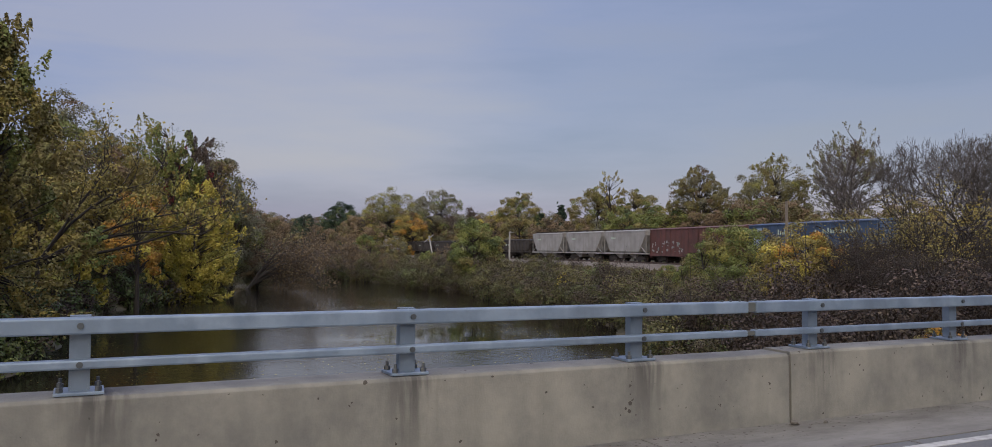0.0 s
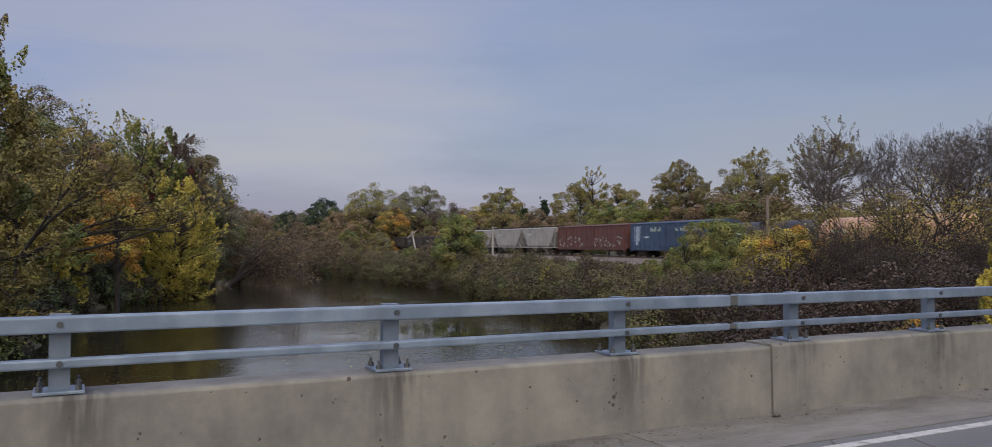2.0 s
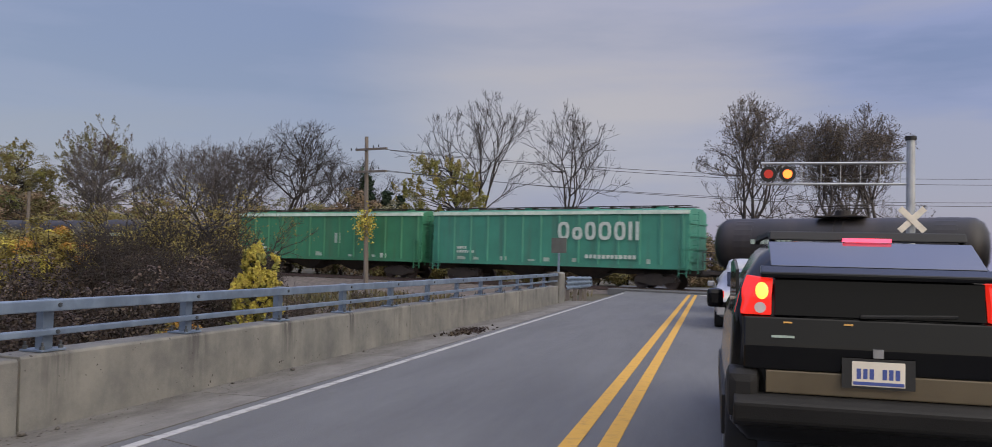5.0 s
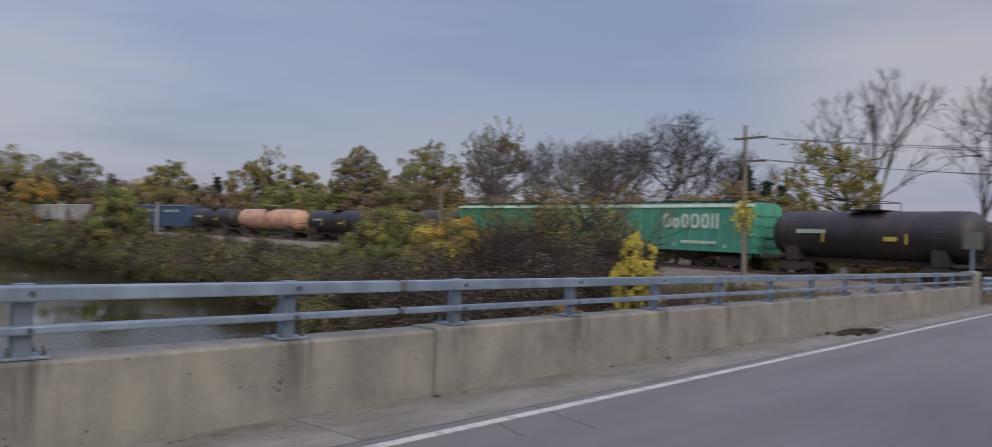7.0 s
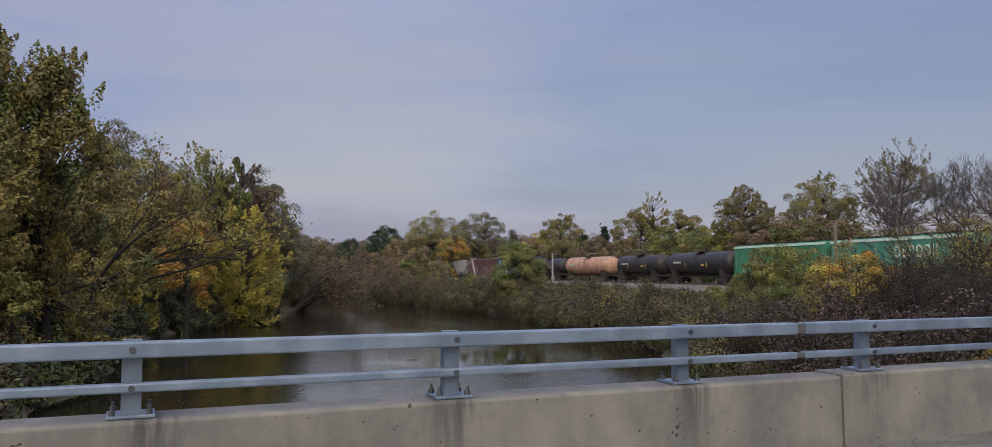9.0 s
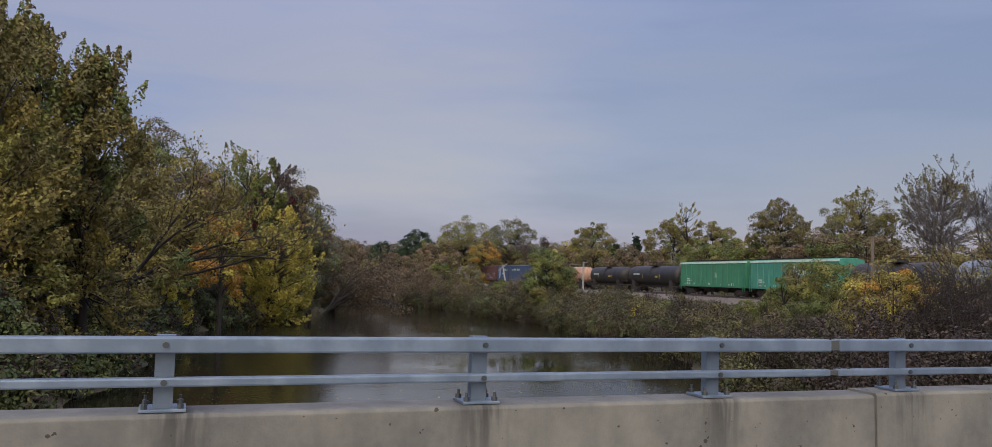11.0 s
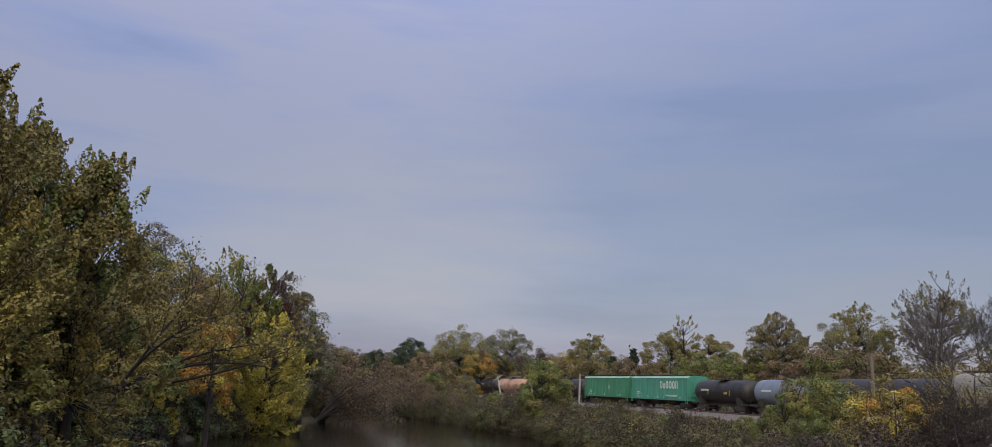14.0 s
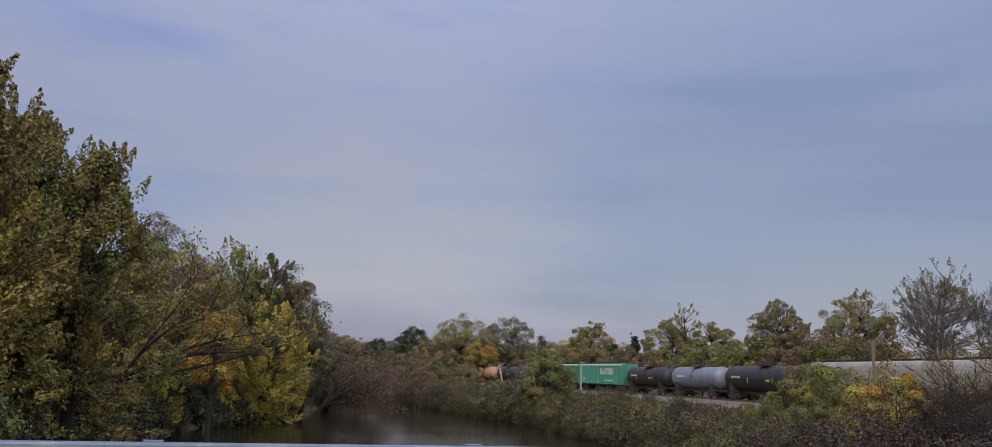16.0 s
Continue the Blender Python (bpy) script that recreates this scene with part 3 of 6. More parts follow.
def build_road():
    bm = bmesh.new()
    box(bm, -4.55, 3.0, -60, 400, -0.30, 0.0)
    setting("road", bm, M["asphalt"], "worn grey asphalt two-lane road deck")
    sh = thing("pavement_shoulder", "stained concrete shoulder slabs beside the parapet", "pavement", kind="structure")
    slab = to_mesh("slab", shaped(box, -5.46, -4.555, 0.008, 3.992, -0.35, 0.006), M["shoulder"])
    for y in range(-36, 32, 4):
        part("slab", slab, None, sh, at=pose(0, y, 0))
    bm = bmesh.new()
    box(bm, 3.005, 4.0, -36, 31, -0.35, 0.0)
    setting("pavement_east", bm, M["shoulder"], "concrete shoulder on the far side of the deck")
    for name, x0, x1, y0, y1, mat, lab in (("trim_edge_line", -4.42, -4.32, -60, 42, "white_paint", "white painted road edge line"),
                                         ("trim_centre_line_1", -1.22, -1.07, -60, 43, "yellow_paint", "yellow painted centre line"),
                                         ("trim_centre_line_2", -0.91, -0.76, -60, 43, "yellow_paint", "yellow painted centre line"),
                                         ("trim_stop_line", -0.6, 2.7, 42.5, 43.0, "white_paint", "white painted stop line")):
        bm = bmesh.new()
        n = int((y1 - y0) / 2) or 1
        for k in range(n):
            box(bm, x0, x1, y0 + (y1 - y0) * k / n, y0 + (y1 - y0) * (k + 1) / n, -0.01, 0.005)
        setting(name, bm, M[mat], lab)
    # transverse cracks in the lane
    rng = random.Random(3)
    for k, way in enumerate((((-4.70, 5.35), (-4.30, 5.21), (-3.84, 5.02)), ((-4.74, 6.08), (-4.25, 5.92), (-3.58, 5.66)))):
        bm = bmesh.new()
        pts = []
        for (xa, ya), (xb, yb) in zip(way, way[1:]):
            pts += [(xa + (xb - xa) * i / 9, ya + (yb - ya) * i / 9 + rng.uniform(-0.02, 0.02)) for i in range(9)]
        for (xa, ya), (xb, yb) in zip(pts, pts[1:]):
            w = rng.uniform(0.004, 0.011)
            prism(bm, [(xa, ya - w), (xb, yb - w), (xb, yb + w), (xa, ya + w)], -0.01, 0.0045, "z")
        setting("trim_crack_%d" % (k + 1), bm, M["concrete_dark"], "dark hairline crack across the lane")
    # deck slab edge and abutments
    bm = bmesh.new()
    box(bm, -5.86, 4.3, -36, 31, -1.1, -0.352)
    setting("bridge_deck", bm, M["concrete"], "concrete bridge deck slab under the road")
    bm = bmesh.new()
    box(bm, -5.8, 4.2, 20, 31, -4.2, -1.102)
    box(bm, -5.8, 4.2, -26, -16, -4.2, -1.102)
    setting("bridge_abutment", bm, M["concrete"], "concrete bridge abutments on the banks")


POST_Y = [-0.03 if k == 0 else 0.07 + 1.996 * k for k in range(-14, 16)]


def build_parapet():
    joints = [-35.9, -30.4, -21.4, -12.4, -3.36, 5.64, 14.64, 23.64, 29.9]
    par = thing("parapet_wall", "weathered concrete bridge parapet with stained joints", "wall", kind="structure")
    for a, b in zip(joints, joints[1:]):
        bm = bmesh.new()
        top = 0.612 if b < 6 else 0.628
        prof = [(-5.46, -0.05), (-5.475, top - 0.022), (-5.492, top), (-5.80, top + 0.004), (-5.82, top - 0.014), (-5.82, -0.34)]
        prism(bm, prof, a + 0.014, b - 0.014, "y")
        part("wall_panel", bm, M["concrete"], par, bevel=0.006)
        if b < 29:
            part("joint_filler", shaped(box, -5.80, -5.487, b - 0.013, b + 0.013, -0.05, 0.594), M["concrete_dark"], par, "dark recessed joint filler")
    bm = bmesh.new()
    prism(bm, [(-5.44, -0.3), (-5.44, 1.06), (-5.50, 1.12), (-5.80, 1.12), (-5.84, 1.06), (-5.84, -0.3)], 29.95, 31.1, "y")
    part("end_post", bm, M["concrete"], par, "taller concrete end post", bevel=0.02)
    # the other side of the deck
    east = thing("parapet_wall_east", "plain concrete parapet across the road", "wall", kind="structure")
    part("wall_panel", shaped(box, 4.0, 4.34, -35.9, 31, -0.34, 0.63), M["concrete"], east, bevel=0.02)

    # steel railing
    rail = thing("bridge_railing", "two-bar galvanised steel railing bolted on the concrete parapet", "railing")
    splice = 5.22
    y0, y1 = -27.6, 29.93
    for name, za, zb, xa, xb in (("top_rail", 0.982, 1.082, -5.60, -5.49), ("lower_rail", 0.775, 0.832, -5.575, -5.50)):
        for a, b in ((y0, splice - 0.045), (splice + 0.045, y1)):
            bm = bmesh.new()
            box(bm, xa, xb, a, b, za, zb)
            part(name, bm, M["galv"], rail, bevel=0.012)
        part("splice_sleeve", shaped(box, xa + 0.014, xb - 0.014, splice - 0.3, splice + 0.3, za + 0.010, zb - 0.010), M["galv_dark"], rail, "darker splice sleeve inside the rail")
        for dy in (-0.30, -0.2, -0.1, 0.08, 0.18):
            part("splice_bolt", shaped(rod, ((xa + xb) / 2, splice + dy, za - 0.02), ((xa + xb) / 2, splice + dy, zb + 0.014), 0.012, n=6), M["bolt"], rail)
    bm = bmesh.new()
    box(bm, -5.675, -5.60, -0.058, -0.046, 0.632, 1.088)
    box(bm, -5.675, -5.60, 0.046, 0.058, 0.632, 1.088)
    box(bm, -5.612, -5.60, -0.0459, 0.0459, 0.632, 1.088)
    box(bm, -5.675, -5.663, -0.0459, 0.0459, 0.632, 1.088)
    box(bm, -5.663, -5.612, -0.0459, 0.0459, 1.076, 1.088)
    post_me = to_mesh("post", bm, M["galv"])
    bm = bmesh.new()
    box(bm, -5.765, -5.525, -0.138, 0.138, 0.637, 0.657)
    plate_me = to_mesh("base_plate", bm, M["galv"], bevel=0.004)
    bm = bmesh.new()
    loft(bm, [[(r * math.cos(a), r * math.sin(a), z) for a in np.arange(6) * math.pi / 3] for r, z in ((0.022, 0.655), (0.022, 0.685), (0.011, 0.686), (0.011, 0.718))])
    anchor_me = to_mesh("anchor_bolt", bm, M["bolt"])
    head_me = to_mesh("rail_bolt", shaped(rod, (-5.60, 0, 0), (-5.476, 0, 0), 0.020, n=8), M["bolt"])
    for y in POST_Y:
        if not y0 < y < y1 - 0.3:
            continue
        sink = -0.020 if y < 5.6 else -0.004
        p = part("post", post_me, None, rail, at=pose(0, y, 0))
        part("base_plate", plate_me, None, p, at=pose(0, 0, sink))
        for bx, by in ((-5.735, -0.105), (-5.735, 0.105), (-5.555, -0.105), (-5.555, 0.105)):
            part("anchor_bolt", anchor_me, None, p, at=pose(bx, by, sink))
        part("rail_bolt", head_me, None, p, at=pose(0, 0, 1.035))
        part("rail_bolt", head_me, None, p, at=pose(-0.012, 0, 0.803))

    # W-beam guardrail past the end post
    guard = thing("guardrail", "galvanised corrugated guardrail at the bridge end", "guardrail")
    prof = [(0, 0.44), (0.06, 0.48), (0.06, 0.53), (0.0, 0.58), (0.0, 0.62), (0.06, 0.66), (0.06, 0.71), (0.0, 0.76), (0.0, 0.80), (0.06, 0.84), (0.06, 0.89), (0, 0.94)]
    prof = [(-5.40 + u, v) for u, v in prof] + [(-5.405 + u - 0.006, v) for u, v in prof[::-1]]
    for k in range(4):
        ya = 31.12 + 1.9 * k
        part("beam", shaped(prism, prof, ya, ya + 1.895, "y"), M["galv"], guard, at=pose(-0.02 * k * k, 0, -0.03 * k))
        part("post", shaped(box, -5.56, -5.42, ya + 0.9, ya + 1.0, -0.3, 0.78), M["pole"], guard, at=pose(-0.02 * k * k, 0, -0.03 * k))
    part("end_shoe", shaped(prism, [(-5.45, 0.48), (-5.30, 0.5), (-5.32, 0.8), (-5.45, 0.8)], 38.73, 38.95, "y"), M["galv"], guard, at=pose(-0.2, 0, -0.1))


def build_track():
    tr = thing("railway_track", "rusty rails on timber sleepers in brown ballast", "railway", kind="structure")
    prof = [(-5.6, -1.25), (-2.1, -0.02), (2.1, -0.02), (5.6, -1.25)]
    S = list(np.arange(-420, 300, 6.0))
    bm = bmesh.new()
    rings = []
    for s in S:
        x, y, th = track(s)
        rings.append([(x + math.sin(th) * o, y + math.cos(th) * o, z + RAIL_Z - 0.17) for o, z in prof])
    loft(bm, rings)
    part("ballast", bm, M["ballast"], tr)
    for side in (-0.72, 0.72):
        bm = bmesh.new()
        rings = []
        for s in S:
            x, y, th = track(s)
            rings.append([(x + math.sin(th) * (side + o), y + math.cos(th) * (side + o), RAIL_Z + z) for o, z in ((-0.06, -0.17), (-0.035, 0), (0.035, 0), (0.06, -0.17))])
        loft(bm, rings)
        part("rail", bm, M["rail"], tr)
    tie_me = to_mesh("sleeper", shaped(box, -0.11, 0.11, -1.3, 1.3, -0.09, 0.0), M["tie"])
    for k in range(290):
        s = -30 + k * 0.62
        x, y, th = track(s)
        part("sleeper", tie_me, None, tr, at=pose(x, y, RAIL_Z - 0.155, 0, 0, -math.degrees(th)))
    # crossing surface
    bm = bmesh.new()
    prism(bm, [(-5.6, 45.6), (4.0, 42.0), (4.0, 50.2), (-5.6, 53.8)], -0.28, 0.085, "z")
    ob = setting("pavement_crossing", bm, M["asphalt"], "asphalt surface of the level crossing")
    return ob


# ---- rolling stock: local x along the track, z from the railhead, -y the river side ----
def wheel_mesh():
    bm = bmesh.new()
    rod(bm, (0, -0.07, 0), (0, 0.07, 0), 0.42, n=16)
    rod(bm, (0, -0.10, 0), (0, -0.07, 0), 0.46, n=16)
    rod(bm, (0, 0.07, 0), (0, 0.12, 0), 0.14, n=8)
    return to_mesh("wheel", bm, M["wheel"])


WHEEL = wheel_mesh()


def truck_mesh():
    bm = bmesh.new()
    for y in (-1.02, 1.02):
        prism(bm, [(-1.2, 0.36), (-1.2, 0.62), (-0.55, 0.72), (-0.35, 0.86), (0.35, 0.86), (0.55, 0.72), (1.2, 0.62), (1.2, 0.36), (0.75, 0.34), (0.35, 0.20), (-0.35, 0.20), (-0.75, 0.34)], y - 0.07, y + 0.07, "y")
    box(bm, -0.25, 0.25, -1.0, 1.0, 0.45, 0.75)
    for x in (-0.88, 0.88):
        rod(bm, (x, -0.9, 0.42), (x, 0.9, 0.42), 0.08, n=6)
    return to_mesh("truck", bm, M["under"])


TRUCK = truck_mesh()


def add_running_gear(car, length):
    for sx in (-1, 1):
        t = part("truck", TRUCK, None, car, at=pose(sx * (length / 2 - 2.1), 0, 0))
        for wx in (-0.88, 0.88):
            for y, rz in ((-0.79, 180), (0.79, 0)):
                part("wheel", WHEEL, None, t, at=pose(wx, y, 0.42, 0, 0, rz))
        bm = bmesh.new()
        box(bm, sx * (length / 2 + 0.35) - 0.35, sx * (length / 2 + 0.35) + 0.22, -0.14, 0.14, 0.72, 1.0)
        part("coupler", bm, M["under"], car)


def add_ladder(car, x, y, z0, z1, mat):
    bm = bmesh.new()
    for dx in (-0.22, 0.22):
        box(bm, x + dx - 0.02, x + dx + 0.02, y - 0.03, y + 0.03, z0, z1)
    k = z0 + 0.2
    while k < z1:
        box(bm, x - 0.22, x + 0.22, y - 0.02, y + 0.02, k - 0.015, k + 0.015)
        k += 0.34
    part("ladder", bm, mat, car)


def bars(car, rows, y, mat, name="lettering", label=""):
    """Plain upright bars standing for lettering: rows of x0, x1, z0, z1, just proud of the side."""
    if len(rows) <= 12:
        for x0, x1, z0, z1 in rows:
            part(name, shaped(box, x0, x1, y - 0.008, y + 0.02, z0, z1), mat, car, label)
        return
    bm = bmesh.new()
    for x0, x1, z0, z1 in rows:
        box(bm, x0, x1, y - 0.008, y + 0.02, z0, z1)
    tagged(part(name, bm, mat, car), label, kind="stuff")


def covered_hopper_ribbed(name, length, mat, label, ribs=13, logo=False, seed=1):
    """High straight-sided covered hopper with outside posts and a roof walkway."""
    rng = random.Random(seed)
    car = thing(name, label, "freight car", group="freight train")
    h, w, top, bot = length / 2, 1.48, 4.32, 1.18
    bm = bmesh.new()
    prism(bm, [(-w, bot), (-w, top), (-0.75, top + 0.22), (0.75, top + 0.22), (w, top), (w, bot), (1.0, bot - 0.1), (-1.0, bot - 0.1)], -h, h, "x")
    part("body", bm, mat, car, bevel=0.03)
    rib = to_mesh("side_post", shaped(prism, [(-0.10, -w - 0.002), (-0.06, -w - 0.075), (0.06, -w - 0.075), (0.10, -w - 0.002)], bot, top, "z"), mat)
    for k in range(ribs):
        x = -h + 0.35 + (length - 0.7) * k / (ribs - 1)
        part("side_post", rib, None, car, at=pose(x, 0, 0))
        part("side_post", rib, None, car, at=pose(x, 0, 0, 0, 0, 180))
    part("side_sill", shaped(box, -h, h, -w - 0.09, -w - 0.002, bot - 0.06, bot + 0.14), mat, car)
    part("top_chord", shaped(box, -h, h, -w - 0.10, -w + 0.1, top - 0.14, top + 0.07), M["roof_white"], car, "pale sun-bleached top edge")
    bm = bmesh.new()
    for sy in (-0.62, 0.62):
        box(bm, -h + 0.2, h - 0.2, sy - 0.16, sy + 0.16, top + 0.34, top + 0.38)
    k = -h + 0.5
    while k < h:
        box(bm, k - 0.04, k + 0.04, -0.8, 0.8, top + 0.14, top + 0.35)
        k += 1.3
    part("walkway", bm, M["under"], car, "dark roof walkway grating")
    for k in range(4):
        x = -h + length * (k + 0.5) / 4
        part("hatch", shaped(rod, (x, 0, top + 0.2), (x, 0, top + 0.36), 0.4, n=12), mat, car)
        bm = bmesh.new()
        loft(bm, [[(x + a * length * 0.11, b * 1.2, bot) for a, b in ((-1, -1), (1, -1), (1, 1), (-1, 1))], [(x + a * 0.35, b * 0.5, 0.45) for a, b in ((-1, -1), (1, -1), (1, 1), (-1, 1))]])
        if 0 < k < 3:
            part("discharge_bay", bm, M["under"], car)
        else:
            bm.free()
    part("centre_sill", shaped(box, -h - 0.3, h + 0.3, -0.3, 0.3, 0.78, 1.1), M["under"], car)
    for sx in (-1, 1):
        add_ladder(car, sx * (h - 0.3), -w - 0.14, 0.7, 2.6, mat)
        bm = bmesh.new()
        for zz in (1.6, 2.3, 3.0, 3.7):
            box(bm, sx * h - 0.06, sx * h + 0.06, -w, w, zz - 0.06, zz + 0.06)
        part("end_rib", bm, mat, car)
        add_ladder(car, sx * (h + 0.1), -0.9, 0.9, 4.3, mat)
    yl = -w - 0.006
    rows = []
    for r, (zz, cnt) in enumerate(((2.05, 4), (1.80, 7))):
        rows += [(-h + 1.9 + 0.19 * i, -h + 2.03 + 0.19 * i, zz, zz + 0.16) for i in range(cnt)]
    bars(car, rows, yl, M["letter"], label="small white reporting marks")
    small = []
    for _ in range(9):
        x = rng.uniform(-h + 1, h - 1)
        small.append((x, x + rng.uniform(0.2, 0.5), 1.38, 1.38 + rng.uniform(0.1, 0.3)))
    bars(car, small, yl, M["letter_dim"], "stencil", "faded data stencils along the sill")
    if logo:
        x = h - 8.0
        for wd, ht in ((0.74, 1.05), (0.64, 0.74), (0.66, 1.05), (0.78, 1.05), (0.68, 1.05), (0.22, 1.05), (0.22, 1.05)):
            if wd < 0.3:
                bars(car, [(x, x + wd * 0.9, 2.7, 2.7 + ht)], -w - 0.082, M["letter"], "emblem_bar", "white bar of the company emblem")
            else:
                ring = [[(x + wd / 2 + (wd / 2 - q) * math.copysign(abs(math.cos(a)) ** 0.7, math.cos(a)), y, 2.7 + ht / 2 + (ht / 2 - q) * math.copysign(abs(math.sin(a)) ** 0.7, math.sin(a))) for a in np.arange(20) * math.pi / 10]
                        for q, y in ((0, -w - 0.06), (0, -w - 0.09), (0.19, -w - 0.09), (0.19, -w - 0.06), (0, -w - 0.06))]
                part("emblem_ring", shaped(loft, ring, False), M["letter"], car, "white ring of the company emblem")
            x += wd + 0.2
        bars(car, [(h - 6.2 + 0.27 * i, h - 6.02 + 0.27 * i, 1.62, 1.84) for i in range(12)], -w - 0.082, M["letter"])
    else:
        bars(car, [(1.0, 1.5, 2.3, 3.0)], yl, M["letter_dim"], "stencil")
        bars(car, [(h - 3.4, h - 2.9, 1.35, 1.65)], yl, M["letter"], "stencil")
    add_running_gear(car, length)
    return car


def hopper_sloped(name, length, mat, label, covered=True, load=False):
    """Short hopper with slope-sheet ends and open end bracing."""
    car = thing(name, label, "freight car", group="freight train")
    h, w, top = length / 2, 1.5, 4.05 if covered else 3.15
    bm = bmesh.new()
    s = 1.9 if covered else 1.2
    side = [(-h + 0.25, top), (h - 0.25, top), (h - 0.25, top - 0.5), (h - s, 1.35), (-h + s, 1.35), (-h + 0.25, top - 0.5)]
    prism(bm, side, -w, w, "y")
    part("body", bm, mat, car, bevel=0.04)
    if covered:
        part("roof", shaped(prism, [(-w - 0.05, top - 0.02), (-w - 0.05, top + 0.1), (-0.5, top + 0.32), (0.5, top + 0.32), (w + 0.05, top + 0.1), (w + 0.05, top - 0.02)], -h + 0.15, h - 0.15, "x"), mat, car)
        bm = bmesh.new()
        for sy in (-0.75, 0.75):
            box(bm, -h, h, sy - 0.15, sy + 0.15, top + 0.42, top + 0.46)
        for k in range(7):
            x = -h + 0.4 + (length - 0.8) * k / 6
            box(bm, x - 0.03, x + 0.03, -0.9, 0.9, top + 0.2, top + 0.43)
        part("walkway", bm, M["under"], car)
    else:
        rib = to_mesh("side_post", shaped(box, -0.07, 0.07, -w - 0.1, -w - 0.001, 1.1, top), mat)
        n = 10
        for k in range(n):
            x = -h + 0.4 + (length - 0.8) * k / (n - 1)
            part("side_post", rib, None, car, at=pose(x, 0, 0))
            part("side_post", rib, None, car, at=pose(x, 0, 0, 0, 0, 180))
        part("top_chord", shaped(box, -h + 0.2, h - 0.2, -w - 0.1, -w + 0.05, top - 0.06, top + 0.08), mat, car)
    part("side_sill", shaped(box, -h, h, -w - 0.04, w + 0.04, 1.02, 1.22), mat, car)
    for sx in (-1, 1):
        for sy in (-1, 1):
            bm = bmesh.new()
            rod(bm, (sx * (h - 0.15), sy * (w - 0.08), 1.1), (sx * (h - 0.15), sy * (w - 0.08), top), 0.06, n=4)
            rod(bm, (sx * (h - 0.2), sy * (w - 0.08), 1.2), (sx * (h - 1.6), sy * (w - 0.08), 2.1), 0.05, n=4)
            part("end_brace", bm, mat, car)
    part("centre_sill", shaped(box, -h - 0.2, h + 0.2, -0.3, 0.3, 0.78, 1.02), M["under"], car)
    for x in (-length * 0.16, length * 0.16):
        bm = bmesh.new()
        loft(bm, [[(x + a * 1.4, b * 1.3, 1.34) for a, b in ((-1, -1), (1, -1), (1, 1), (-1, 1))], [(x + a * 0.4, b * 0.9, 0.45) for a, b in ((-1, -1), (1, -1), (1, 1), (-1, 1))]])
        part("discharge_bay", bm, mat, car)
    if load:
        part("load", shaped(prism, [(-1.4, top - 0.1), (-0.6, top + 0.22), (0.6, top + 0.25), (1.4, top - 0.1)], -h + 0.4, h - 0.4, "x"), M["coal"], car, "heaped dark load")
    bars(car, [(-h + 2.2 + 0.26 * i, -h + 2.4 + 0.26 * i, top - 0.95, top - 0.7) for i in range(5)], -w - 0.006, M["letter_dim"])
    add_running_gear(car, length)
    return car


def hopper_rounded(name, length, mat, label):
    """Long covered hopper with bulging smooth sides."""
    car = thing(name, label, "freight car", group="freight train")
    h = length / 2
    ring = []
    for k in range(20):
        a = 2 * math.pi * k / 20
        c, s = math.cos(a), math.sin(a)
        ring.append((1.55 * math.copysign(abs(c) ** 0.45, c), 2.85 + 1.65 * math.copysign(abs(s) ** 0.6, s)))
    bm = bmesh.new()
    prism(bm, ring, -h + 0.9, h - 0.9, "x")
    part("body", bm, mat, car, smooth=False)
    for sx in (-1, 1):
        bm = bmesh.new()
        loft(bm, [[(sx * (h - 0.9), u, v) for u, v in ring], [(sx * (h - 0.2), u * 0.95, 3.3 + (v - 2.85) * 0.7) for u, v in ring]])
        part("end_sheet", bm, mat, car)
        bm = bmesh.new()
        rod(bm, (sx * (h - 0.1), -1.35, 1.1), (sx * (h - 0.1), -1.35, 4.3), 0.05, n=4)
        rod(bm, (sx * (h - 0.1), 1.35, 1.1), (sx * (h - 0.1), 1.35, 4.3), 0.05, n=4)
        part("end_brace", bm, mat, car)
    part("side_sill", shaped(box, -h, h, -1.5, 1.5, 1.0, 1.2), mat, car)
    part("walkway", shaped(box, -h + 0.2, h - 0.2, -0.75, 0.75, 4.58, 4.64), M["under"], car)
    rails = bmesh.new()
    for k in range(12):
        x = -h + 0.8 + (length - 1.6) * k / 11
        box(rails, x - 0.03, x + 0.03, -0.7, 0.7, 4.42, 4.6)
    part("walkway_bracket", rails, mat, car)
    for x in (-length * 0.25, 0, length * 0.25):
        bm = bmesh.new()
        loft(bm, [[(x + a * 1.9, b * 1.25, 1.5) for a, b in ((-1, -1), (1, -1), (1, 1), (-1, 1))], [(x + a * 0.4, b * 0.6, 0.42) for a, b in ((-1, -1), (1, -1), (1, 1), (-1, 1))]])
        part("discharge_bay", bm, mat, car)
    bars(car, [(-h + 3 + 0.28 * i, -h + 3.2 + 0.28 * i, 3.3, 3.55) for i in range(6)], -1.556, M["letter_dim"])
    add_running_gear(car, length)
    return car


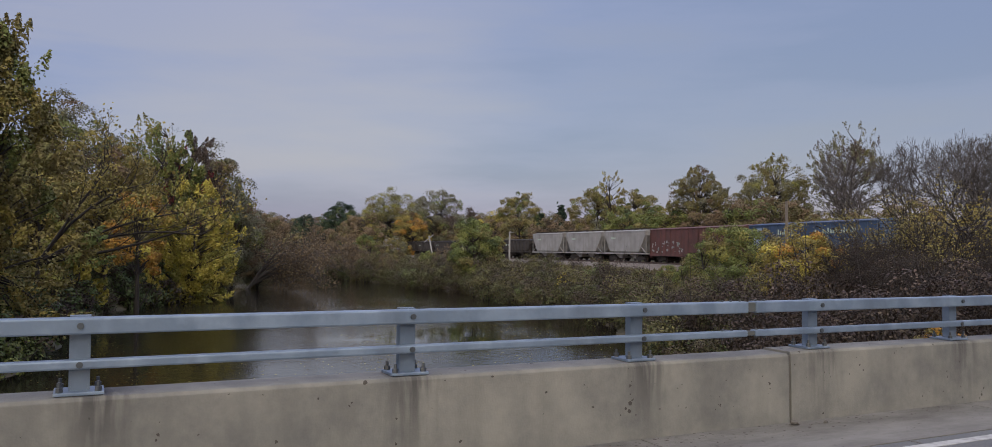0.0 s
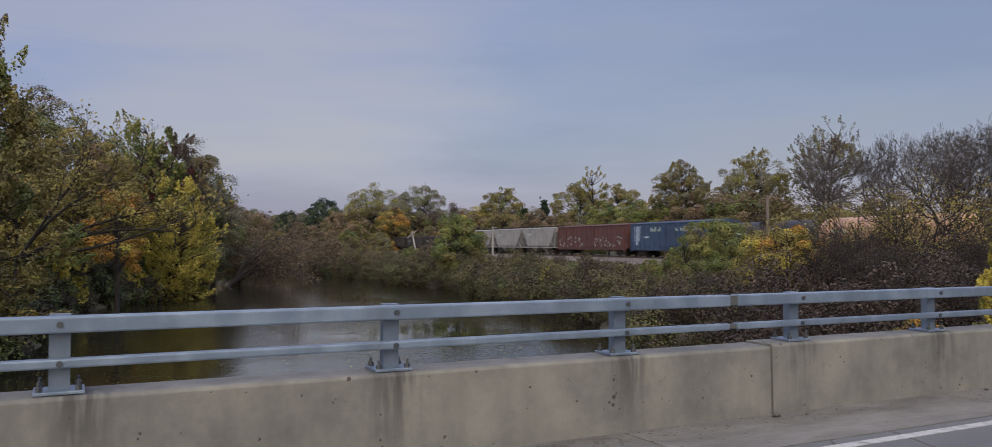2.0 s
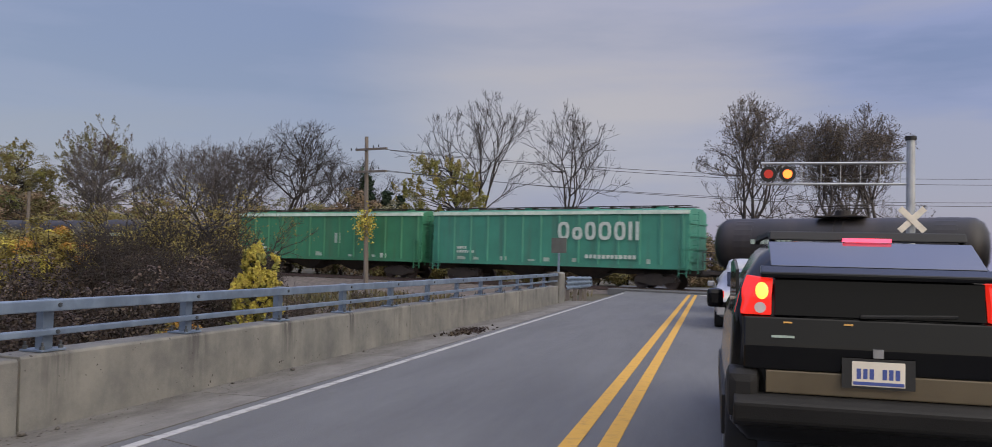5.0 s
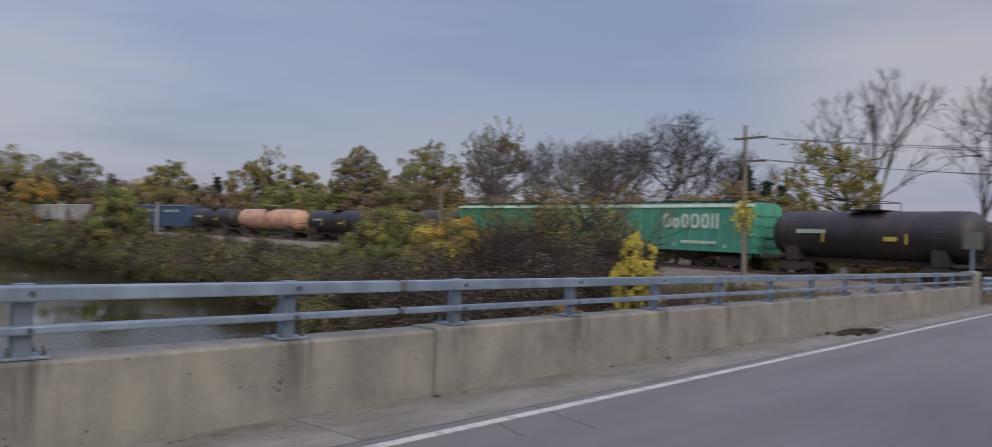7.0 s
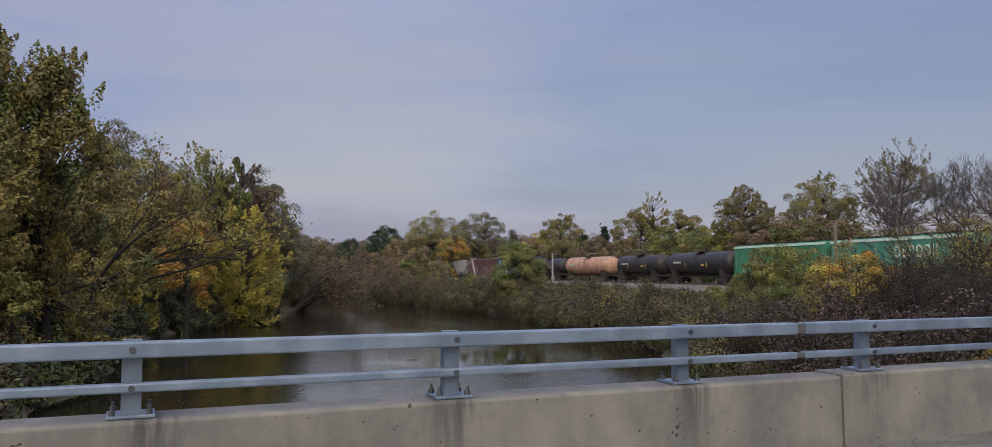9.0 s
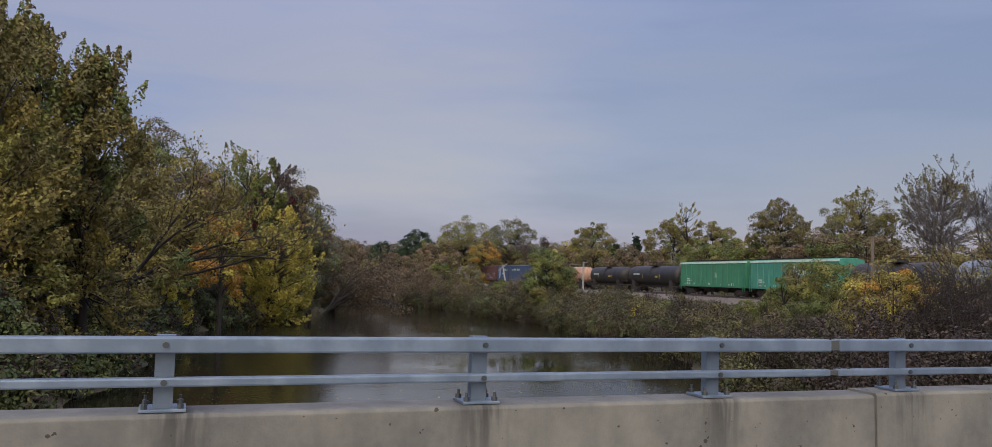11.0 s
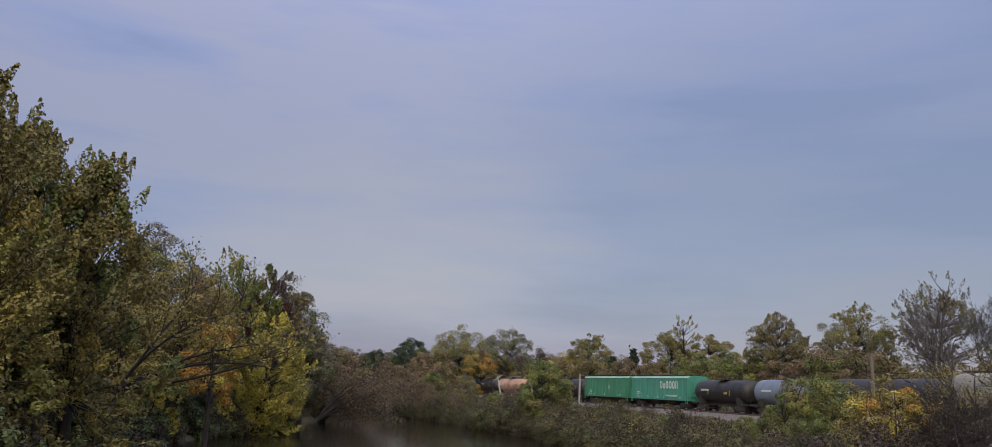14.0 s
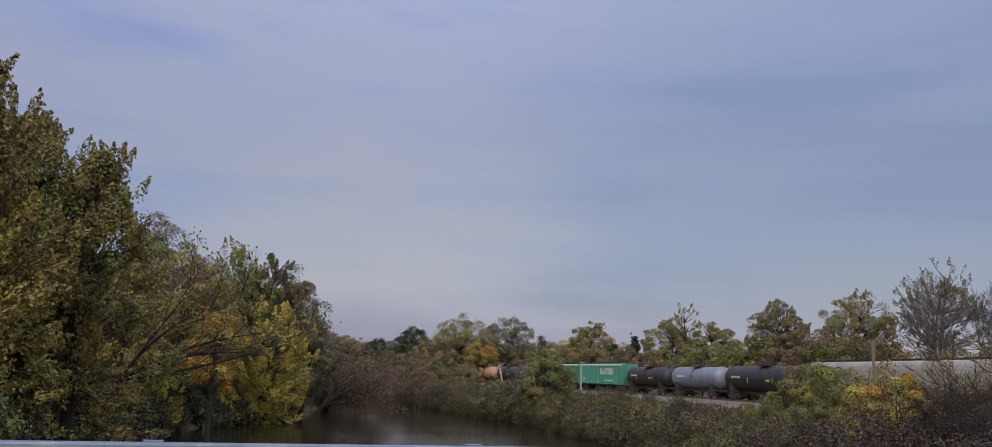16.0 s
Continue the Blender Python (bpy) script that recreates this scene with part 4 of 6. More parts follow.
def boxcar(name, length, mat, label, style):
    car = thing(name, label, "freight car", group="freight train")
    h, w, top, bot = length / 2, 1.5, 4.15, 1.05
    part("body", shaped(box, -h, h, -w, w, bot, top), mat, car, bevel=0.03)
    part("roof", shaped(prism, [(-w - 0.08, top + 0.003), (-w - 0.08, top + 0.08), (0, top + 0.3), (w + 0.08, top + 0.08), (w + 0.08, top + 0.003)], -h - 0.05, h + 0.05, "x"), mat, car, "weathered roof")
    rib = to_mesh("side_post", shaped(box, -0.05, 0.05, -w - 0.07, -w - 0.001, bot, top - 0.02), mat)
    n = 17
    for k in range(n):
        x = -h + 0.15 + (length - 0.3) * k / (n - 1)
        part("side_post", rib, None, car, at=pose(x, 0, 0))
    part("side_sill", shaped(box, -h, h, -w - 0.08, -w - 0.001, bot - 0.22, bot + 0.05), mat, car)
    dx = -0.2
    door = part("door", shaped(box, dx - 1.6, dx + 1.6, -w - 0.13, -w - 0.072, bot + 0.1, top - 0.15), mat, car, "sliding plug door", bevel=0.01)
    for k in range(5):
        part("door_rib", shaped(box, dx - 1.55, dx + 1.55, -w - 0.165, -w - 0.131, bot + 0.35 + 0.6 * k, bot + 0.43 + 0.6 * k), mat, door)
    part("door_rod", shaped(rod, (dx - 0.4, -w - 0.19, bot - 0.05), (dx - 0.4, -w - 0.19, top - 0.1), 0.03, n=6), M["under"], door)
    for sx in (-1, 1):
        bm = bmesh.new()
        for k in range(9):
            zz = bot + 0.2 + 0.34 * k
            rod(bm, (sx * h, -w + 0.1, zz), (sx * h, w - 0.1, zz), 0.09, n=6)
        box(bm, sx * h - 0.04, sx * h + 0.04, -w + 0.12, w - 0.12, bot + 0.15, bot + 0.25 + 0.34 * 8)
        part("corrugated_end", bm, mat, car)
        add_ladder(car, sx * (h - 0.35), -w - 0.1, 0.6, 3.9 if style == "red" else 2.4, mat)
        add_ladder(car, sx * (h + 0.14), -0.9, 0.8, 2.6, mat)
    part("centre_sill", shaped(box, -h - 0.3, h + 0.3, -0.35, 0.35, 0.74, 1.04), M["under"], car)
    if style == "red":
        rng = random.Random(5)
        rows = []
        for k in range(95):
            x, z = rng.uniform(-h + 0.4, h - 1.5), rng.uniform(bot + 0.1, bot + 1.5)
            rows.append((x, x + rng.uniform(0.08, 0.4), z, z + rng.uniform(0.06, 0.32)))
        bars(car, rows, -w - 0.074, M["graffiti"], "graffiti", "pale graffiti along the lower side")
    else:
        bars(car, [(-h + 1.0, -h + 2.6, 2.0, 3.9), (-h + 1.3, -h + 1.9, 1.5, 2.0)], -w - 0.006, M["blue_panel"], "emblem", "pale worn emblem patch")
        bars(car, [(-h + 5.2 + 0.36 * i, -h + 5.4 + 0.36 * i, 3.2, 3.7 - 0.12 * (i % 3)) for i in range(32) if i % 7 != 4], -w - 0.078, M["letter_dim"], "lettering", "row of worn pale lettering in plain blocks")
        bars(car, [(-h + 3.4 + 0.3 * i, -h + 3.6 + 0.3 * i, 2.4, 2.6) for i in range(5)], -w - 0.006, M["letter"])
    add_running_gear(car, length)
    return car


def tank_car(name, length, mat, label, radius=1.45, style="black", seed=3):
    rng = random.Random(seed)
    car = thing(name, label, "freight car", group="freight train")
    h, cz = length / 2, 1.12 + radius
    rings = []
    for x, k in ((-h + 0.35, 0.12), (-h + 0.40, 0.5), (-h + 0.6, 0.82), (-h + 0.95, 0.985), (-h + 1.2, 1.0), (-0.1, 1.0), (0.1, 1.0), (h - 1.2, 1.0), (h - 0.95, 0.985), (h - 0.6, 0.82), (h - 0.40, 0.5), (h - 0.35, 0.12)):
        rings.append([(x, radius * k * math.cos(2 * math.pi * i / 28), cz + radius * k * math.sin(2 * math.pi * i / 28)) for i in range(28)])
    part("tank", shaped(loft, rings), mat, car, smooth=True)
    for sx in (-1, 1):
        bm = bmesh.new()
        rod(bm, (sx * (h - 2.1) - 0.45, 0, cz), (sx * (h - 2.1) + 0.45, 0, cz), radius + 0.012, n=28)
        part("jacket_band", bm, mat, car, smooth=False)
        part("saddle", shaped(prism, [(-1.2, 0.9), (-1.32, cz - 0.75), (1.32, cz - 0.75), (1.2, 0.9)], sx * (h - 2.1) - 0.4, sx * (h - 2.1) + 0.4, "x"), M["under"], car)
        part("end_sill", shaped(box, sx * (h - 0.6) - 0.6, sx * (h - 0.6) + 0.6, -1.4, 1.4, 0.9, 1.06), M["under"], car)
        bm = bmesh.new()
        for sy in (-1.35, 1.35):
            rod(bm, (sx * h, sy, 1.0), (sx * h, sy, 2.1), 0.025, n=5)
        rod(bm, (sx * h, -1.35, 2.1), (sx * h, 1.35, 2.1), 0.025, n=5)
        rod(bm, (sx * h, -1.35, 1.6), (sx * h, 1.35, 1.6), 0.025, n=5)
        part("end_rail", bm, M["under"], car)
    part("centre_sill", shaped(box, -h - 0.2, h + 0.2, -0.25, 0.25, 0.78, 1.12), M["under"], car)
    # dome, platform and rails amidships
    dz = 2 * radius + 1.12
    part("dome", shaped(rod, (0, 0, dz - 0.15), (0, 0, dz + 0.38), 0.42, n=16), M["black"] if style == "black" else M["under"], car)
    bm = bmesh.new()
    box(bm, -1.15, 1.15, -1.1, 1.1, dz + 0.02, dz + 0.07)
    part("platform", bm, M["under"], car)
    bm = bmesh.new()
    for px, py in itertools_corners(1.1, 1.05):
        rod(bm, (px, py, dz), (px, py, dz + 0.55), 0.025, n=5)
    for sy in (-1.05, 1.05):
        rod(bm, (-1.1, sy, dz + 0.55), (1.1, sy, dz + 0.55), 0.025, n=5)
    for sx in (-1.1, 1.1):
        rod(bm, (sx, -1.05, dz + 0.55), (sx, 1.05, dz + 0.55), 0.025, n=5)
    part("platform_rail", bm, M["pale_pole"] if style == "tan" else M["under"], car)
    bm = bmesh.new()
    for dx in (-0.2, 0.2):
        for i in range(7):
            a0, a1 = math.radians(180 + 15 * i - 95), math.radians(180 + 15 * (i + 1) - 95)
            q = lambda a: (dx, -(radius + 0.1) * math.sin(a) if True else 0, cz + (radius + 0.1) * -math.cos(a))
            rod(bm, q(a0), q(a1), 0.025, n=4)
    part("ladder", bm, M["under"], car)
    yl = -radius - 0.02
    bars(car, [(-h + 2.6 + 0.26 * i, -h + 2.8 + 0.26 * i, cz + 0.02, cz + 0.26) for i in range(8)], yl, M["letter"] if style == "silver" else M["letter_dim"])
    if style == "black":
        bars(car, [(1.6, 2.4, cz - 0.35, cz - 0.1), (-2.4, -2.28, cz - 0.5, cz + 0.1), (2.9, 3.02, cz - 0.5, cz + 0.1)], yl, M["mark_yellow"], "stencil", "yellow stencil panels")
    add_running_gear(car, length)
    return car


def itertools_corners(a, b):
    return ((-a, -b), (a, -b), (a, b), (-a, b))


# consist: builder, start and end behind the leading green hopper's front, in metres
TRAIN = []


def place_car(car, start, end):
    TRAIN.append((car, 0.5 * (start + end)))


def build_train():
    tank_lab = "long black tank car with a central dome platform"
    g1 = covered_hopper_ribbed("covered_hopper", 16.9, M["green1"], "green ribbed covered hopper car with a bleached roof edge", seed=11)
    place_car(g1, 0.0, 16.9)
    g2 = covered_hopper_ribbed("covered_hopper", 17.2, M["green2"], "teal-green ribbed covered hopper car with a large white emblem", ribs=14, logo=True, seed=12)
    place_car(g2, 17.9, 35.1)
    place_car(tank_car("tank_car", 16.2, M["black"], tank_lab), -17.9, -0.9)
    place_car(tank_car("tank_car", 14.0, M["black"], "short black tank car streaked with dirt", radius=1.4, seed=5), -33.3, -18.6)
    place_car(tank_car("tank_car", 17.0, M["tan"], "rust-streaked tan tank car with a pale platform rail", radius=1.42, style="tan"), -52.6, -34.6)
    place_car(tank_car("tank_car", 13.6, M["black"], "short black tank car streaked with dirt", radius=1.4, seed=6), -67.2, -53.2)
    place_car(boxcar("boxcar", 19.2, M["blue"], "faded blue boxcar with a pale emblem and worn lettering", "blue"), -87.4, -67.8)
    place_car(boxcar("boxcar", 20.2, M["red"], "oxide-red boxcar with graffiti along its side", "red"), -108.8, -88.2)
    grey = hopper_sloped("covered_hopper", 11.8, M["grey"], "pale grey two-bay covered hopper car with sloped ends")
    place_car(grey, -121.6, -109.5)
    for k in range(1, 3):
        place_car(copy_thing(grey, pose(0, 0, 0)), -121.6 - 12.4 * k, -109.5 - 12.4 * k)
    dark = hopper_sloped("open_hopper", 13.0, M["under"], "dark open hopper car with ribbed sides and a heaped load", covered=False, load=True)
    for k in range(6):
        c = dark if k == 0 else copy_thing(dark, pose(0, 0, 0))
        place_car(c, -160.2 - 13.7 * k, -147.0 - 13.7 * k)
    for k in range(4):
        place_car(copy_thing(grey, pose(0, 0, 0)), -241.6 - 12.4 * k, -229.5 - 12.4 * k)
    place_car(tank_car("tank_car", 13.6, M["black"], "black tank car with a central dome platform", radius=1.42, seed=8), 35.8, 49.6)
    place_car(tank_car("tank_car", 13.4, M["silver"], "weathered silver-blue tank car", radius=1.46, style="silver"), 50.3, 63.9)
    place_car(tank_car("tank_car", 17.6, M["black"], tank_lab, radius=1.5, seed=9), 64.6, 82.4)
    wh = hopper_rounded("covered_hopper", 17.6, M["white_car"], "off-white smooth-sided covered hopper car")
    place_car(wh, 83.1, 101.0)
    place_car(copy_thing(wh, pose(0, 0, 0)), 101.8, 119.7)


def train_front(t):
    """Distance along the track of the leading green hopper's front end at t seconds."""
    u = t - 3.5
    return 123.2 - 11.2 * u + 0.022 * u * u if u > 0 else 123.2 - 11.0 * u


def motions():
    for car, offset in TRAIN:
        rows = []
        for k in range(33):
            x, y, th = track(train_front(k / 2) + offset)
            rows.append((k / 2, pose(x, y, RAIL_Z, 0, 0, -math.degrees(th))))
        walk(car, rows)


# ---- plants ----
def tubes(segs, n=5):
    """Tapered tubes for an array of segments x0 y0 z0 x1 y1 z1 r0 r1."""
    segs = np.asarray(segs, float)
    p0, p1, r0, r1 = segs[:, 0:3], segs[:, 3:6], segs[:, 6], segs[:, 7]
    d = p1 - p0
    d /= np.linalg.norm(d, axis=1)[:, None] + 1e-9
    ref = np.where(np.abs(d[:, 2:3]) < 0.9, np.array([[0, 0, 1.0]]), np.array([[1.0, 0, 0]]))
    u = np.cross(d, ref)
    u /= np.linalg.norm(u, axis=1)[:, None] + 1e-9
    v = np.cross(d, u)
    a = np.arange(n) * 2 * np.pi / n
    o = u[:, None, :] * np.cos(a)[None, :, None] + v[:, None, :] * np.sin(a)[None, :, None]
    ring0, ring1 = p0[:, None] + o * r0[:, None, None], p1[:, None] + o * r1[:, None, None]
    verts = np.concatenate([ring0, ring1], 1).reshape(-1, 3)
    base = (np.arange(len(segs)) * 2 * n)[:, None]
    i = np.arange(n)[None]
    j = (i + 1) % n
    faces = np.stack([base + i, base + j, base + n + j, base + n + i], 2).reshape(-1, 4)
    return verts, faces


def leaves(rng, centres, size, flat=0.6, upness=0.35, facing=None):
    """Small pointed leaf blades at the given centres, turned at random or lying about across the given directions."""
    n = len(centres)
    a = rng.normal(size=(n, 3))
    if facing is not None:
        a = np.cross(facing, a)
    a /= np.linalg.norm(a, axis=1)[:, None] + 1e-9
    b = rng.normal(size=(n, 3))
    b[:, 2] += upness
    b = np.cross(a, b if facing is None else facing)
    b /= np.linalg.norm(b, axis=1)[:, None] + 1e-9
    s = size * rng.uniform(0.6, 1.35, size=(n, 1))
    verts = np.stack([centres - a * s, centres + b * s * flat - a * s * 0.1, centres + a * s, centres - b * s * flat - a * s * 0.1], 1).reshape(-1, 3)
    faces = np.arange(4 * n).reshape(n, 4)
    return verts, faces


def curve_limb(rng, p, q, r0, r1, sag=0.1, k=4):
    p, q = np.asarray(p, float), np.asarray(q, float)
    mid = 0.5 * (p + q) + rng.normal(size=3) * np.linalg.norm(q - p) * 0.09
    mid[2] += sag * np.linalg.norm(q - p)
    pts = [(1 - t) ** 2 * p + 2 * t * (1 - t) * mid + t * t * q for t in np.linspace(0, 1, k + 1)]
    rr = np.linspace(r0, r1, k + 1)
    return [(*pts[i], *pts[i + 1], rr[i], rr[i + 1]) for i in range(k)], pts


def twigs(rng, p, direction, length, radius, depth, out, spread=0.55, shrink=0.72, up=0.12, kids=(2, 3)):
    """Branching twigs of a bare crown."""
    d = np.asarray(direction, float)
    d = d / np.linalg.norm(d)
    q = p
    for i in range(2):
        nd = d + rng.normal(size=3) * 0.14
        nd[2] += up
        nd /= np.linalg.norm(nd)
        e = q + nd * length / 2
        ra, rb = radius * (1 - 0.16 * i), radius * (1 - 0.16 * (i + 1))
        out.append((*q, *e, ra, rb))
        q, d = e, nd
        if depth > 1 and i == 0 and rng.random() < 0.5:
            sd = d + rng.normal(size=3) * spread * 1.2
            twigs(rng, q, sd, length * 0.6, radius * 0.5, depth - 2, out, spread, shrink, up, kids)
    if depth <= 0:
        return
    for _ in range(rng.integers(kids[0], kids[1] + 1)):
        nd = d + rng.normal(size=3) * spread
        twigs(rng, q, nd, length * shrink * rng.uniform(0.8, 1.15), radius * 0.62, depth - 1, out, spread, shrink, up, kids)


def leaf_puff(rng, c, r, way, m):
    """A rounded, lumpy clump: most leaves on its upper and outer skin, some on short shoots that break its outline."""
    w = way / (np.linalg.norm(way) + 1e-6)
    u = rng.normal(size=(m, 3)) + 0.55 * w + np.array([0, 0, 0.45])
    u /= np.linalg.norm(u, axis=1)[:, None] + 1e-9
    lump = rng.normal(size=(7, 3))
    lump /= np.linalg.norm(lump, axis=1)[:, None]
    swell = 0.72 + 0.42 * np.clip((u @ lump.T).max(1), 0, 1) ** 4
    rad = r * (0.35 + 0.65 * swell) * (0.62 + 0.5 * rng.random(m) ** 0.8)
    shoot = rng.random(m) < 0.16
    rad[shoot] *= 1 + 0.55 * rng.random(shoot.sum()) * np.clip(u[shoot] @ lump.T, 0, 1).max(1) ** 10
    pts = c + u * rad[:, None] * np.array([1, 1, 0.8])
    return pts, u + np.array([0, 0, 0.3]) + rng.normal(size=(m, 3)) * 0.42


def leaf_spray(rng, c, r, way, m):
    """A clump of pointed, upswept sprays, as on a maple: each a tapering plume about a shoot."""
    w = way / (np.linalg.norm(way) + 1e-6) + np.array([0, 0, 0.55])
    k = max(3, m // 75)
    axes = w + rng.normal(size=(k, 3)) * 0.42
    axes /= np.linalg.norm(axes, axis=1)[:, None]
    start = c + rng.normal(size=(k, 3)) * r * 0.42 - axes * r * 0.55
    reach = r * rng.uniform(0.85, 1.6, k)
    i = rng.integers(0, k, m)
    t = rng.random(m) ** 0.85
    d = rng.normal(size=(m, 3))
    d -= (d * axes[i]).sum(1)[:, None] * axes[i]
    d /= np.linalg.norm(d, axis=1)[:, None] + 1e-9
    wide = r * 0.46 * (1 - t) ** 0.75 * np.minimum(1, 0.45 + 3 * t) + 0.02
    pts = start[i] + axes[i] * (reach[i] * t)[:, None] + d * (wide * (0.55 + 0.45 * rng.random(m)))[:, None]
    return pts, d + np.array([0, 0, 0.55]) + rng.normal(size=(m, 3)) * 0.4


def leafy_tree(seed, height, width, leaf_mats, clumps=40, per=150, size=0.16, clump_r=0.13, base=0.22, bark="bark", label="", shape="round", lean=(0, 0), category="tree", name="tree", sparse_top=0.0, trunks=1, habit="puff"):
    """A trunk, curved limbs and a crown of leaf clumps with an uneven outline."""
    rng = np.random.default_rng(seed)
    tree = thing(name, label, category)
    clumps = int(clumps * 1.8)
    clump_r *= 0.92
    segs = []
    crown_c = np.array([lean[0], lean[1], height * (base + 1) / 2])
    semi = np.array([width / 2, width / 2, height * (1 - base) / 2])
    roots = [np.array([rng.normal() * 0.05 * (trunks - 1), rng.normal() * 0.05 * (trunks - 1), -0.5]) for _ in range(trunks)]
    spines = []
    for r in roots:
        tip = np.array([lean[0] * 0.9 + rng.normal() * width * 0.08 * trunks, lean[1] * 0.9 + rng.normal() * width * 0.08 * trunks, height * 0.86])
        s, pts = curve_limb(rng, r, tip, height * 0.02 / math.sqrt(trunks) + 0.03, 0.03, 0.0, 8)
        segs += s
        spines += pts[2:]
    spines = np.array(spines)
    cents = []
    while len(cents) < clumps:
        v = rng.normal(size=3)
        v /= np.linalg.norm(v)
        rad = rng.uniform(0.35, 1.0) ** 0.5
        if shape == "cone":
            zz = rng.uniform(-1, 1)
            k = (1 - (zz + 1) / 2) ** 0.8 * rng.uniform(0.4, 1.0)
            ang = rng.uniform(0, 2 * math.pi)
            v, rad = np.array([math.cos(ang) * k, math.sin(ang) * k, zz]), 1.0
        if shape == "spire":
            zz = rng.uniform(-1, 1)
            k = (1 - ((zz + 1) / 2) ** 2.8) * rng.uniform(0.3, 1.0) ** 0.5
            ang = rng.uniform(0, 2 * math.pi)
            v, rad = np.array([math.cos(ang) * k, math.sin(ang) * k, zz]), 1.0
        c = crown_c + v * semi * rad
        if shape == "wide" and c[2] < height * 0.3 and rng.random() < 0.3:
            continue
        cents.append(c * np.array([1, 1, 1]) + rng.normal(size=3) * semi * 0.05)
    cents = np.array(cents)
    all_c, all_n = [], []
    owner = []
    for i, c in enumerate(cents):
        near = spines[np.argmin(np.linalg.norm(spines - (c - np.array([0, 0, 0.22 * height * rng.uniform(0.3, 1)])), axis=1))]
        s, pts = curve_limb(rng, near, c, 0.004 * height + 0.012, 0.01, 0.06, 3)
        segs += s
        r = clump_r * width * rng.uniform(0.7, 1.35)
        m = int((2.1 if size > 0.13 else 1.35) * per * rng.uniform(0.6, 1.3) * (1 - sparse_top * max(0.0, (c[2] / height - 0.5) * 2)))
        way = c - np.array([lean[0] * 0.5, lean[1] * 0.5, height * (base + 0.25 * (1 - base))])
        pts, face = leaf_spray(rng, c, r, way, m) if habit == "spray" or habit == "mixed" and i % 5 < 2 else leaf_puff(rng, c, r, way, m)
        all_c.append(pts)
        all_n.append(face)
        owner.append(np.full(m, i))
    pts, owner, face = np.concatenate(all_c), np.concatenate(owner), np.concatenate(all_n)
    pts[:, 2] = np.maximum(pts[:, 2], 0.1)
    v, f = tubes(segs)
    part("trunk", raw_mesh("trunk", v, f, M[bark]), None, tree)
    mats = leaf_mats if isinstance(leaf_mats, (list, tuple)) else [leaf_mats]
    pick = rng.choice(len(mats), size=len(cents), p=np.array([1.0] + [0.28] * (len(mats) - 1)) / (1.0 + 0.28 * (len(mats) - 1)))
    for k, mt in enumerate(mats):
        sel = pick[owner] == k
        if sel.sum() > 3:
            v, f = leaves(rng, pts[sel], size * (0.62 if size > 0.13 else 0.86), facing=face[sel])
            part("crown", raw_mesh("crown", v, f, M[mt]), None, tree)
    return tree


def bare_tree(seed, height, label, depth=6, bark="bark", leaf_mat=None, n_leaves=0, size=0.12, spread=0.5, up=0.12, name="bare_tree", stems=1, kids=(2, 3), girth=0.016):
    rng = np.random.default_rng(seed)
    tree = thing(name, label, "tree")
    segs = []
    for k in range(stems):
        d = np.array([0, 0, 1.0]) + (rng.normal(size=3) * 0.3 if stems > 1 else rng.normal(size=3) * 0.04)
        p = np.array([rng.normal() * 0.3 * (stems - 1), rng.normal() * 0.3 * (stems - 1), -0.4])
        twigs(rng, p, d, height * 0.30 * rng.uniform(0.8, 1.0), height * girth + 0.02, depth, segs, spread, 0.74, up, kids)
    segs = np.array(segs)
    top = segs[:, 5].max()
    segs[:, :6] *= height / top
    segs[:, 6:8] = np.maximum(segs[:, 6:8], 0.012)
    thick = segs[:, 6] > 0.5 * segs[:, 6].max()
    v, f = tubes(segs[thick], 8)
    part("trunk", raw_mesh("trunk", v, f, M[bark]), None, tree)
    v, f = tubes(segs[~thick], 4)
    part("twig_crown", raw_mesh("twig_crown", v, f, M[bark]), None, tree)
    if leaf_mat:
        thin = segs[segs[:, 6] <= np.quantile(segs[:, 6], 0.7)]
        at = thin[rng.integers(0, len(thin), n_leaves)]
        k = rng.random((n_leaves, 1))
        pts = at[:, 0:3] * (1 - k) + at[:, 3:6] * k + rng.normal(size=(n_leaves, 3)) * 0.25
        v, f = leaves(rng, pts, size)
        part("crown", raw_mesh("crown", v, f, M[leaf_mat]), None, tree)
    return tree


def conifer_tree(seed, height, width, label):
    rng = np.random.default_rng(seed)
    tree = thing("conifer_tree", label, "tree")
    segs, pts = [(0, 0, -0.4, 0, 0, height, height * 0.02, 0.02)], []
    for z in np.arange(height * 0.12, height * 0.98, height * 0.045):
        r = width / 2 * (1 - z / height) ** 0.75 * rng.uniform(0.75, 1.15)
        for k in range(7):
            a = rng.uniform(0, 2 * math.pi)
            tip = np.array([math.cos(a) * r, math.sin(a) * r, z - r * 0.12])
            segs.append((0, 0, z, *tip, 0.04, 0.01))
            m = int(26 * r / width * 2 + 8)
            t = rng.random((m, 1))
            pts.append(np.array([0, 0, z]) * (1 - t) + tip * t + rng.normal(size=(m, 3)) * 0.09 * width * 0.6)
    v, f = tubes(segs, 4)
    part("trunk", raw_mesh("trunk", v, f, M["bark"]), None, tree)
    v, f = leaves(rng, np.concatenate(pts), height * 0.035, 0.45)
    part("crown", raw_mesh("crown", v, f, M["conifer"]), None, tree)
    return tree


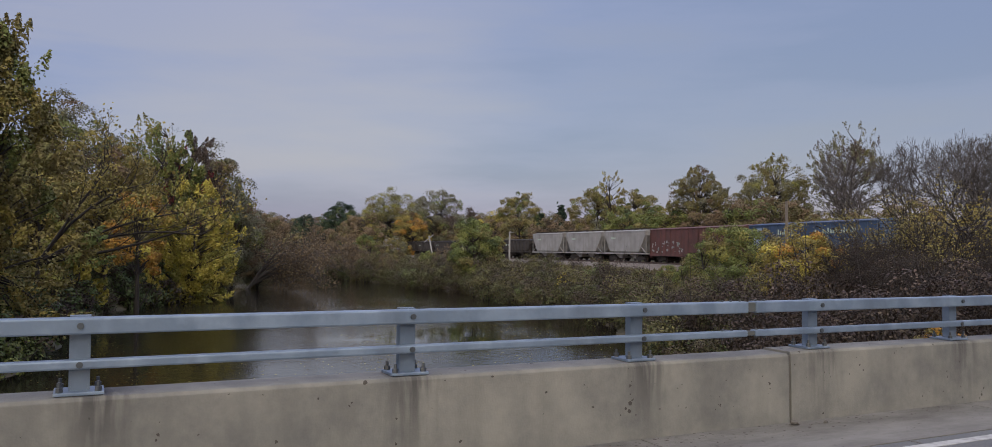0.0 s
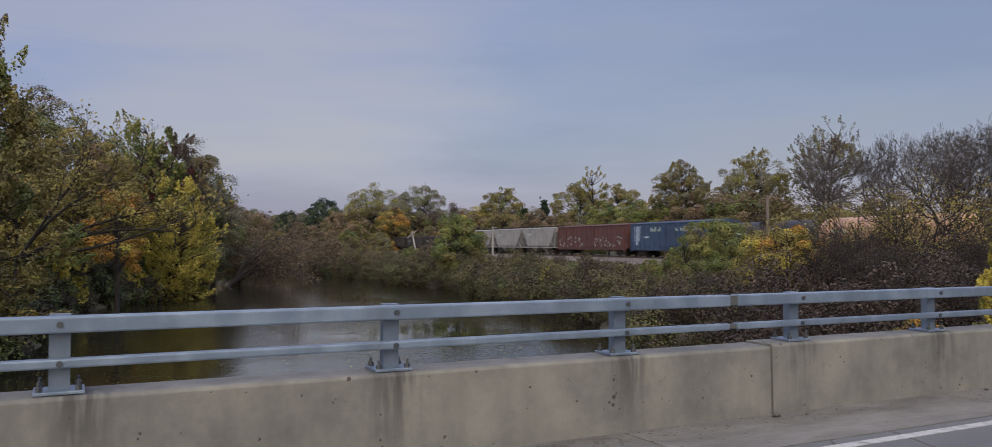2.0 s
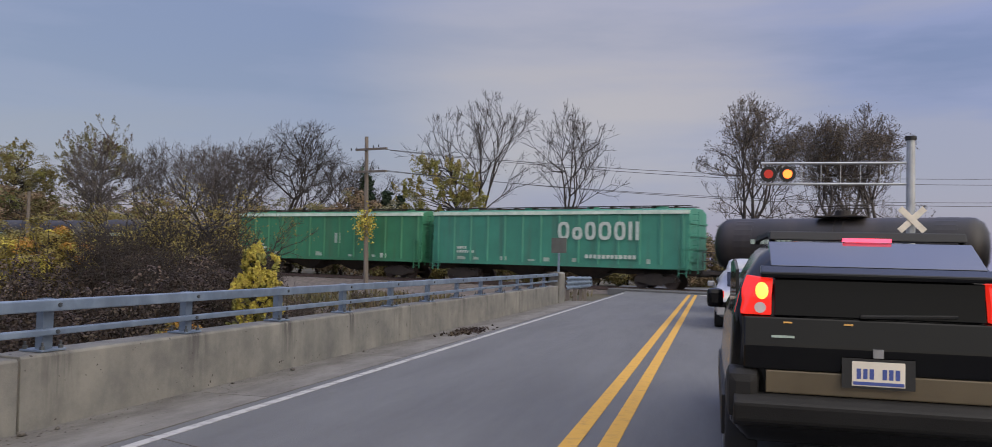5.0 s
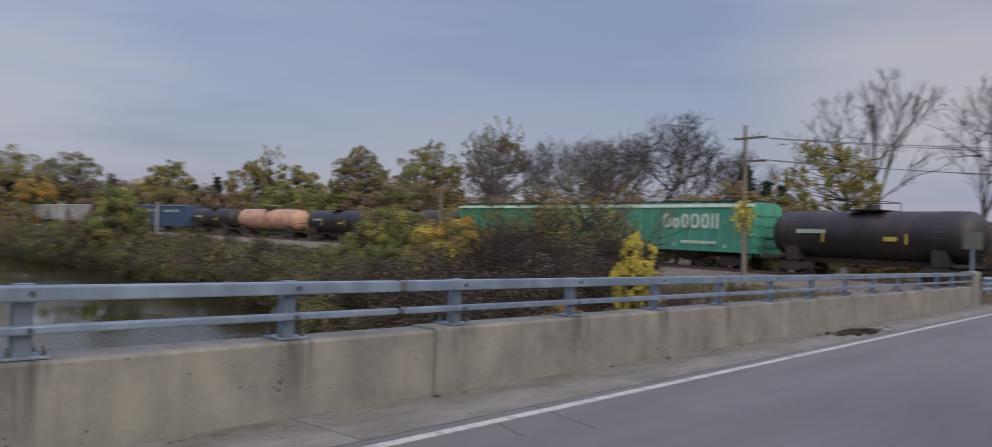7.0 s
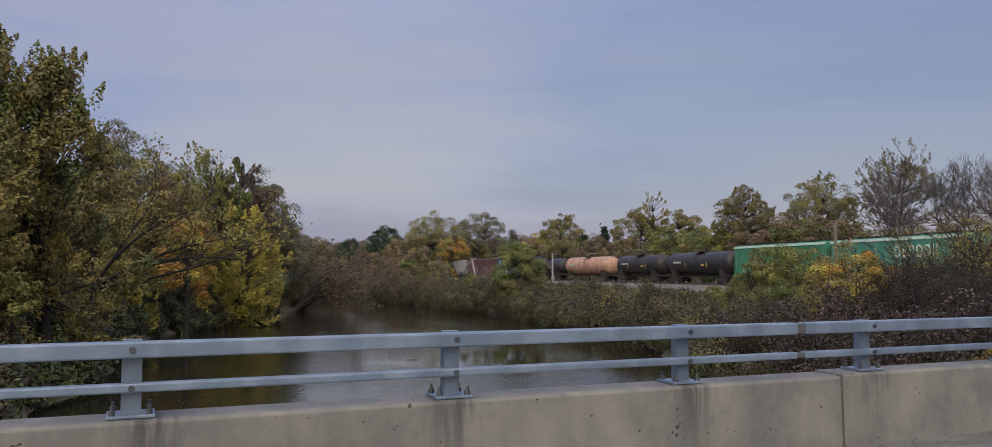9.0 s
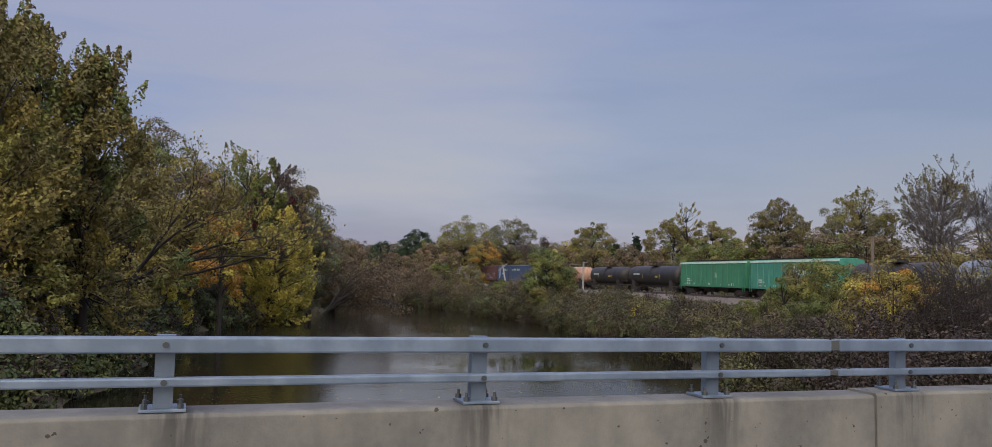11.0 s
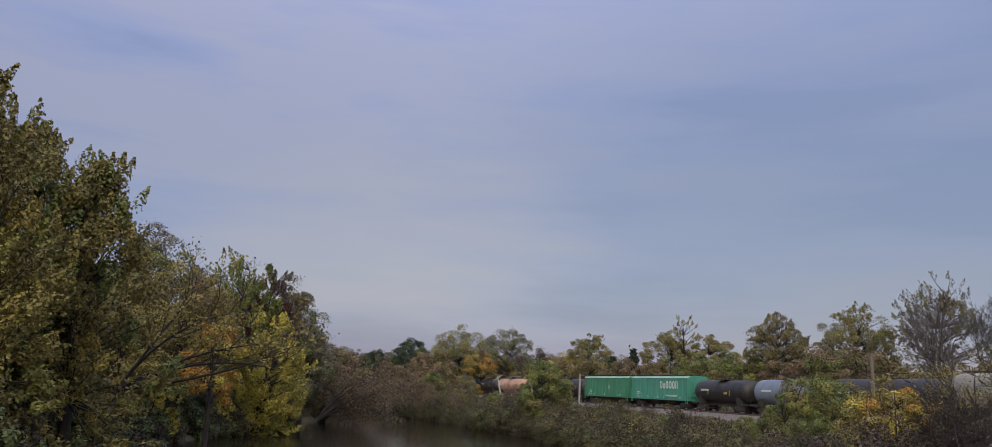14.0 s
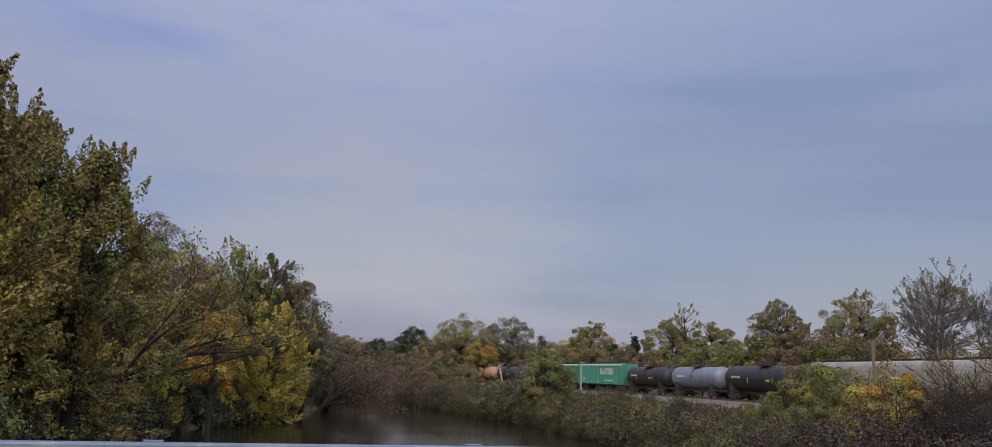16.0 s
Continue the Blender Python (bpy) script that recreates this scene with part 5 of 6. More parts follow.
def shrub(seed, height, width, mats, label, n=2600, size=0.10, stems=16, name="shrub"):
    """Many stems from the ground, each ending in a lumpy clump of leaves."""
    rng = np.random.default_rng(seed)
    bush = thing(name, label, "shrub")
    segs, pts, face, owner = [], [], [], []
    mats = mats if isinstance(mats, (list, tuple)) else [mats]
    share = np.array([2.0] + [1.0] * (len(mats) - 1)) / (1.0 + len(mats))
    for k in range(stems):
        a = rng.uniform(0, 2 * math.pi)
        r = width / 2 * rng.uniform(0.05, 1.0) ** 0.6
        top = np.array([math.cos(a) * r, math.sin(a) * r, height * rng.uniform(0.5, 0.95) * (1 - 0.45 * (2 * r / width) ** 2)])
        sg, pp = curve_limb(rng, np.array([math.cos(a) * r * 0.25, math.sin(a) * r * 0.25, -0.3]), top, 0.03, 0.008, 0.1, 4)
        segs += sg
        for c, wide in ((pp[-1], 0.17), (pp[2], 0.19)):
            m = n // (stems * 2)
            p, f = leaf_puff(rng, np.asarray(c), width * wide * rng.uniform(0.6, 1.25), np.asarray(c), m)
            pts.append(p)
            face.append(f)
            owner.append(np.where(rng.random(m) < 0.8, rng.choice(len(mats), p=share), rng.integers(0, len(mats), m)))
        for _k in range(2):
            e = top + rng.normal(size=3) * width * 0.12 + np.array([0, 0, 0.12 * height])
            segs.append((*pp[3], *e, 0.012, 0.006))
    pts, face, pick = np.concatenate(pts), np.concatenate(face), np.concatenate(owner)
    pts[:, 2] = np.abs(pts[:, 2])
    v, f = tubes(segs, 4)
    part("stem", raw_mesh("stem", v, f, M["bark"]), None, bush)
    for k, mt in enumerate(mats):
        v, f = leaves(rng, pts[pick == k], size, facing=face[pick == k])
        part("foliage", raw_mesh("foliage", v, f, M[mt]), None, bush)
    return bush


def polar(bearing, dist):
    """A plan place by its bearing, degrees to the left of the road ahead, and distance from the eye."""
    return -math.sin(radians(bearing)) * dist, math.cos(radians(bearing)) * dist


def stand(ob, bearing, dist, turn=0.0, scale=1.0, dz=0.0, first=False):
    """Put a plant, or a copy of it, on the ground."""
    x, y = polar(bearing, dist)
    m = pose(x, y, ground_z(x, y) + dz, 0, 0, turn)
    if first:
        ob.matrix_basis = m
        ob.scale = (scale,) * 3
        return ob
    c = copy_thing(ob, m)
    c.scale = (scale,) * 3
    return c


def build_plants():
    rnd = random.Random(7)
    # trees behind the railway, from the far bend of the river to the crossing
    olive = leafy_tree(1, 14, 10, ["olive", "green", "gold"], 74, 130, 0.19, clump_r=0.095, label="olive-green tree turning yellow", base=0.18)
    stand(olive, 62.1, 200, 0, 1.12, first=True)
    stand(olive, 57.0, 176, 120, 1.08)
    stand(olive, 54.1, 166, 220, 1.0)
    pale = leafy_tree(2, 15, 14, ["ygreen", "olive", "greyleaf"], 84, 120, 0.2, clump_r=0.10, label="pale yellow-green broad tree in the distance", base=0.2)
    stand(pale, 70.9, 240, 0, 1.28, first=True)
    dark = leafy_tree(3, 14, 10, ["conifer", "dgreen"], 70, 140, 0.2, clump_r=0.11, label="dark green round-topped tree in the distance", base=0.2)
    stand(dark, 74.4, 250, 40, 1.12, first=True)
    greyg = leafy_tree(4, 14, 12, ["greyleaf", "green"], 80, 130, 0.19, clump_r=0.095, label="grey-green rounded autumn tree", base=0.15)
    stand(greyg, 67.8, 225, 0, 1.24, first=True)
    mauve = bare_tree(5, 13, "nearly bare mauve-grey tree behind the railway", 6, "bark_grey", "mauve", 2600, 0.13)
    stand(mauve, 65.3, 215, 0, 1.1, first=True)
    orange = leafy_tree(6, 9, 8, ["gold", "brown", "orange"], 60, 100, 0.17, clump_r=0.11, label="orange autumn tree behind the railway", base=0.12)
    stand(orange, 69.6, 212, 0, 1.3, first=True)
    yellow = leafy_tree(7, 9, 8, ["gold", "brown", "yellow"], 60, 100, 0.17, clump_r=0.11, label="yellow autumn tree behind the railway", base=0.12)
    stand(yellow, 63.9, 205, 0, 1.3, first=True)
    stand(yellow, 52.1, 160, 70, 1.15)
    stand(yellow, 73.2, 240, 150, 1.3)
    con = conifer_tree(8, 11, 5, "dark narrow conifer behind the railway")
    stand(con, 59.2, 190, 0, 1.1, first=True)
    stand(con, 60.6, 196, 80, 0.95)
    stand(con, 23.8, 95, 10, 1.0)
    stand(con, 22.4, 97, 100, 0.85)
    stand(con, 21.4, 95, 200, 0.8)
    stand(dark, 76.8, 265, 100, 0.9)
    thin = leafy_tree(9, 17, 5.6, ["gold", "ygreen"], 20, 45, 0.17, label="tall thin sparse yellowing tree", base=0.42, clump_r=0.10, habit="spray")
    stand(thin, 55.9, 165, 0, 1.08, first=True)
    brownr = leafy_tree(10, 14.5, 9.4, ["olive", "brown", "greyleaf"], 150, 150, 0.14, clump_r=0.085, label="rounded olive tree with russet tips", base=0.1, habit="mixed")
    stand(brownr, 49.8, 130, 0, 1.02, first=True)
    yg = leafy_tree(11, 15, 10.5, ["olive", "ygreen", "greyleaf"], 150, 150, 0.14, clump_r=0.085, label="yellow-green spreading tree behind the railway", base=0.08, habit="mixed")
    stand(yg, 45.2, 125, 0, 1.02, first=True)
    tallg = leafy_tree(12, 18, 10, ["greyleaf", "olive", "mauve"], 90, 70, 0.14, label="tall thinning tree with grey-green leaves", base=0.3, trunks=2, bark="bark_grey", clump_r=0.085, habit="spray")
    stand(tallg, 40.6, 118, 0, 1.03, first=True)
    bare = bare_tree(13, 16, "bare grey branching tree behind the railway", 7, "bark_grey", spread=0.52, kids=(3, 3))
    stand(bare, 36.8, 112, 0, 0.97, first=True)
    stand(bare, 33.6, 108, 130, 1.08)
    stand(bare, 31.8, 100, 220, 1.0)
    stand(bare, 38.6, 110, 300, 0.9)
    stand(bare, 34.8, 104, 60, 0.85)
    bare_b = bare_tree(14, 18, "bare spreading tree with fine dark twigs", 7, "bark", spread=0.5, up=0.08, kids=(3, 3))
    stand(bare_b, 29.6, 95, 0, 0.98, first=True)
    stand(bare_b, 24.7, 106, 100, 0.86)
    bare_c = bare_tree(15, 20, "tall bare tree with upswept branches", 7, "bark", spread=0.34, up=0.13, kids=(2, 3), girth=0.0105)
    stand(bare_c, 15.3, 90, 30, 1.03, first=True)
    bare_d = bare_tree(151, 20, "tall bare tree with arching branches", 7, "bark", spread=0.36, up=0.11, kids=(2, 3), girth=0.0105)
    stand(bare_d, 9.8, 88, 0, 0.98, first=True)
    yg2 = leafy_tree(16, 12.5, 9.5, ["ygreen", "olive", "gold"], 84, 110, 0.15, clump_r=0.09, label="pale yellow-green round tree", base=0.2, habit="spray")
    stand(yg2, 18.5, 88, 0, 1.03, first=True)
    rusty = bare_tree(17, 17, "brown tree holding a few withered leaves", 8, "bark_grey", "brown", 8000, 0.06, spread=0.42, stems=2)
    stand(rusty, -2.0, 80, 0, 1.0, first=True)
    stand(rusty, -7.2, 78, 140, 1.02)
    stand(rusty, -10.6, 82, 250, 0.98)
    # low growth closing the view behind the railway and round the far bend
    fill_a = leafy_tree(18, 7, 8, ["olive", "brown", "greyleaf"], 50, 75, 0.2, clump_r=0.11, label="low mixed autumn growth beside the railway", base=0.02, category="bush", name="bush_tree")
    fill_b = leafy_tree(19, 8, 8, ["russet", "brown", "bank_olive"], 50, 65, 0.2, clump_r=0.11, label="low brown thinning growth beside the railway", base=0.02, category="bush", name="bush_tree")
    fill_c = leafy_tree(20, 8, 8, ["green", "olive", "dgreen"], 50, 75, 0.2, clump_r=0.11, label="low green growth beside the railway", base=0.02, category="bush", name="bush_tree")
    fills = [fill_a, fill_b, fill_c]
    firsts = {fill_c.name}
    stand(fill_c, 47.5, 140, 30, 1.0, first=True)
    for k in range(46):
        b = 0.5 + k * 1.75
        s = None
        for d in range(40, 420, 2):
            x, y = polar(b, d)
            if y > float(track_y(np.array([x]))[0]) + 9 + rnd.uniform(0, 6) or d > 300:
                s = d
                break
        f = rnd.choice([fill_a, fill_b, fill_a] if b < 44 else fills if b < 56 else [fill_a, fill_a, fill_b])
        if b < 20 and 0 < b:
            sc = 0.55
        elif b < 43:
            sc = rnd.uniform(0.75, 1.0)
        else:
            sc = rnd.uniform(0.9, 1.3) * (1 + max(0, s - 130) / 300)
        stand(f, b + rnd.uniform(-0.5, 0.5), s, rnd.uniform(0, 360), sc, first=f.name not in firsts)
        firsts.add(f.name)
    wood = [leafy_tree(21, 13, 12, ["greyleaf", "brown", "olive"], 80, 80, 0.19, clump_r=0.1, label="muted olive-brown tree of the far woods", base=0.04),
            leafy_tree(22, 13, 11, ["brown", "mauve", "greyleaf"], 76, 80, 0.19, clump_r=0.1, label="russet-grey tree of the far woods", base=0.04),
            leafy_tree(23, 12, 12, ["olive", "gold", "greyleaf"], 76, 80, 0.19, clump_r=0.1, label="golden olive tree of the far woods", base=0.04)]
    for k in range(34):
        b = 44 + k * 1.22
        d = rnd.uniform(150, 170) + (b - 44) * 3.6
        stand(wood[k if k < 3 else rnd.choice((0, 0, 1, 2))], b, d, rnd.uniform(0, 360), rnd.uniform(0.72, 0.92) * d / 240 + 0.12, first=k < 3)
    # far bank of the bend, in front of the track
    for b, d, sc, f in ((72.9, 152, 1.15, fill_b), (75.5, 162, 0.9, fill_b), (78.9, 185, 1.2, fill_b), (81, 178, 1.2, fill_b), (77.2, 178, 0.8, fill_a), (83.0, 190, 1.2, fill_b), (85, 190, 1.3, fill_a), (70.8, 140, 0.7, fill_a)):
        stand(f, b, d, rnd.uniform(0, 360), sc)

    scrub = bare_tree(24, 8.5, "brown-grey half-bare scrub tree on the far bank", 6, "bark_grey", "russet", 4200, 0.11, 0.5, 0.1, "scrub_tree", 3, (2, 3))
    stand(scrub, 74.0, 132, 0, 1.0, first=True)
    for b, d, sc in ((75.6, 136, 0.85), (72.6, 128, 0.72), (77.4, 142, 0.8), (79.0, 150, 0.95), (71.2, 122, 0.5), (67.0, 112, 0.45)):
        stand(scrub, b, d, b * 37, sc)

    # woods on the near left bank
    big = leafy_tree(30, 17, 11, ["gold", "olive", "ygreen"], 80, 360, 0.115, label="tall olive and yellow riverside tree", base=0.05, clump_r=0.11, shape="spire", habit="spray")
    stand(big, 103.0, 36, 0, 0.83, first=True)
    stand(big, 110, 42, 120, 0.85)
    big2 = leafy_tree(31, 15, 8.4, ["olive", "green", "gold"], 70, 360, 0.11, label="dark green upright riverside tree", base=0.04, clump_r=0.13, shape="spire", habit="spray")
    stand(big2, 95.2, 42, 0, 0.9, first=True)
    stand(big2, 99.0, 43, 70, 0.92)
    red = leafy_tree(32, 17, 5.2, ["mauve", "crimson", "crimson"], 34, 170, 0.15, label="dull tree with a crimson crown", base=0.35, habit="spray")
    stand(red, 84.0, 87, 0, 0.99, first=True)
    up = leafy_tree(33, 17, 7.2, ["green", "ygreen"], 60, 170, 0.15, label="upright light green tree on the bank", base=0.2, clump_r=0.12, habit="spray")
    stand(up, 85.6, 86, 0, 1.0, first=True)
    dul = leafy_tree(34, 15.5, 9, ["greyleaf", "brown", "green"], 60, 190, 0.15, label="dull grey-green thinning tree", base=0.1)
    stand(dul, 83.0, 93, 0, 1.02, first=True)
    stand(dul, 81.6, 98, 130, 0.86)
    stand(dul, 91.3, 77, 200, 0.98)
    stand(dul, 79.9, 108, 20, 0.62)
    lol = leafy_tree(35, 13, 8.5, ["gold", "olive", "brown"], 50, 190, 0.15, label="olive and rust coloured bank tree", base=0.22)
    stand(lol, 89.2, 72, 0, 0.98, first=True)
    stand(lol, 93.5, 62, 100, 0.8)
    stand(lol, 87.6, 94, 210, 0.9)
    ora = leafy_tree(36, 11, 4.6, ["orange", "yellow"], 20, 130, 0.14, label="orange-crowned young tree on the bank", base=0.45)
    stand(ora, 87.2, 59, 0, 0.9, first=True)
    yel = leafy_tree(37, 10.5, 6.5, ["yellow", "ygreen"], 54, 200, 0.14, label="bright yellow-green tree leaning over the water", base=0.04, lean=(0.6, 1.0), habit="spray")
    stand(yel, 84.6, 80, 0, 1.04, first=True)
    yel2 = leafy_tree(38, 4.2, 3.6, ["yellow", "ygreen"], 18, 120, 0.12, label="low yellow bush at the water's edge", base=0.05, category="bush", name="bush_tree", habit="spray")
    stand(yel2, 86.4, 76.5, 0, 0.85, first=True)
    stand(yel2, 85.3, 78, 90, 0.7)
    stand(yel2, 94.0, 45, 40, 0.62)
    stand(yel2, 90.2, 62, 200, 0.9)
    gre = leafy_tree(39, 10, 6, ["gold", "ygreen", "green"], 40, 200, 0.13, label="leafy green tree on the river bank", base=0.04)
    stand(gre, 92.6, 58, 0, 0.8, first=True)
    stand(gre, 97.5, 46, 90, 0.9)
    stand(gre, 82.6, 88, 190, 0.72)
    for k in range(16):
        stand(rnd.choice([dul, lol, up, gre]), 82 + k * 1.9, rnd.uniform(96, 120), rnd.uniform(0, 360), rnd.uniform(0.72, 0.95))
    # long bare limb reaching over the river
    rng = np.random.default_rng(77)
    limb = thing("leaning_tree", "leaning half-bare tree reaching over the river", "tree")
    segs = []
    lx, ly = polar(93.6, 50)
    gz = ground_z(lx, ly)
    base = np.array([0, 0, -0.4])
    tips = [(2.5, 7.5, 6.2), (1.5, 6.0, 7.8), (3.0, 9.0, 6.0), (0.5, 4.0, 8.6), (4.0, 8.2, 5.0)]
    for k, tip in enumerate(tips):
        fork = np.array([0.3, 0.8, 3.4])
        s, pp = curve_limb(rng, fork, np.array(tip), 0.10, 0.03, -0.14 if k in (0, 2, 5) else 0.12, 6)
        segs += s
        for q in pp[2:]:
            twigs(rng, np.array(q), np.array(tip) - fork + rng.normal(size=3) * 2, 1.2, 0.03, 4, segs, 0.45)
    s, _ = curve_limb(rng, base, np.array([0.3, 0.8, 3.4]), 0.20, 0.11, 0.0, 4)
    segs += s
    v, f = tubes(segs, 5)
    part("trunk", raw_mesh("trunk", v, f, M["bark"]), None, limb)
    sg = np.array(segs)
    at = sg[rng.integers(0, len(sg), 1500)]
    pts = at[:, 3:6] + rng.normal(size=(1500, 3)) * 0.25
    v, f = leaves(rng, pts[pts[:, 2] > 3.5], 0.10)
    part("crown", raw_mesh("crown", v, f, M["gold"]), None, limb)
    limb.matrix_basis = pose(lx, ly, gz)
    # russet tree overhanging the bend
    over = thing("overhanging_tree", "russet half-bare tree bent low over the water", "tree")
    segs = []
    for k in range(9):
        tip = np.array([rng.uniform(-4, 3), rng.uniform(2, 9.5), rng.uniform(0.5, 6.8)])
        s, pp = curve_limb(rng, np.array([0, 0.3, 0.6]), tip, 0.16, 0.03, 0.16, 6)
        segs += s
        for q in pp[2:]:
            for _ in range(3):
                twigs(rng, np.array(q), tip + rng.normal(size=3) * 3 - np.array([0, 0, 1.5]), 1.3, 0.03, 3, segs, 0.6, up=-0.02)
    s, _ = curve_limb(rng, np.array([0, -0.6, -0.6]), np.array([0, 0.3, 0.6]), 0.3, 0.2, 0, 3)
    segs += s
    v, f = tubes(segs, 5)
    part("trunk", raw_mesh("trunk", v, f, M["bark_grey"]), None, over)
    sg = np.array(segs)
    at = sg[rng.integers(0, len(sg), 6000)]
    v, f = leaves(rng, at[:, 3:6] + rng.normal(size=(6000, 3)) * 0.3, 0.12)
    part("crown", raw_mesh("crown", v, f, M["russet"]), None, over)
    ox, oy = polar(80.4, 104)
    over.matrix_basis = pose(ox, oy, max(ground_z(ox, oy), WATER_Z - 0.2))

    # right bank: willow-green bush, brambles, saplings
    willow = leafy_tree(50, 8, 6.4, ["green", "dgreen", "olive"], 60, 200, 0.13, label="full dark green bush tree on the bank", base=0.0, name="bush_tree", category="bush")
    stand(willow, 65.2, 98, 0, 0.92, first=True)
    stand(willow, 72.6, 140, 100, 0.7)
    stand(willow, 68.5, 118, 200, 0.42)
    shr = [shrub(51, 2.8, 3.6, ["bank_green", "bank_olive", "bank_brown"], "olive green shrub on the river bank", 5200, 0.056, 14),
           shrub(52, 2.4, 3.8, ["bank_olive", "bank_brown", "bank_green", "dgreen"], "dull olive shrub on the river bank", 5200, 0.056, 13),
           shrub(53, 2.6, 3.4, ["bramble", "bank_brown", "bramble", "mauve"], "brown bramble thicket on the bank", 5200, 0.044, 22),
           shrub(54, 2.0, 3.2, ["grass", "bank_olive", "bank_brown"], "dry grassy undergrowth on the slope", 4200, 0.055, 16)]
    places = []
    rb = RIGHT_BANK[1:9]
    for (xa, ya), (xb, yb) in zip(rb, rb[1:]):
        ln = math.hypot(xb - xa, yb - ya)
        for k in range(int(ln / 2.2)):
            t = (k + rnd.random()) / (ln / 2.2)
            for row, off in enumerate((0.2, 2.8, 5.8, 9.2, 13.0, 17.0)):
                if rnd.random() < (0.0, 0.05, 0.15, 0.35, 0.55, 0.7)[row]:
                    continue
                x = xa + (xb - xa) * t + rnd.uniform(-1, 1)
                y = ya + (yb - ya) * t + off + rnd.uniform(-1, 1)
                if y > float(track_y(np.array([x]))[0]) - 9.0 or x > -8.5:
                    continue
                s = shr[rnd.choice((0, 0, 1, 3, 1, 2, 0) if x < -40 else (0, 1, 3, 1, 2) if x < -27 else (2, 2, 2, 3))]
                m = pose(x, y, ground_z(x, y) - 0.1, 0, 0, rnd.uniform(0, 360))
                sc = rnd.uniform(0.6, 1.7)
                reach = math.hypot(x, y)
                rail_at = reach * float(track_y(np.array([x]))[0]) / y
                top = 1.5 - (rnd.uniform(0.3, 1.6) if rnd.random() < (0.34 if x < -84 else 0.1) else rnd.uniform(1.9, 3.0)) * reach / rail_at if x < -38 else (0.3 if x < -26 else 1.4)
                if math.degrees(math.atan2(-x, y)) < 30:
                    top = min(top, 0.1)
                sc = min(sc, (top - ground_z(x, y)) / 2.7)
                if sc < 0.2:
                    continue
                places.append((reach, s, m, sc))
    # taller growth by the near end of the bridge
    br = [bare_tree(60, 7.5, "tangled brown thicket tree with last golden leaves", 5, "bark", "gold", 2700, 0.06, 0.42, 0.1, "thicket_tree", 4),
          bare_tree(61, 7.0, "tangled reddish brown thicket by the bridge", 6, "bark", "bramble", 6500, 0.05, 0.6, 0.06, "thicket_tree", 5),
          leafy_tree(62, 6.0, 4.6, ["gold", "orange", "yellow"], 44, 130, 0.085, label="golden-leaved thicket bush by the bridge", base=0.03, name="bush_tree", category="bush", trunks=3),
          leafy_tree(63, 5.6, 5.2, ["green", "olive", "greyleaf", "ygreen"], 48, 170, 0.085, label="pale olive thicket bush on the bank", base=0.02, name="bush_tree", category="bush", trunks=3)]
    spots = ((0, 34.2, 41, 0.86), (0, 36.4, 43, 0.80), (0, 38.4, 45, 0.66), (0, 32.6, 43, 0.70), (0, 35.4, 38, 0.66), (1, 36.0, 38, 0.55), (1, 38.5, 41, 0.56), (1, 33.2, 38, 0.52), (1, 40.6, 43, 0.5), (1, 31.7, 36, 0.42),
             (2, 43.4, 41, 0.74), (2, 41.9, 40, 0.6), (2, 44.8, 42.5, 0.6), (3, 48.3, 55, 0.84), (3, 46.6, 53, 0.78), (3, 50.2, 60, 0.52), (1, 34.6, 34, 0.48),
             (1, 37.6, 36, 0.48), (1, 42.4, 43, 0.42), (2, 40.3, 45, 0.4), (1, 30.2, 38, 0.36), (3, 52.0, 64, 0.36), (1, 39.5, 37, 0.42))
    done = set()
    for k, b, d, sc in spots:
        stand(br[k], b, d, rnd.uniform(0, 360), sc, dz=-0.1, first=k not in done)
        done.add(k)
    sap = leafy_tree(64, 3.6, 1.4, ["yellow", "ygreen"], 56, 150, 0.07, label="yellow-leaved sapling beside the bridge", base=0.0, name="sapling", clump_r=0.16, habit="spray")
    x, y = polar(30.8, 27)
    sap.matrix_basis = pose(x, y, ground_z(x, y), 0, 0, 0)
    sap.scale = (1, 1, (1.75 - ground_z(x, y)) / 3.6)
    osh = leafy_tree(65, 2.2, 2.4, ["orange", "yellow", "olive"], 22, 70, 0.075, label="orange-leaved low bush below the bridge", base=0.03, name="bush_tree", category="bush")
    stand(osh, 36.9, 25.5, 0, 1.0, first=True)
    stand(osh, 35.2, 27.5, 70, 0.8)
    ysh = leafy_tree(66, 2.4, 1.6, ["yellow"], 16, 60, 0.1, label="small bright yellow bush on the bank", base=0.03, name="bush_tree", category="bush")
    stand(ysh, 59.0, 72, 0, 0.95, first=True)
    # left bank undergrowth: the shade below the trees is put into dark leaf colours
    und = [shrub(55, 2.6, 3.6, ["dgreen", "bramble", "bramble"], "undergrowth below the trees, shade put into its dark leaves", 2800, 0.095),
           shrub(56, 2.4, 3.4, ["dgreen", "green", "bramble"], "green shrub overhanging the river bank", 3000, 0.09)]
    lb = LEFT_BANK[1:8]
    for (xa, ya), (xb, yb) in zip(lb, lb[1:]):
        ln = math.hypot(xb - xa, yb - ya)
        for k in range(int(ln / 2.6)):
            t = (k + rnd.random()) / (ln / 2.6)
            for row, off in enumerate((0.8, 3.2, 6.0)):
                x = xa + (xb - xa) * t + rnd.uniform(-0.8, 0.8)
                y = ya + (yb - ya) * t - off + rnd.uniform(-0.7, 0.7)
                if x > -12:
                    continue
                # greener shrubs on the near front rows, shade-coloured ones elsewhere
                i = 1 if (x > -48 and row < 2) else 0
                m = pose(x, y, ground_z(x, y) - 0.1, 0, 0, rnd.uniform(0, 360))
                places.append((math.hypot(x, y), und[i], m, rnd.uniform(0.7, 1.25)))
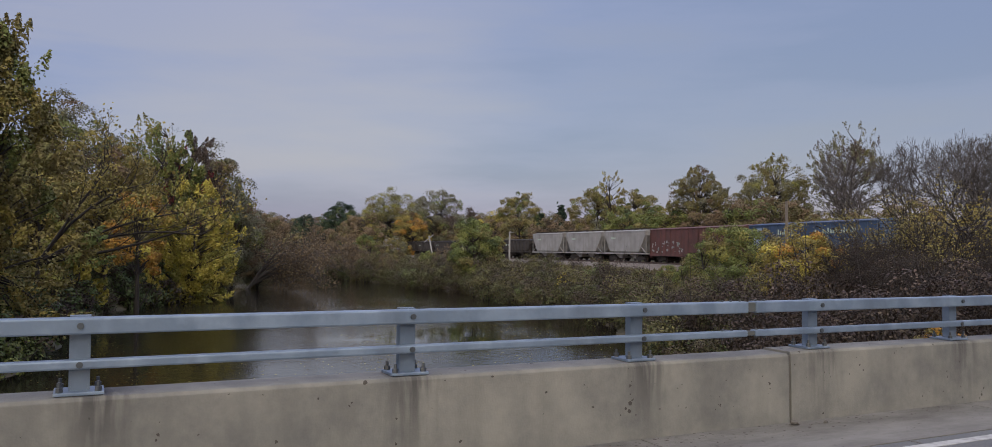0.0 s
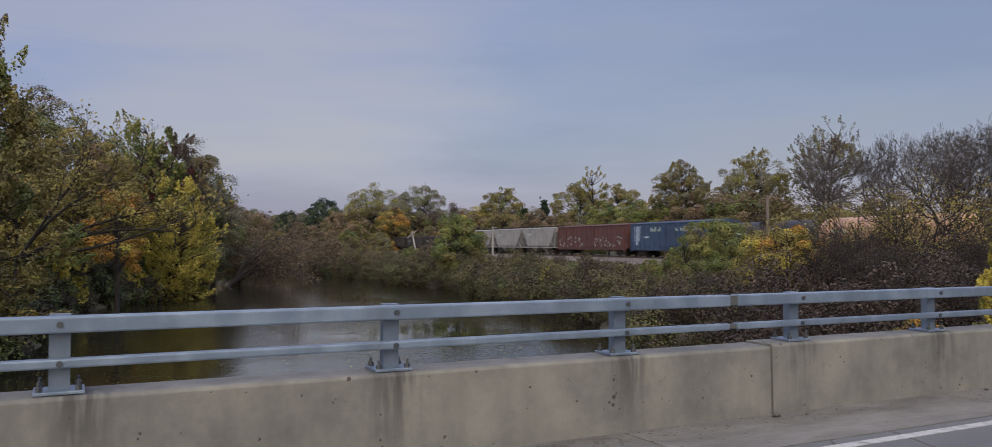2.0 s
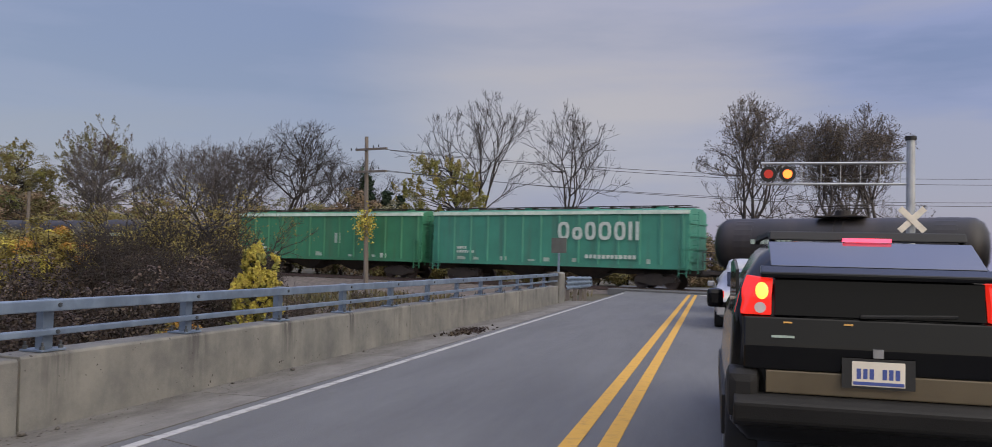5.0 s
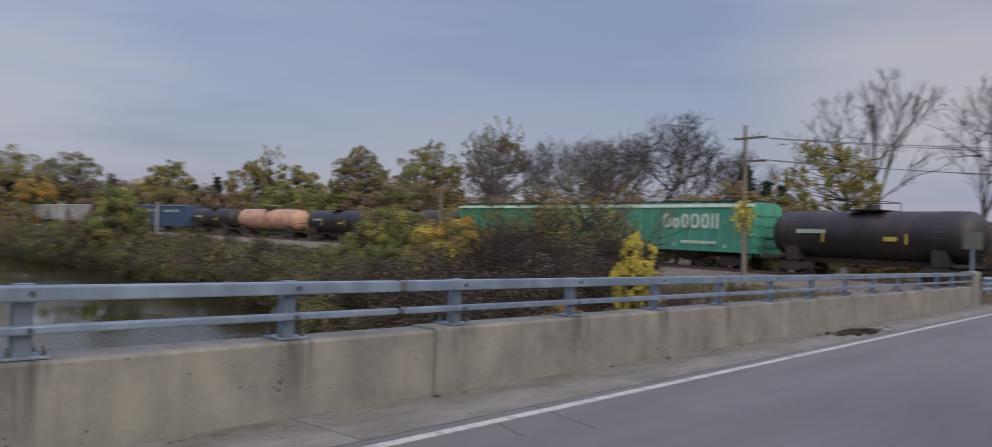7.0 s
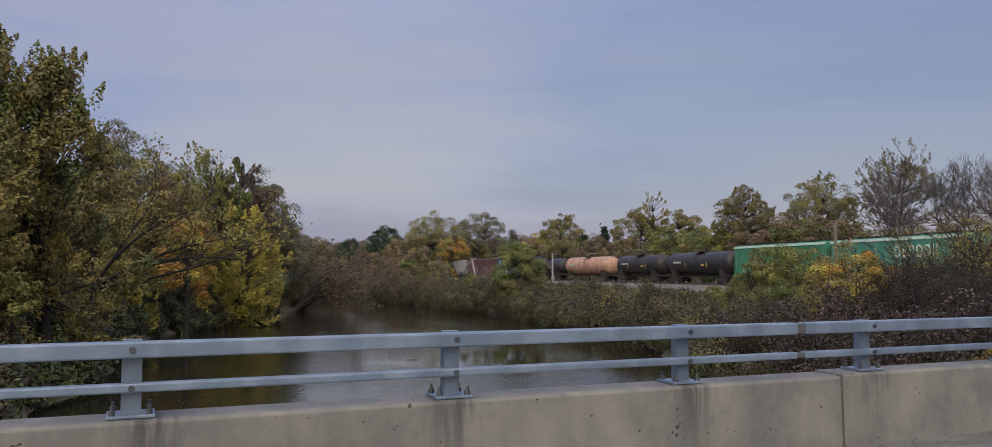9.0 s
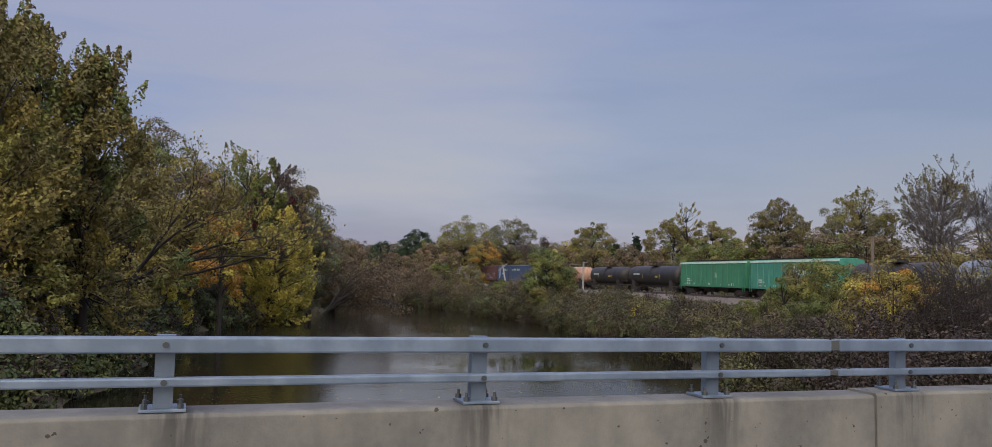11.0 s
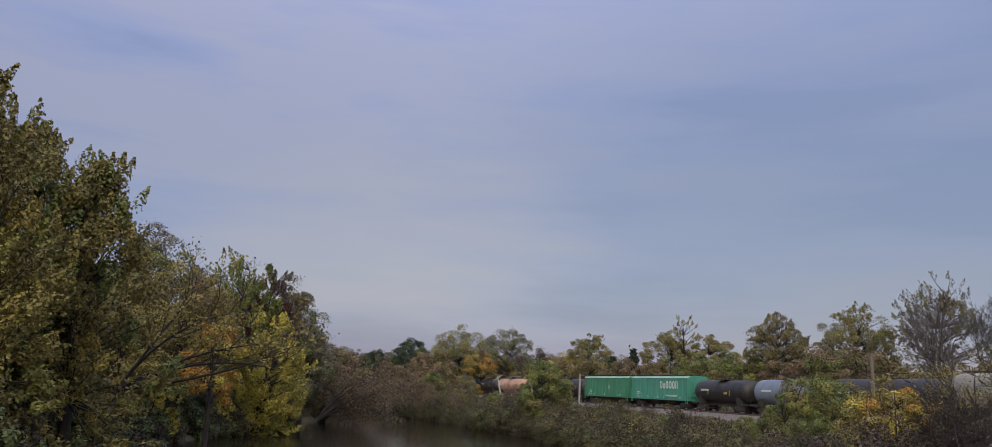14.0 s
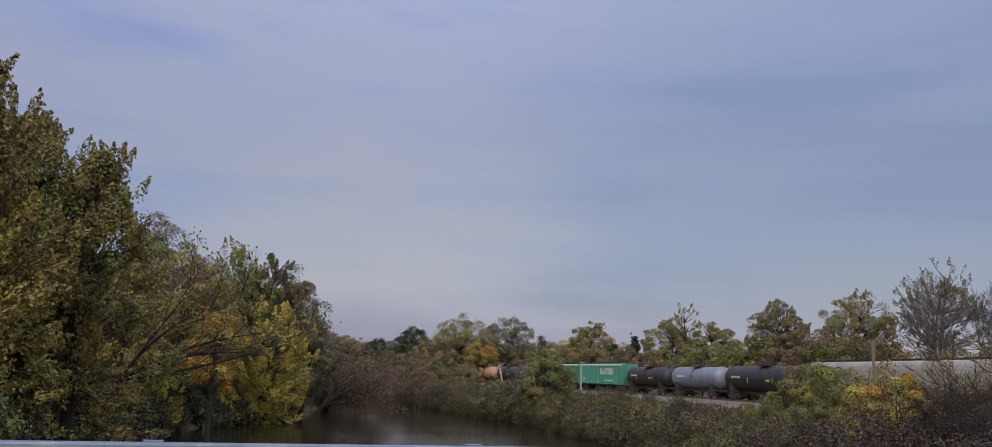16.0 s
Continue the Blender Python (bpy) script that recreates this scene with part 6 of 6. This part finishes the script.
    # the nearest three hundred as plants of their own, those farther off as one undergrowth
    places.sort(key=lambda p: p[0])
    done, rest_v, rest_f, rest_m, count = set(), [], [], [], 0
    names = []
    for k, (_, s, m, sc) in enumerate(places):
        if k < 290 or s.name not in done:
            if s.name in done:
                c = copy_thing(s, m)
            else:
                s.matrix_basis = m
                c = s
                done.add(s.name)
            c.scale = (sc,) * 3
            continue
        for ch in s.children:
            me = ch.data
            v = np.empty(len(me.vertices) * 3, np.float32)
            me.vertices.foreach_get("co", v)
            f = np.empty(len(me.loops), np.int32)
            me.loops.foreach_get("vertex_index", f)
            mm = np.array(m)
            v = v.reshape(-1, 3) * sc @ mm[:3, :3].T + mm[:3, 3]
            if me.materials[0].name not in names:
                names.append(me.materials[0].name)
            rest_v.append(v)
            rest_f.append(f.reshape(-1, 4) + count)
            rest_m.append(np.full(len(f) // 4, names.index(me.materials[0].name), np.int32))
            count += len(v)
    if rest_v:
        me = raw_mesh("undergrowth", np.concatenate(rest_v), np.concatenate(rest_f), bpy.data.materials[names[0]])
        for nm in names[1:]:
            me.materials.append(bpy.data.materials[nm])
        me.polygons.foreach_set("material_index", np.concatenate(rest_m))
        tagged(new("undergrowth", me), "mixed green and brown undergrowth along the far banks", "undergrowth", kind="stuff")
    # grass tufts over the open slopes
    g = np.random.default_rng(5)
    n = 45000
    px, py = g.uniform(-170, -6, n), g.uniform(15, 68, n)
    d = shore_distance(px, py)
    ok = (d > 0.3) & (py < track_y(px) - 6.0)
    px, py = px[ok], py[ok]
    pz = ground_height(px, py)
    c = np.stack([px, py, pz + 0.15], 1)
    a = np.stack([g.normal(size=len(px)) * 0.3, g.normal(size=len(px)) * 0.3, g.uniform(0.7, 1.3, len(px))], 1) * 0.22
    b = np.stack([g.normal(size=len(px)), g.normal(size=len(px)), np.zeros(len(px))], 1)
    b = b / np.linalg.norm(b, axis=1)[:, None] * 0.07
    v = np.stack([c - b - a * 0.6, c + b - a * 0.6, c + b * 0.3 + a, c - b * 0.3 + a], 1).reshape(-1, 3)
    tagged(new("grass", raw_mesh("grass", v, np.arange(len(v)).reshape(-1, 4), M["grass"])), "dry grass tufts on the bank slope", "grass", kind="stuff")
    # floating leaves on the river
    n = 2600
    px, py = g.uniform(-75, -9, n), g.uniform(-3, 26, n)
    ok = shore_distance(px, py) < -0.5
    c = np.stack([px[ok], py[ok], np.full(ok.sum(), WATER_Z + 0.006)], 1)
    a = g.uniform(0, 6.28, len(c))
    u = np.stack([np.cos(a), np.sin(a), np.zeros(len(c))], 1) * 0.045
    w = np.stack([-np.sin(a), np.cos(a), np.zeros(len(c))], 1) * 0.03
    v = np.stack([c - u, c + w, c + u, c - w], 1).reshape(-1, 3)
    tagged(new("floating_leaves", raw_mesh("floating_leaves", v, np.arange(len(v)).reshape(-1, 4), M["yellow"])), "fallen yellow leaves floating on the river", "leaves", kind="stuff")


# ---- line-side poles, signal and wires ----
def build_poles():
    x, y = -22.4, 51.3
    gz = ground_z(x, y)
    p = thing("utility_pole", "weathered timber utility pole with two crossarms and a creeper", "utility pole", pose(x, y, gz, 0, -2.2, -22))
    part("pole", shaped(rod, (0, 0, -0.4), (0, 0, 9.6 - gz), 0.17, 0.12, n=10), M["pole"], p)
    for z, w in ((8.7 - gz, 1.45), (7.2 - gz, 1.5)):
        part("crossarm", shaped(box, -w, w, -0.22, -0.10, z - 0.07, z + 0.07), M["pole"], p, at=pose(0, 0, 0, 0, 3.5, 0))
        for k in (-1.3, -0.8, 0.8, 1.3):
            part("insulator", shaped(rod, (k, -0.16, z + 0.06), (k, -0.16, z + 0.22), 0.04, 0.03, n=6), M["matt_black"], p)
    rng = np.random.default_rng(3)
    c = rng.normal(size=(520, 3)) * np.array([0.33, 0.33, 0.55]) + np.array([0, -0.1, 3.6 - gz])
    v, f = leaves(rng, c, 0.10)
    part("creeper", raw_mesh("creeper", v, f, M["yellow"]), None, p, "yellow-brown creeper clinging to the pole")
    q = thing("utility_pole", "plain grey timber line pole by the railway", "utility pole", pose(-55.9, 57.2, ground_z(-55.9, 57.2)))
    part("pole", shaped(rod, (0, 0, -0.4), (0, 0, 7.4), 0.16, 0.12, n=8), M["pole"], q)
    part("cap", shaped(rod, (0, 0, 7.4), (0, 0, 7.46), 0.14, n=8), M["matt_black"], q)
    q = thing("line_pole", "bleached short pole with a small top bracket", "pole", pose(-119.2, 61.3, ground_z(-119.2, 61.3)))
    part("pole", shaped(rod, (0, 0, -0.3), (0, 0, 5.4), 0.17, 0.14, n=8), M["pale_pole"], q)
    part("bracket", shaped(box, 0.0, 1.3, -0.06, 0.06, 5.15, 5.27), M["pale_pole"], q)
    q = thing("line_pole", "leaning bleached pole with a broken crossarm", "pole", pose(-153, 61.7, ground_z(-153, 61.7), 0, -28, 0))
    part("pole", shaped(rod, (0, 0, -0.3), (0, 0, 5.6), 0.17, 0.14, n=8), M["pale_pole"], q)
    part("crossarm", shaped(box, -1.6, 1.6, -0.2, -0.08, 4.9, 5.1), M["pale_pole"], q, at=pose(0, 0, 0, 0, 0, 15))
    q = thing("line_pole", "leaning bleached pole beside the railway", "pole", pose(-136, 61.0, ground_z(-136, 61.0), 0, -22, 0))
    part("pole", shaped(rod, (0, 0, -0.3), (0, 0, 5.0), 0.13, 0.10, n=8), M["pale_pole"], q)
    # sign post by the parapet end
    s = thing("road_sign", "back of a small square road sign on a post", "road sign", pose(-5.9, 32.2, -0.25))
    part("post", shaped(box, -0.04, 0.04, -0.03, 0.03, 0, 2.7), M["galv"], s)
    part("panel", shaped(box, -0.3, 0.3, -0.045, -0.032, 2.1, 2.7), M["galv_dark"], s, "plain grey back of the sign", bevel=0.01)
    # wires strung past the crossing
    for k, (za, zb, dy) in enumerate(((8.75, 10.2, 0.0), (8.7, 9.6, 0.5), (7.3, 8.4, 0.2), (7.25, 7.9, -0.5))):
        w = thing("overhead_wire", "thin dark overhead wire between poles", "wire", group="overhead wires")
        bm = bmesh.new()
        a, b = Vector((-22.4 + 0.6 * (k % 2) + 0.6, 51.3 + dy, za)), Vector((46, 74 + dy, zb))
        rings = []
        for i in range(25):
            t = i / 24
            pnt = a.lerp(b, t)
            pnt.z -= 1.6 * (1 - (2 * t - 1) ** 2)
            rings.append([(pnt.x - 0.006, pnt.y + 0.015, pnt.z - 0.016), (pnt.x + 0.006, pnt.y - 0.015, pnt.z - 0.016), (pnt.x, pnt.y, pnt.z + 0.018)])
        loft(bm, rings)
        part("strand", bm, M["wire"], w)
    far = thing("utility_pole", "far timber utility pole beside the road", "utility pole", pose(46, 74, ground_z(46, 74)))
    part("pole", shaped(rod, (0, 0, -0.4), (0, 0, 10.8), 0.17, 0.12, n=8), M["pole"], far)


def build_signal():
    g = thing("crossing_signal", "railway crossing cantilever with two red flashing lamps", "crossing signal", pose(0, 33.8, -0.2))
    part("mast", shaped(rod, (7.1, 0, 0), (7.1, 0, 6.6), 0.17, 0.15, n=12), M["signal_steel"], g)
    part("base", shaped(box, 6.7, 7.5, -0.4, 0.4, -0.1, 0.35), M["concrete"], g)
    for z, x0 in ((5.75, 1.75), (4.95, 1.75)):
        part("arm", shaped(rod, (x0, 0, z), (7.1, 0, z), 0.05, n=8), M["signal_steel"], g)
    for k in range(8):
        x = 1.85 + 0.7 * k
        part("strut", shaped(rod, (x, 0, 5.0), (x, 0, 5.7), 0.015, n=5), M["signal_steel"], g)
    for x in (2.02, 2.72):
        lamp = part("signal_head", shaped(rod, (x, -0.16, 5.32), (x, -0.13, 5.32), 0.30, n=20), M["matt_black"], g, "round black backing plate")
        part("hood", shaped(rod, (x, -0.13, 5.32), (x, 0.15, 5.32), 0.16, n=12), M["matt_black"], lamp)
        part("lens", shaped(rod, (x, -0.185, 5.32), (x, -0.162, 5.32), 0.17, n=16), M["signal" if x > 2.4 else "signal_dim"], lamp, "bright orange-red lens" if x > 2.4 else "fading red lens")
    for a in (-45, 45):
        part("crossbuck", shaped(box, -0.6, 0.6, -0.02, 0.02, -0.11, 0.11), M["plate"], g, at=pose(7.1, -0.25 - 0.03 * (a > 0), 3.6, 0, a, 0))
    part("bell", shaped(rod, (7.1, 0, 6.6), (7.1, 0, 6.75), 0.2, n=12), M["matt_black"], g)


# ---- vehicles: local y ahead, x to the right, z from the road ----
def wheel_part(car, x, y, r=0.36, w=0.22):
    o = math.copysign(w / 2, x)
    tyre = part("wheel", shaped(rod, (x - o, y, r), (x + o, y, r), r, n=24), M["tyre"], car, bevel=0.02)
    part("rim", shaped(rod, (x + o, y, r), (x + o * 1.08, y, r), r * 0.64, n=16), M["rim"], tyre)


def section(hw, z0, z1, waist, top_in, n=0):
    """A rounded car cross-section: half width, floor, roof, waist height and tumblehome."""
    r = 0.07
    right = [(hw * 0.86, z0), (hw - 0.015, z0 + 0.12), (hw, (z0 + waist) / 2), (hw - 0.02, waist), (hw - top_in * 0.55, (waist + z1) / 2 + 0.05), (hw - top_in, z1 - r), (hw - top_in - r * 1.3, z1 - 0.012), (hw * 0.35, z1 + 0.012)]
    return right + [(-u, v) for u, v in right[::-1]]


def build_suv():
    suv = thing("suv", "black five-door crossover with lit brake lights, waiting in the lane", "car", pose(0.99, 5.66, 0.0))
    bm = bmesh.new()
    stations = ((0.05, 0.83, 0.50, 1.18, 1.12, 0.03), (0.09, 0.87, 0.42, 1.36, 1.16, 0.07), (0.16, 0.885, 0.38, 1.49, 1.18, 0.13), (0.42, 0.89, 0.36, 1.66, 1.18, 0.20), (0.75, 0.90, 0.34, 1.70, 1.16, 0.24),
                (1.6, 0.905, 0.32, 1.73, 1.10, 0.25), (2.5, 0.905, 0.32, 1.70, 1.05, 0.25), (2.95, 0.905, 0.32, 1.54, 1.02, 0.22), (3.5, 0.90, 0.32, 1.16, 1.0, 0.06), (4.2, 0.88, 0.36, 1.04, 0.92, 0.04), (4.55, 0.80, 0.42, 0.88, 0.76, 0.03))
    loft(bm, [[(u, y, v) for u, v in section(hw, z0, z1, wst, ti)] for y, hw, z0, z1, wst, ti in stations])
    part("body", bm, M["car_black"], suv, smooth=True)
    # rear screens: sloping upper glass, spoiler bar, upright lower glass
    part("rear_glass", shaped(prism, [(0.07, 1.515), (0.40, 1.675), (0.385, 1.70), (0.05, 1.535)], -0.63, 0.63, "x"), M["sky_glass"], suv, "sloping rear screen reflecting the sky", bevel=0.004)
    part("spoiler", shaped(prism, [(-0.05, 1.455), (-0.055, 1.49), (0.06, 1.535), (0.10, 1.47)], -0.70, 0.70, "x"), M["car_black"], suv, bevel=0.012)
    part("lower_glass", shaped(prism, [(0.012, 1.215), (0.035, 1.45), (0.085, 1.45), (0.08, 1.215)], -0.61, 0.61, "x"), M["glass"], suv, "upright lower rear window", bevel=0.004)
    part("tailgate", shaped(prism, [(0.0, 0.87), (-0.025, 1.02), (0.005, 1.205), (0.12, 1.205), (0.12, 0.87)], -0.80, 0.80, "x"), M["car_black"], suv, bevel=0.012)
    # the warm reflection low on the tailgate is put into this panel's colour
    part("lower_panel", shaped(prism, [(0.01, 0.72), (-0.005, 0.866), (0.12, 0.866), (0.12, 0.72)], -0.66, 0.66, "x"), M["lower_reflection"], suv, "lower tailgate with a warm reflection painted as bronze", bevel=0.008)
    part("bumper", shaped(prism, [(0.02, 0.50), (-0.07, 0.54), (-0.09, 0.66), (-0.03, 0.715), (0.15, 0.715), (0.2, 0.50)], -0.86, 0.86, "x"), M["cladding"], suv, "grey plastic rear bumper", bevel=0.02)
    for sx in (-1, 1):
        part("bumper_corner", shaped(prism, [(-0.03, 0.55), (-0.04, 0.84), (0.06, 0.89), (0.40, 0.84), (0.62, 0.55)], sx * 0.80 - 0.10, sx * 0.80 + 0.10, "x"), M["cladding"], suv, bevel=0.055)
        bm = bmesh.new()
        loft(bm, [[(sx * x, y, z) for x, y, z in ring] for ring in (((0.63, -0.002, 1.215), (0.80, 0.02, 1.215), (0.86, 0.14, 1.215), (0.63, 0.14, 1.215)), ((0.63, -0.005, 1.33), (0.76, 0.015, 1.33), (0.83, 0.16, 1.34), (0.63, 0.16, 1.33)), ((0.62, 0.02, 1.45), (0.70, 0.03, 1.455), (0.78, 0.18, 1.47), (0.62, 0.18, 1.45)))])
        lamp = part("tail_light", bm, M["tail"], suv, "lit red tail light", bevel=0.008)
        part("bulb", shaped(loft, [[(sx * 0.69 + 0.04 * k * math.cos(a), y, 1.37 + 0.055 * k * math.sin(a)) for a in np.arange(16) * math.pi / 8] for k, y in ((1.0, 0.04), (1.0, -0.006), (0.6, -0.014))]), M["tail_hot"], lamp, "bright brake bulb")
        part("reverse_lens", shaped(rod, (sx * 0.70, -0.010, 1.262), (sx * 0.70, 0.02, 1.262), 0.036, n=12), M["tail_clear"], lamp, "clear reversing lens")
        part("roof_rail", shaped(prism, [(0.45, 1.70), (0.6, 1.775), (2.3, 1.79), (2.5, 1.73), (2.3, 1.755), (0.65, 1.745)], sx * 0.60 - 0.02, sx * 0.60 + 0.02, "x"), M["matt_black"], suv)
        part("mirror", shaped(box, sx * 0.98 - 0.07, sx * 0.98 + 0.08, 2.45, 2.60, 1.13, 1.31), M["car_black"], suv, bevel=0.045)
        part("mirror_arm", shaped(box, sx * 0.93 - 0.06, sx * 0.93 + 0.06, 2.5, 2.56, 1.13, 1.18), M["car_black"], suv)
        part("side_window", shaped(prism, [(0.60, 1.2), (0.68, 1.5), (1.45, 1.58), (1.45, 1.18)], sx * 0.825 - 0.01, sx * 0.825 + 0.012, "x"), M["glass"], suv)
        part("side_window", shaped(prism, [(1.52, 1.16), (1.52, 1.58), (2.45, 1.56), (2.85, 1.1)], sx * 0.825 - 0.01, sx * 0.825 + 0.012, "x"), M["glass"], suv)
        part("side_cladding", shaped(box, sx * 0.905 - 0.02, sx * 0.905 + 0.02, 0.6, 4.0, 0.32, 0.60), M["cladding"], suv, bevel=0.01)
        for y in (0.85, 3.60):
            wheel_part(suv, sx * 0.79, y, 0.35)
    # two warm glints on the tailgate trim, painted as amber strips
    for x in (-0.53, -0.17):
        part("plate_lamp", shaped(box, x - 0.026, x + 0.026, -0.016, 0.01, 1.168, 1.178), M["amber"], suv, "small amber strip painted as a warm glint")
    part("roof_bar", shaped(prism, [(0.42, 1.715), (0.46, 1.775), (0.58, 1.775), (0.54, 1.715)], -0.62, 0.62, "x"), M["matt_black"], suv, "black roof crossbar", bevel=0.012)
    part("brake_light", shaped(prism, [(0.375, 1.705), (0.38, 1.73), (0.43, 1.73), (0.43, 1.705)], -0.15, 0.15, "x"), M["brake"], suv, "lit high brake light strip")
    pl = part("number_plate", shaped(box, -0.152, 0.152, -0.034, -0.020, 0.80, 0.952), M["plate"], suv, "white number plate with a blue foot", bevel=0.003)
    part("plate_band", shaped(box, -0.145, 0.145, -0.037, -0.0345, 0.808, 0.828), M["plate_ink"], pl)
    bm = bmesh.new()
    for k in range(7):
        if k != 3:
            box(bm, -0.125 + 0.037 * k, -0.10 + 0.037 * k, -0.037, -0.0345, 0.845, 0.908)
    part("plate_bars", bm, M["plate_ink"], pl)
    part("plate_recess", shaped(box, -0.21, 0.21, -0.030, -0.0265, 0.785, 0.97), M["matt_black"], suv)
    part("wiper", shaped(rod, (-0.1, -0.005, 1.225), (0.45, 0.0, 1.245), 0.012, n=6), M["matt_black"], suv)
    part("latch", shaped(box, -0.03, 0.03, -0.035, -0.01, 0.975, 1.03), M["rim"], suv, "bright tailgate latch")
    part("badge", shaped(box, -0.63, -0.49, -0.028, -0.018, 1.075, 1.09), M["letter_dim"], suv)
    return suv


def build_car(name, label, x, y, mat, high):
    car = thing(name, label, "car", pose(x, y, 0.0))
    k = 1.0 if high else 0.82
    bm = bmesh.new()
    st = ((0.0, 0.80, 0.36, 0.86, 0.80, 0.03), (0.12, 0.88, 0.3, 0.98, 0.90, 0.05), (0.35, 0.90, 0.28, (1.52 if high else 1.02) * 1.0, 0.95, 0.14), (0.9, 0.91, 0.26, 1.74 * k if high else 1.22, 0.96, 0.2),
          (1.5, 0.91, 0.26, 1.76 * k, 0.96, 0.22), (2.5, 0.91, 0.26, 1.75 * k, 0.95, 0.22), (3.2, 0.91, 0.26, 1.12, 0.93, 0.08), (4.1, 0.88, 0.3, 0.96, 0.88, 0.05), (4.5, 0.78, 0.36, 0.78, 0.7, 0.03))
    loft(bm, [[(u, yy, v) for u, v in section(hw, z0, z1, w, ti)] for yy, hw, z0, z1, w, ti in st])
    part("body", bm, mat, car, smooth=True)
    if high:
        part("rear_glass", shaped(prism, [(0.19, 1.05), (0.36, 1.50), (0.42, 1.50), (0.25, 1.05)], -0.66, 0.66, "x"), M["glass"], car, "dark rear window", bevel=0.01)
    else:
        part("rear_glass", shaped(prism, [(0.36, 1.04), (0.98, 1.37), (1.02, 1.33), (0.42, 1.0)], -0.62, 0.62, "x"), M["glass"], car, "dark rear window")
    part("bumper", shaped(box, -0.86, 0.86, -0.06, 0.1, 0.34, 0.58), mat, car, bevel=0.03)
    for sx in (-1, 1):
        part("tail_light", shaped(box, sx * 0.78 - 0.08, sx * 0.78 + 0.08, -0.01, 0.16, 0.76, 1.0 if high else 0.92), M["tail"], car, "lit red tail light", bevel=0.01)
        part("side_window", shaped(prism, [(1.0, 1.0), (1.1, 1.5 * k), (2.4, 1.5 * k), (2.9, 1.0)], sx * 0.86 - 0.01, sx * 0.86 + 0.015, "x"), M["glass"], car)
        part("mirror", shaped(box, sx * 1.0 - 0.1, sx * 1.0 + 0.08, 2.75, 2.9, 0.95, 1.1), mat, car, bevel=0.03)
        for yy in (0.9, 3.6):
            wheel_part(car, sx * 0.8, yy, 0.33)
    return car


def build_shoulder_clutter():
    rng = np.random.default_rng(12)
    litter = thing("leaf_litter", "heap of brown wind-blown leaves on the shoulder", "leaves", pose(-4.95, 16.6, 0.006))
    c = rng.normal(size=(380, 3)) * np.array([0.13, 0.5, 0.008])
    c[:, 2] = np.abs(c[:, 2]) + 0.01
    v, f = leaves(rng, c, 0.045, upness=3)
    part("leaf_pile", raw_mesh("leaf_pile", v, f, M["bramble"]), None, litter)
    n = 1500
    c = np.stack([-5.44 + np.abs(rng.normal(size=n)) * 0.2, rng.uniform(-6, 30, n), np.full(n, 0.014)], 1)
    v, f = leaves(rng, c, 0.016, upness=4)
    v[:, 2] = np.maximum(v[:, 2] * 0.3, 0.009)
    tagged(new("grit", raw_mesh("grit", v, f, M["bramble"])), "scattered dead leaves and grit along the gutter", "debris", kind="stuff")
    for k, (y, s) in enumerate(((5.58, 0.05), (5.9, 0.03), (8.6, 0.035), (9.9, 0.05), (12.3, 0.03))):
        st = thing("stone", "loose dark stone in the gutter", "stone", pose(-5.36 + 0.05 * (k % 2), y, 0.006), group="loose stones")
        bm = bmesh.new()
        bmesh.ops.create_icosphere(bm, subdivisions=1, radius=s)
        for vv in bm.verts:
            vv.co *= 0.8 + 0.4 * noise.noise(vv.co * 40 + Vector((k, 0, 0)))
            vv.co.z = max(vv.co.z * 0.6 + s * 0.4, 0)
        part("chip", bm, M["concrete_dark"], st)


build_ground()
build_road()
build_parapet()
build_track()
build_poles()
build_signal()
build_suv()
build_car("sedan", "silver sedan waiting in the queue", 0.95, 20.6, M["car_silver"], False)
build_car("suv", "white sport utility vehicle waiting at the crossing", 1.2, 27.2, M["car_white"], True)
oncoming = build_car("pickup", "dark vehicle with lit headlamps beyond the crossing", -3.4, 72.0, M["car_silver"], True)
oncoming.matrix_basis = pose(-3.4, 72.0, 0.0, 0, 0, 180)
for lamp_x in (-0.62, 0.62):
    part("headlamp", shaped(rod, (lamp_x, 4.44, 0.80), (lamp_x, 4.60, 0.80), 0.10, n=12), M["head"], oncoming, "lit headlamp")
build_shoulder_clutter()
build_plants()
build_train()
motions()
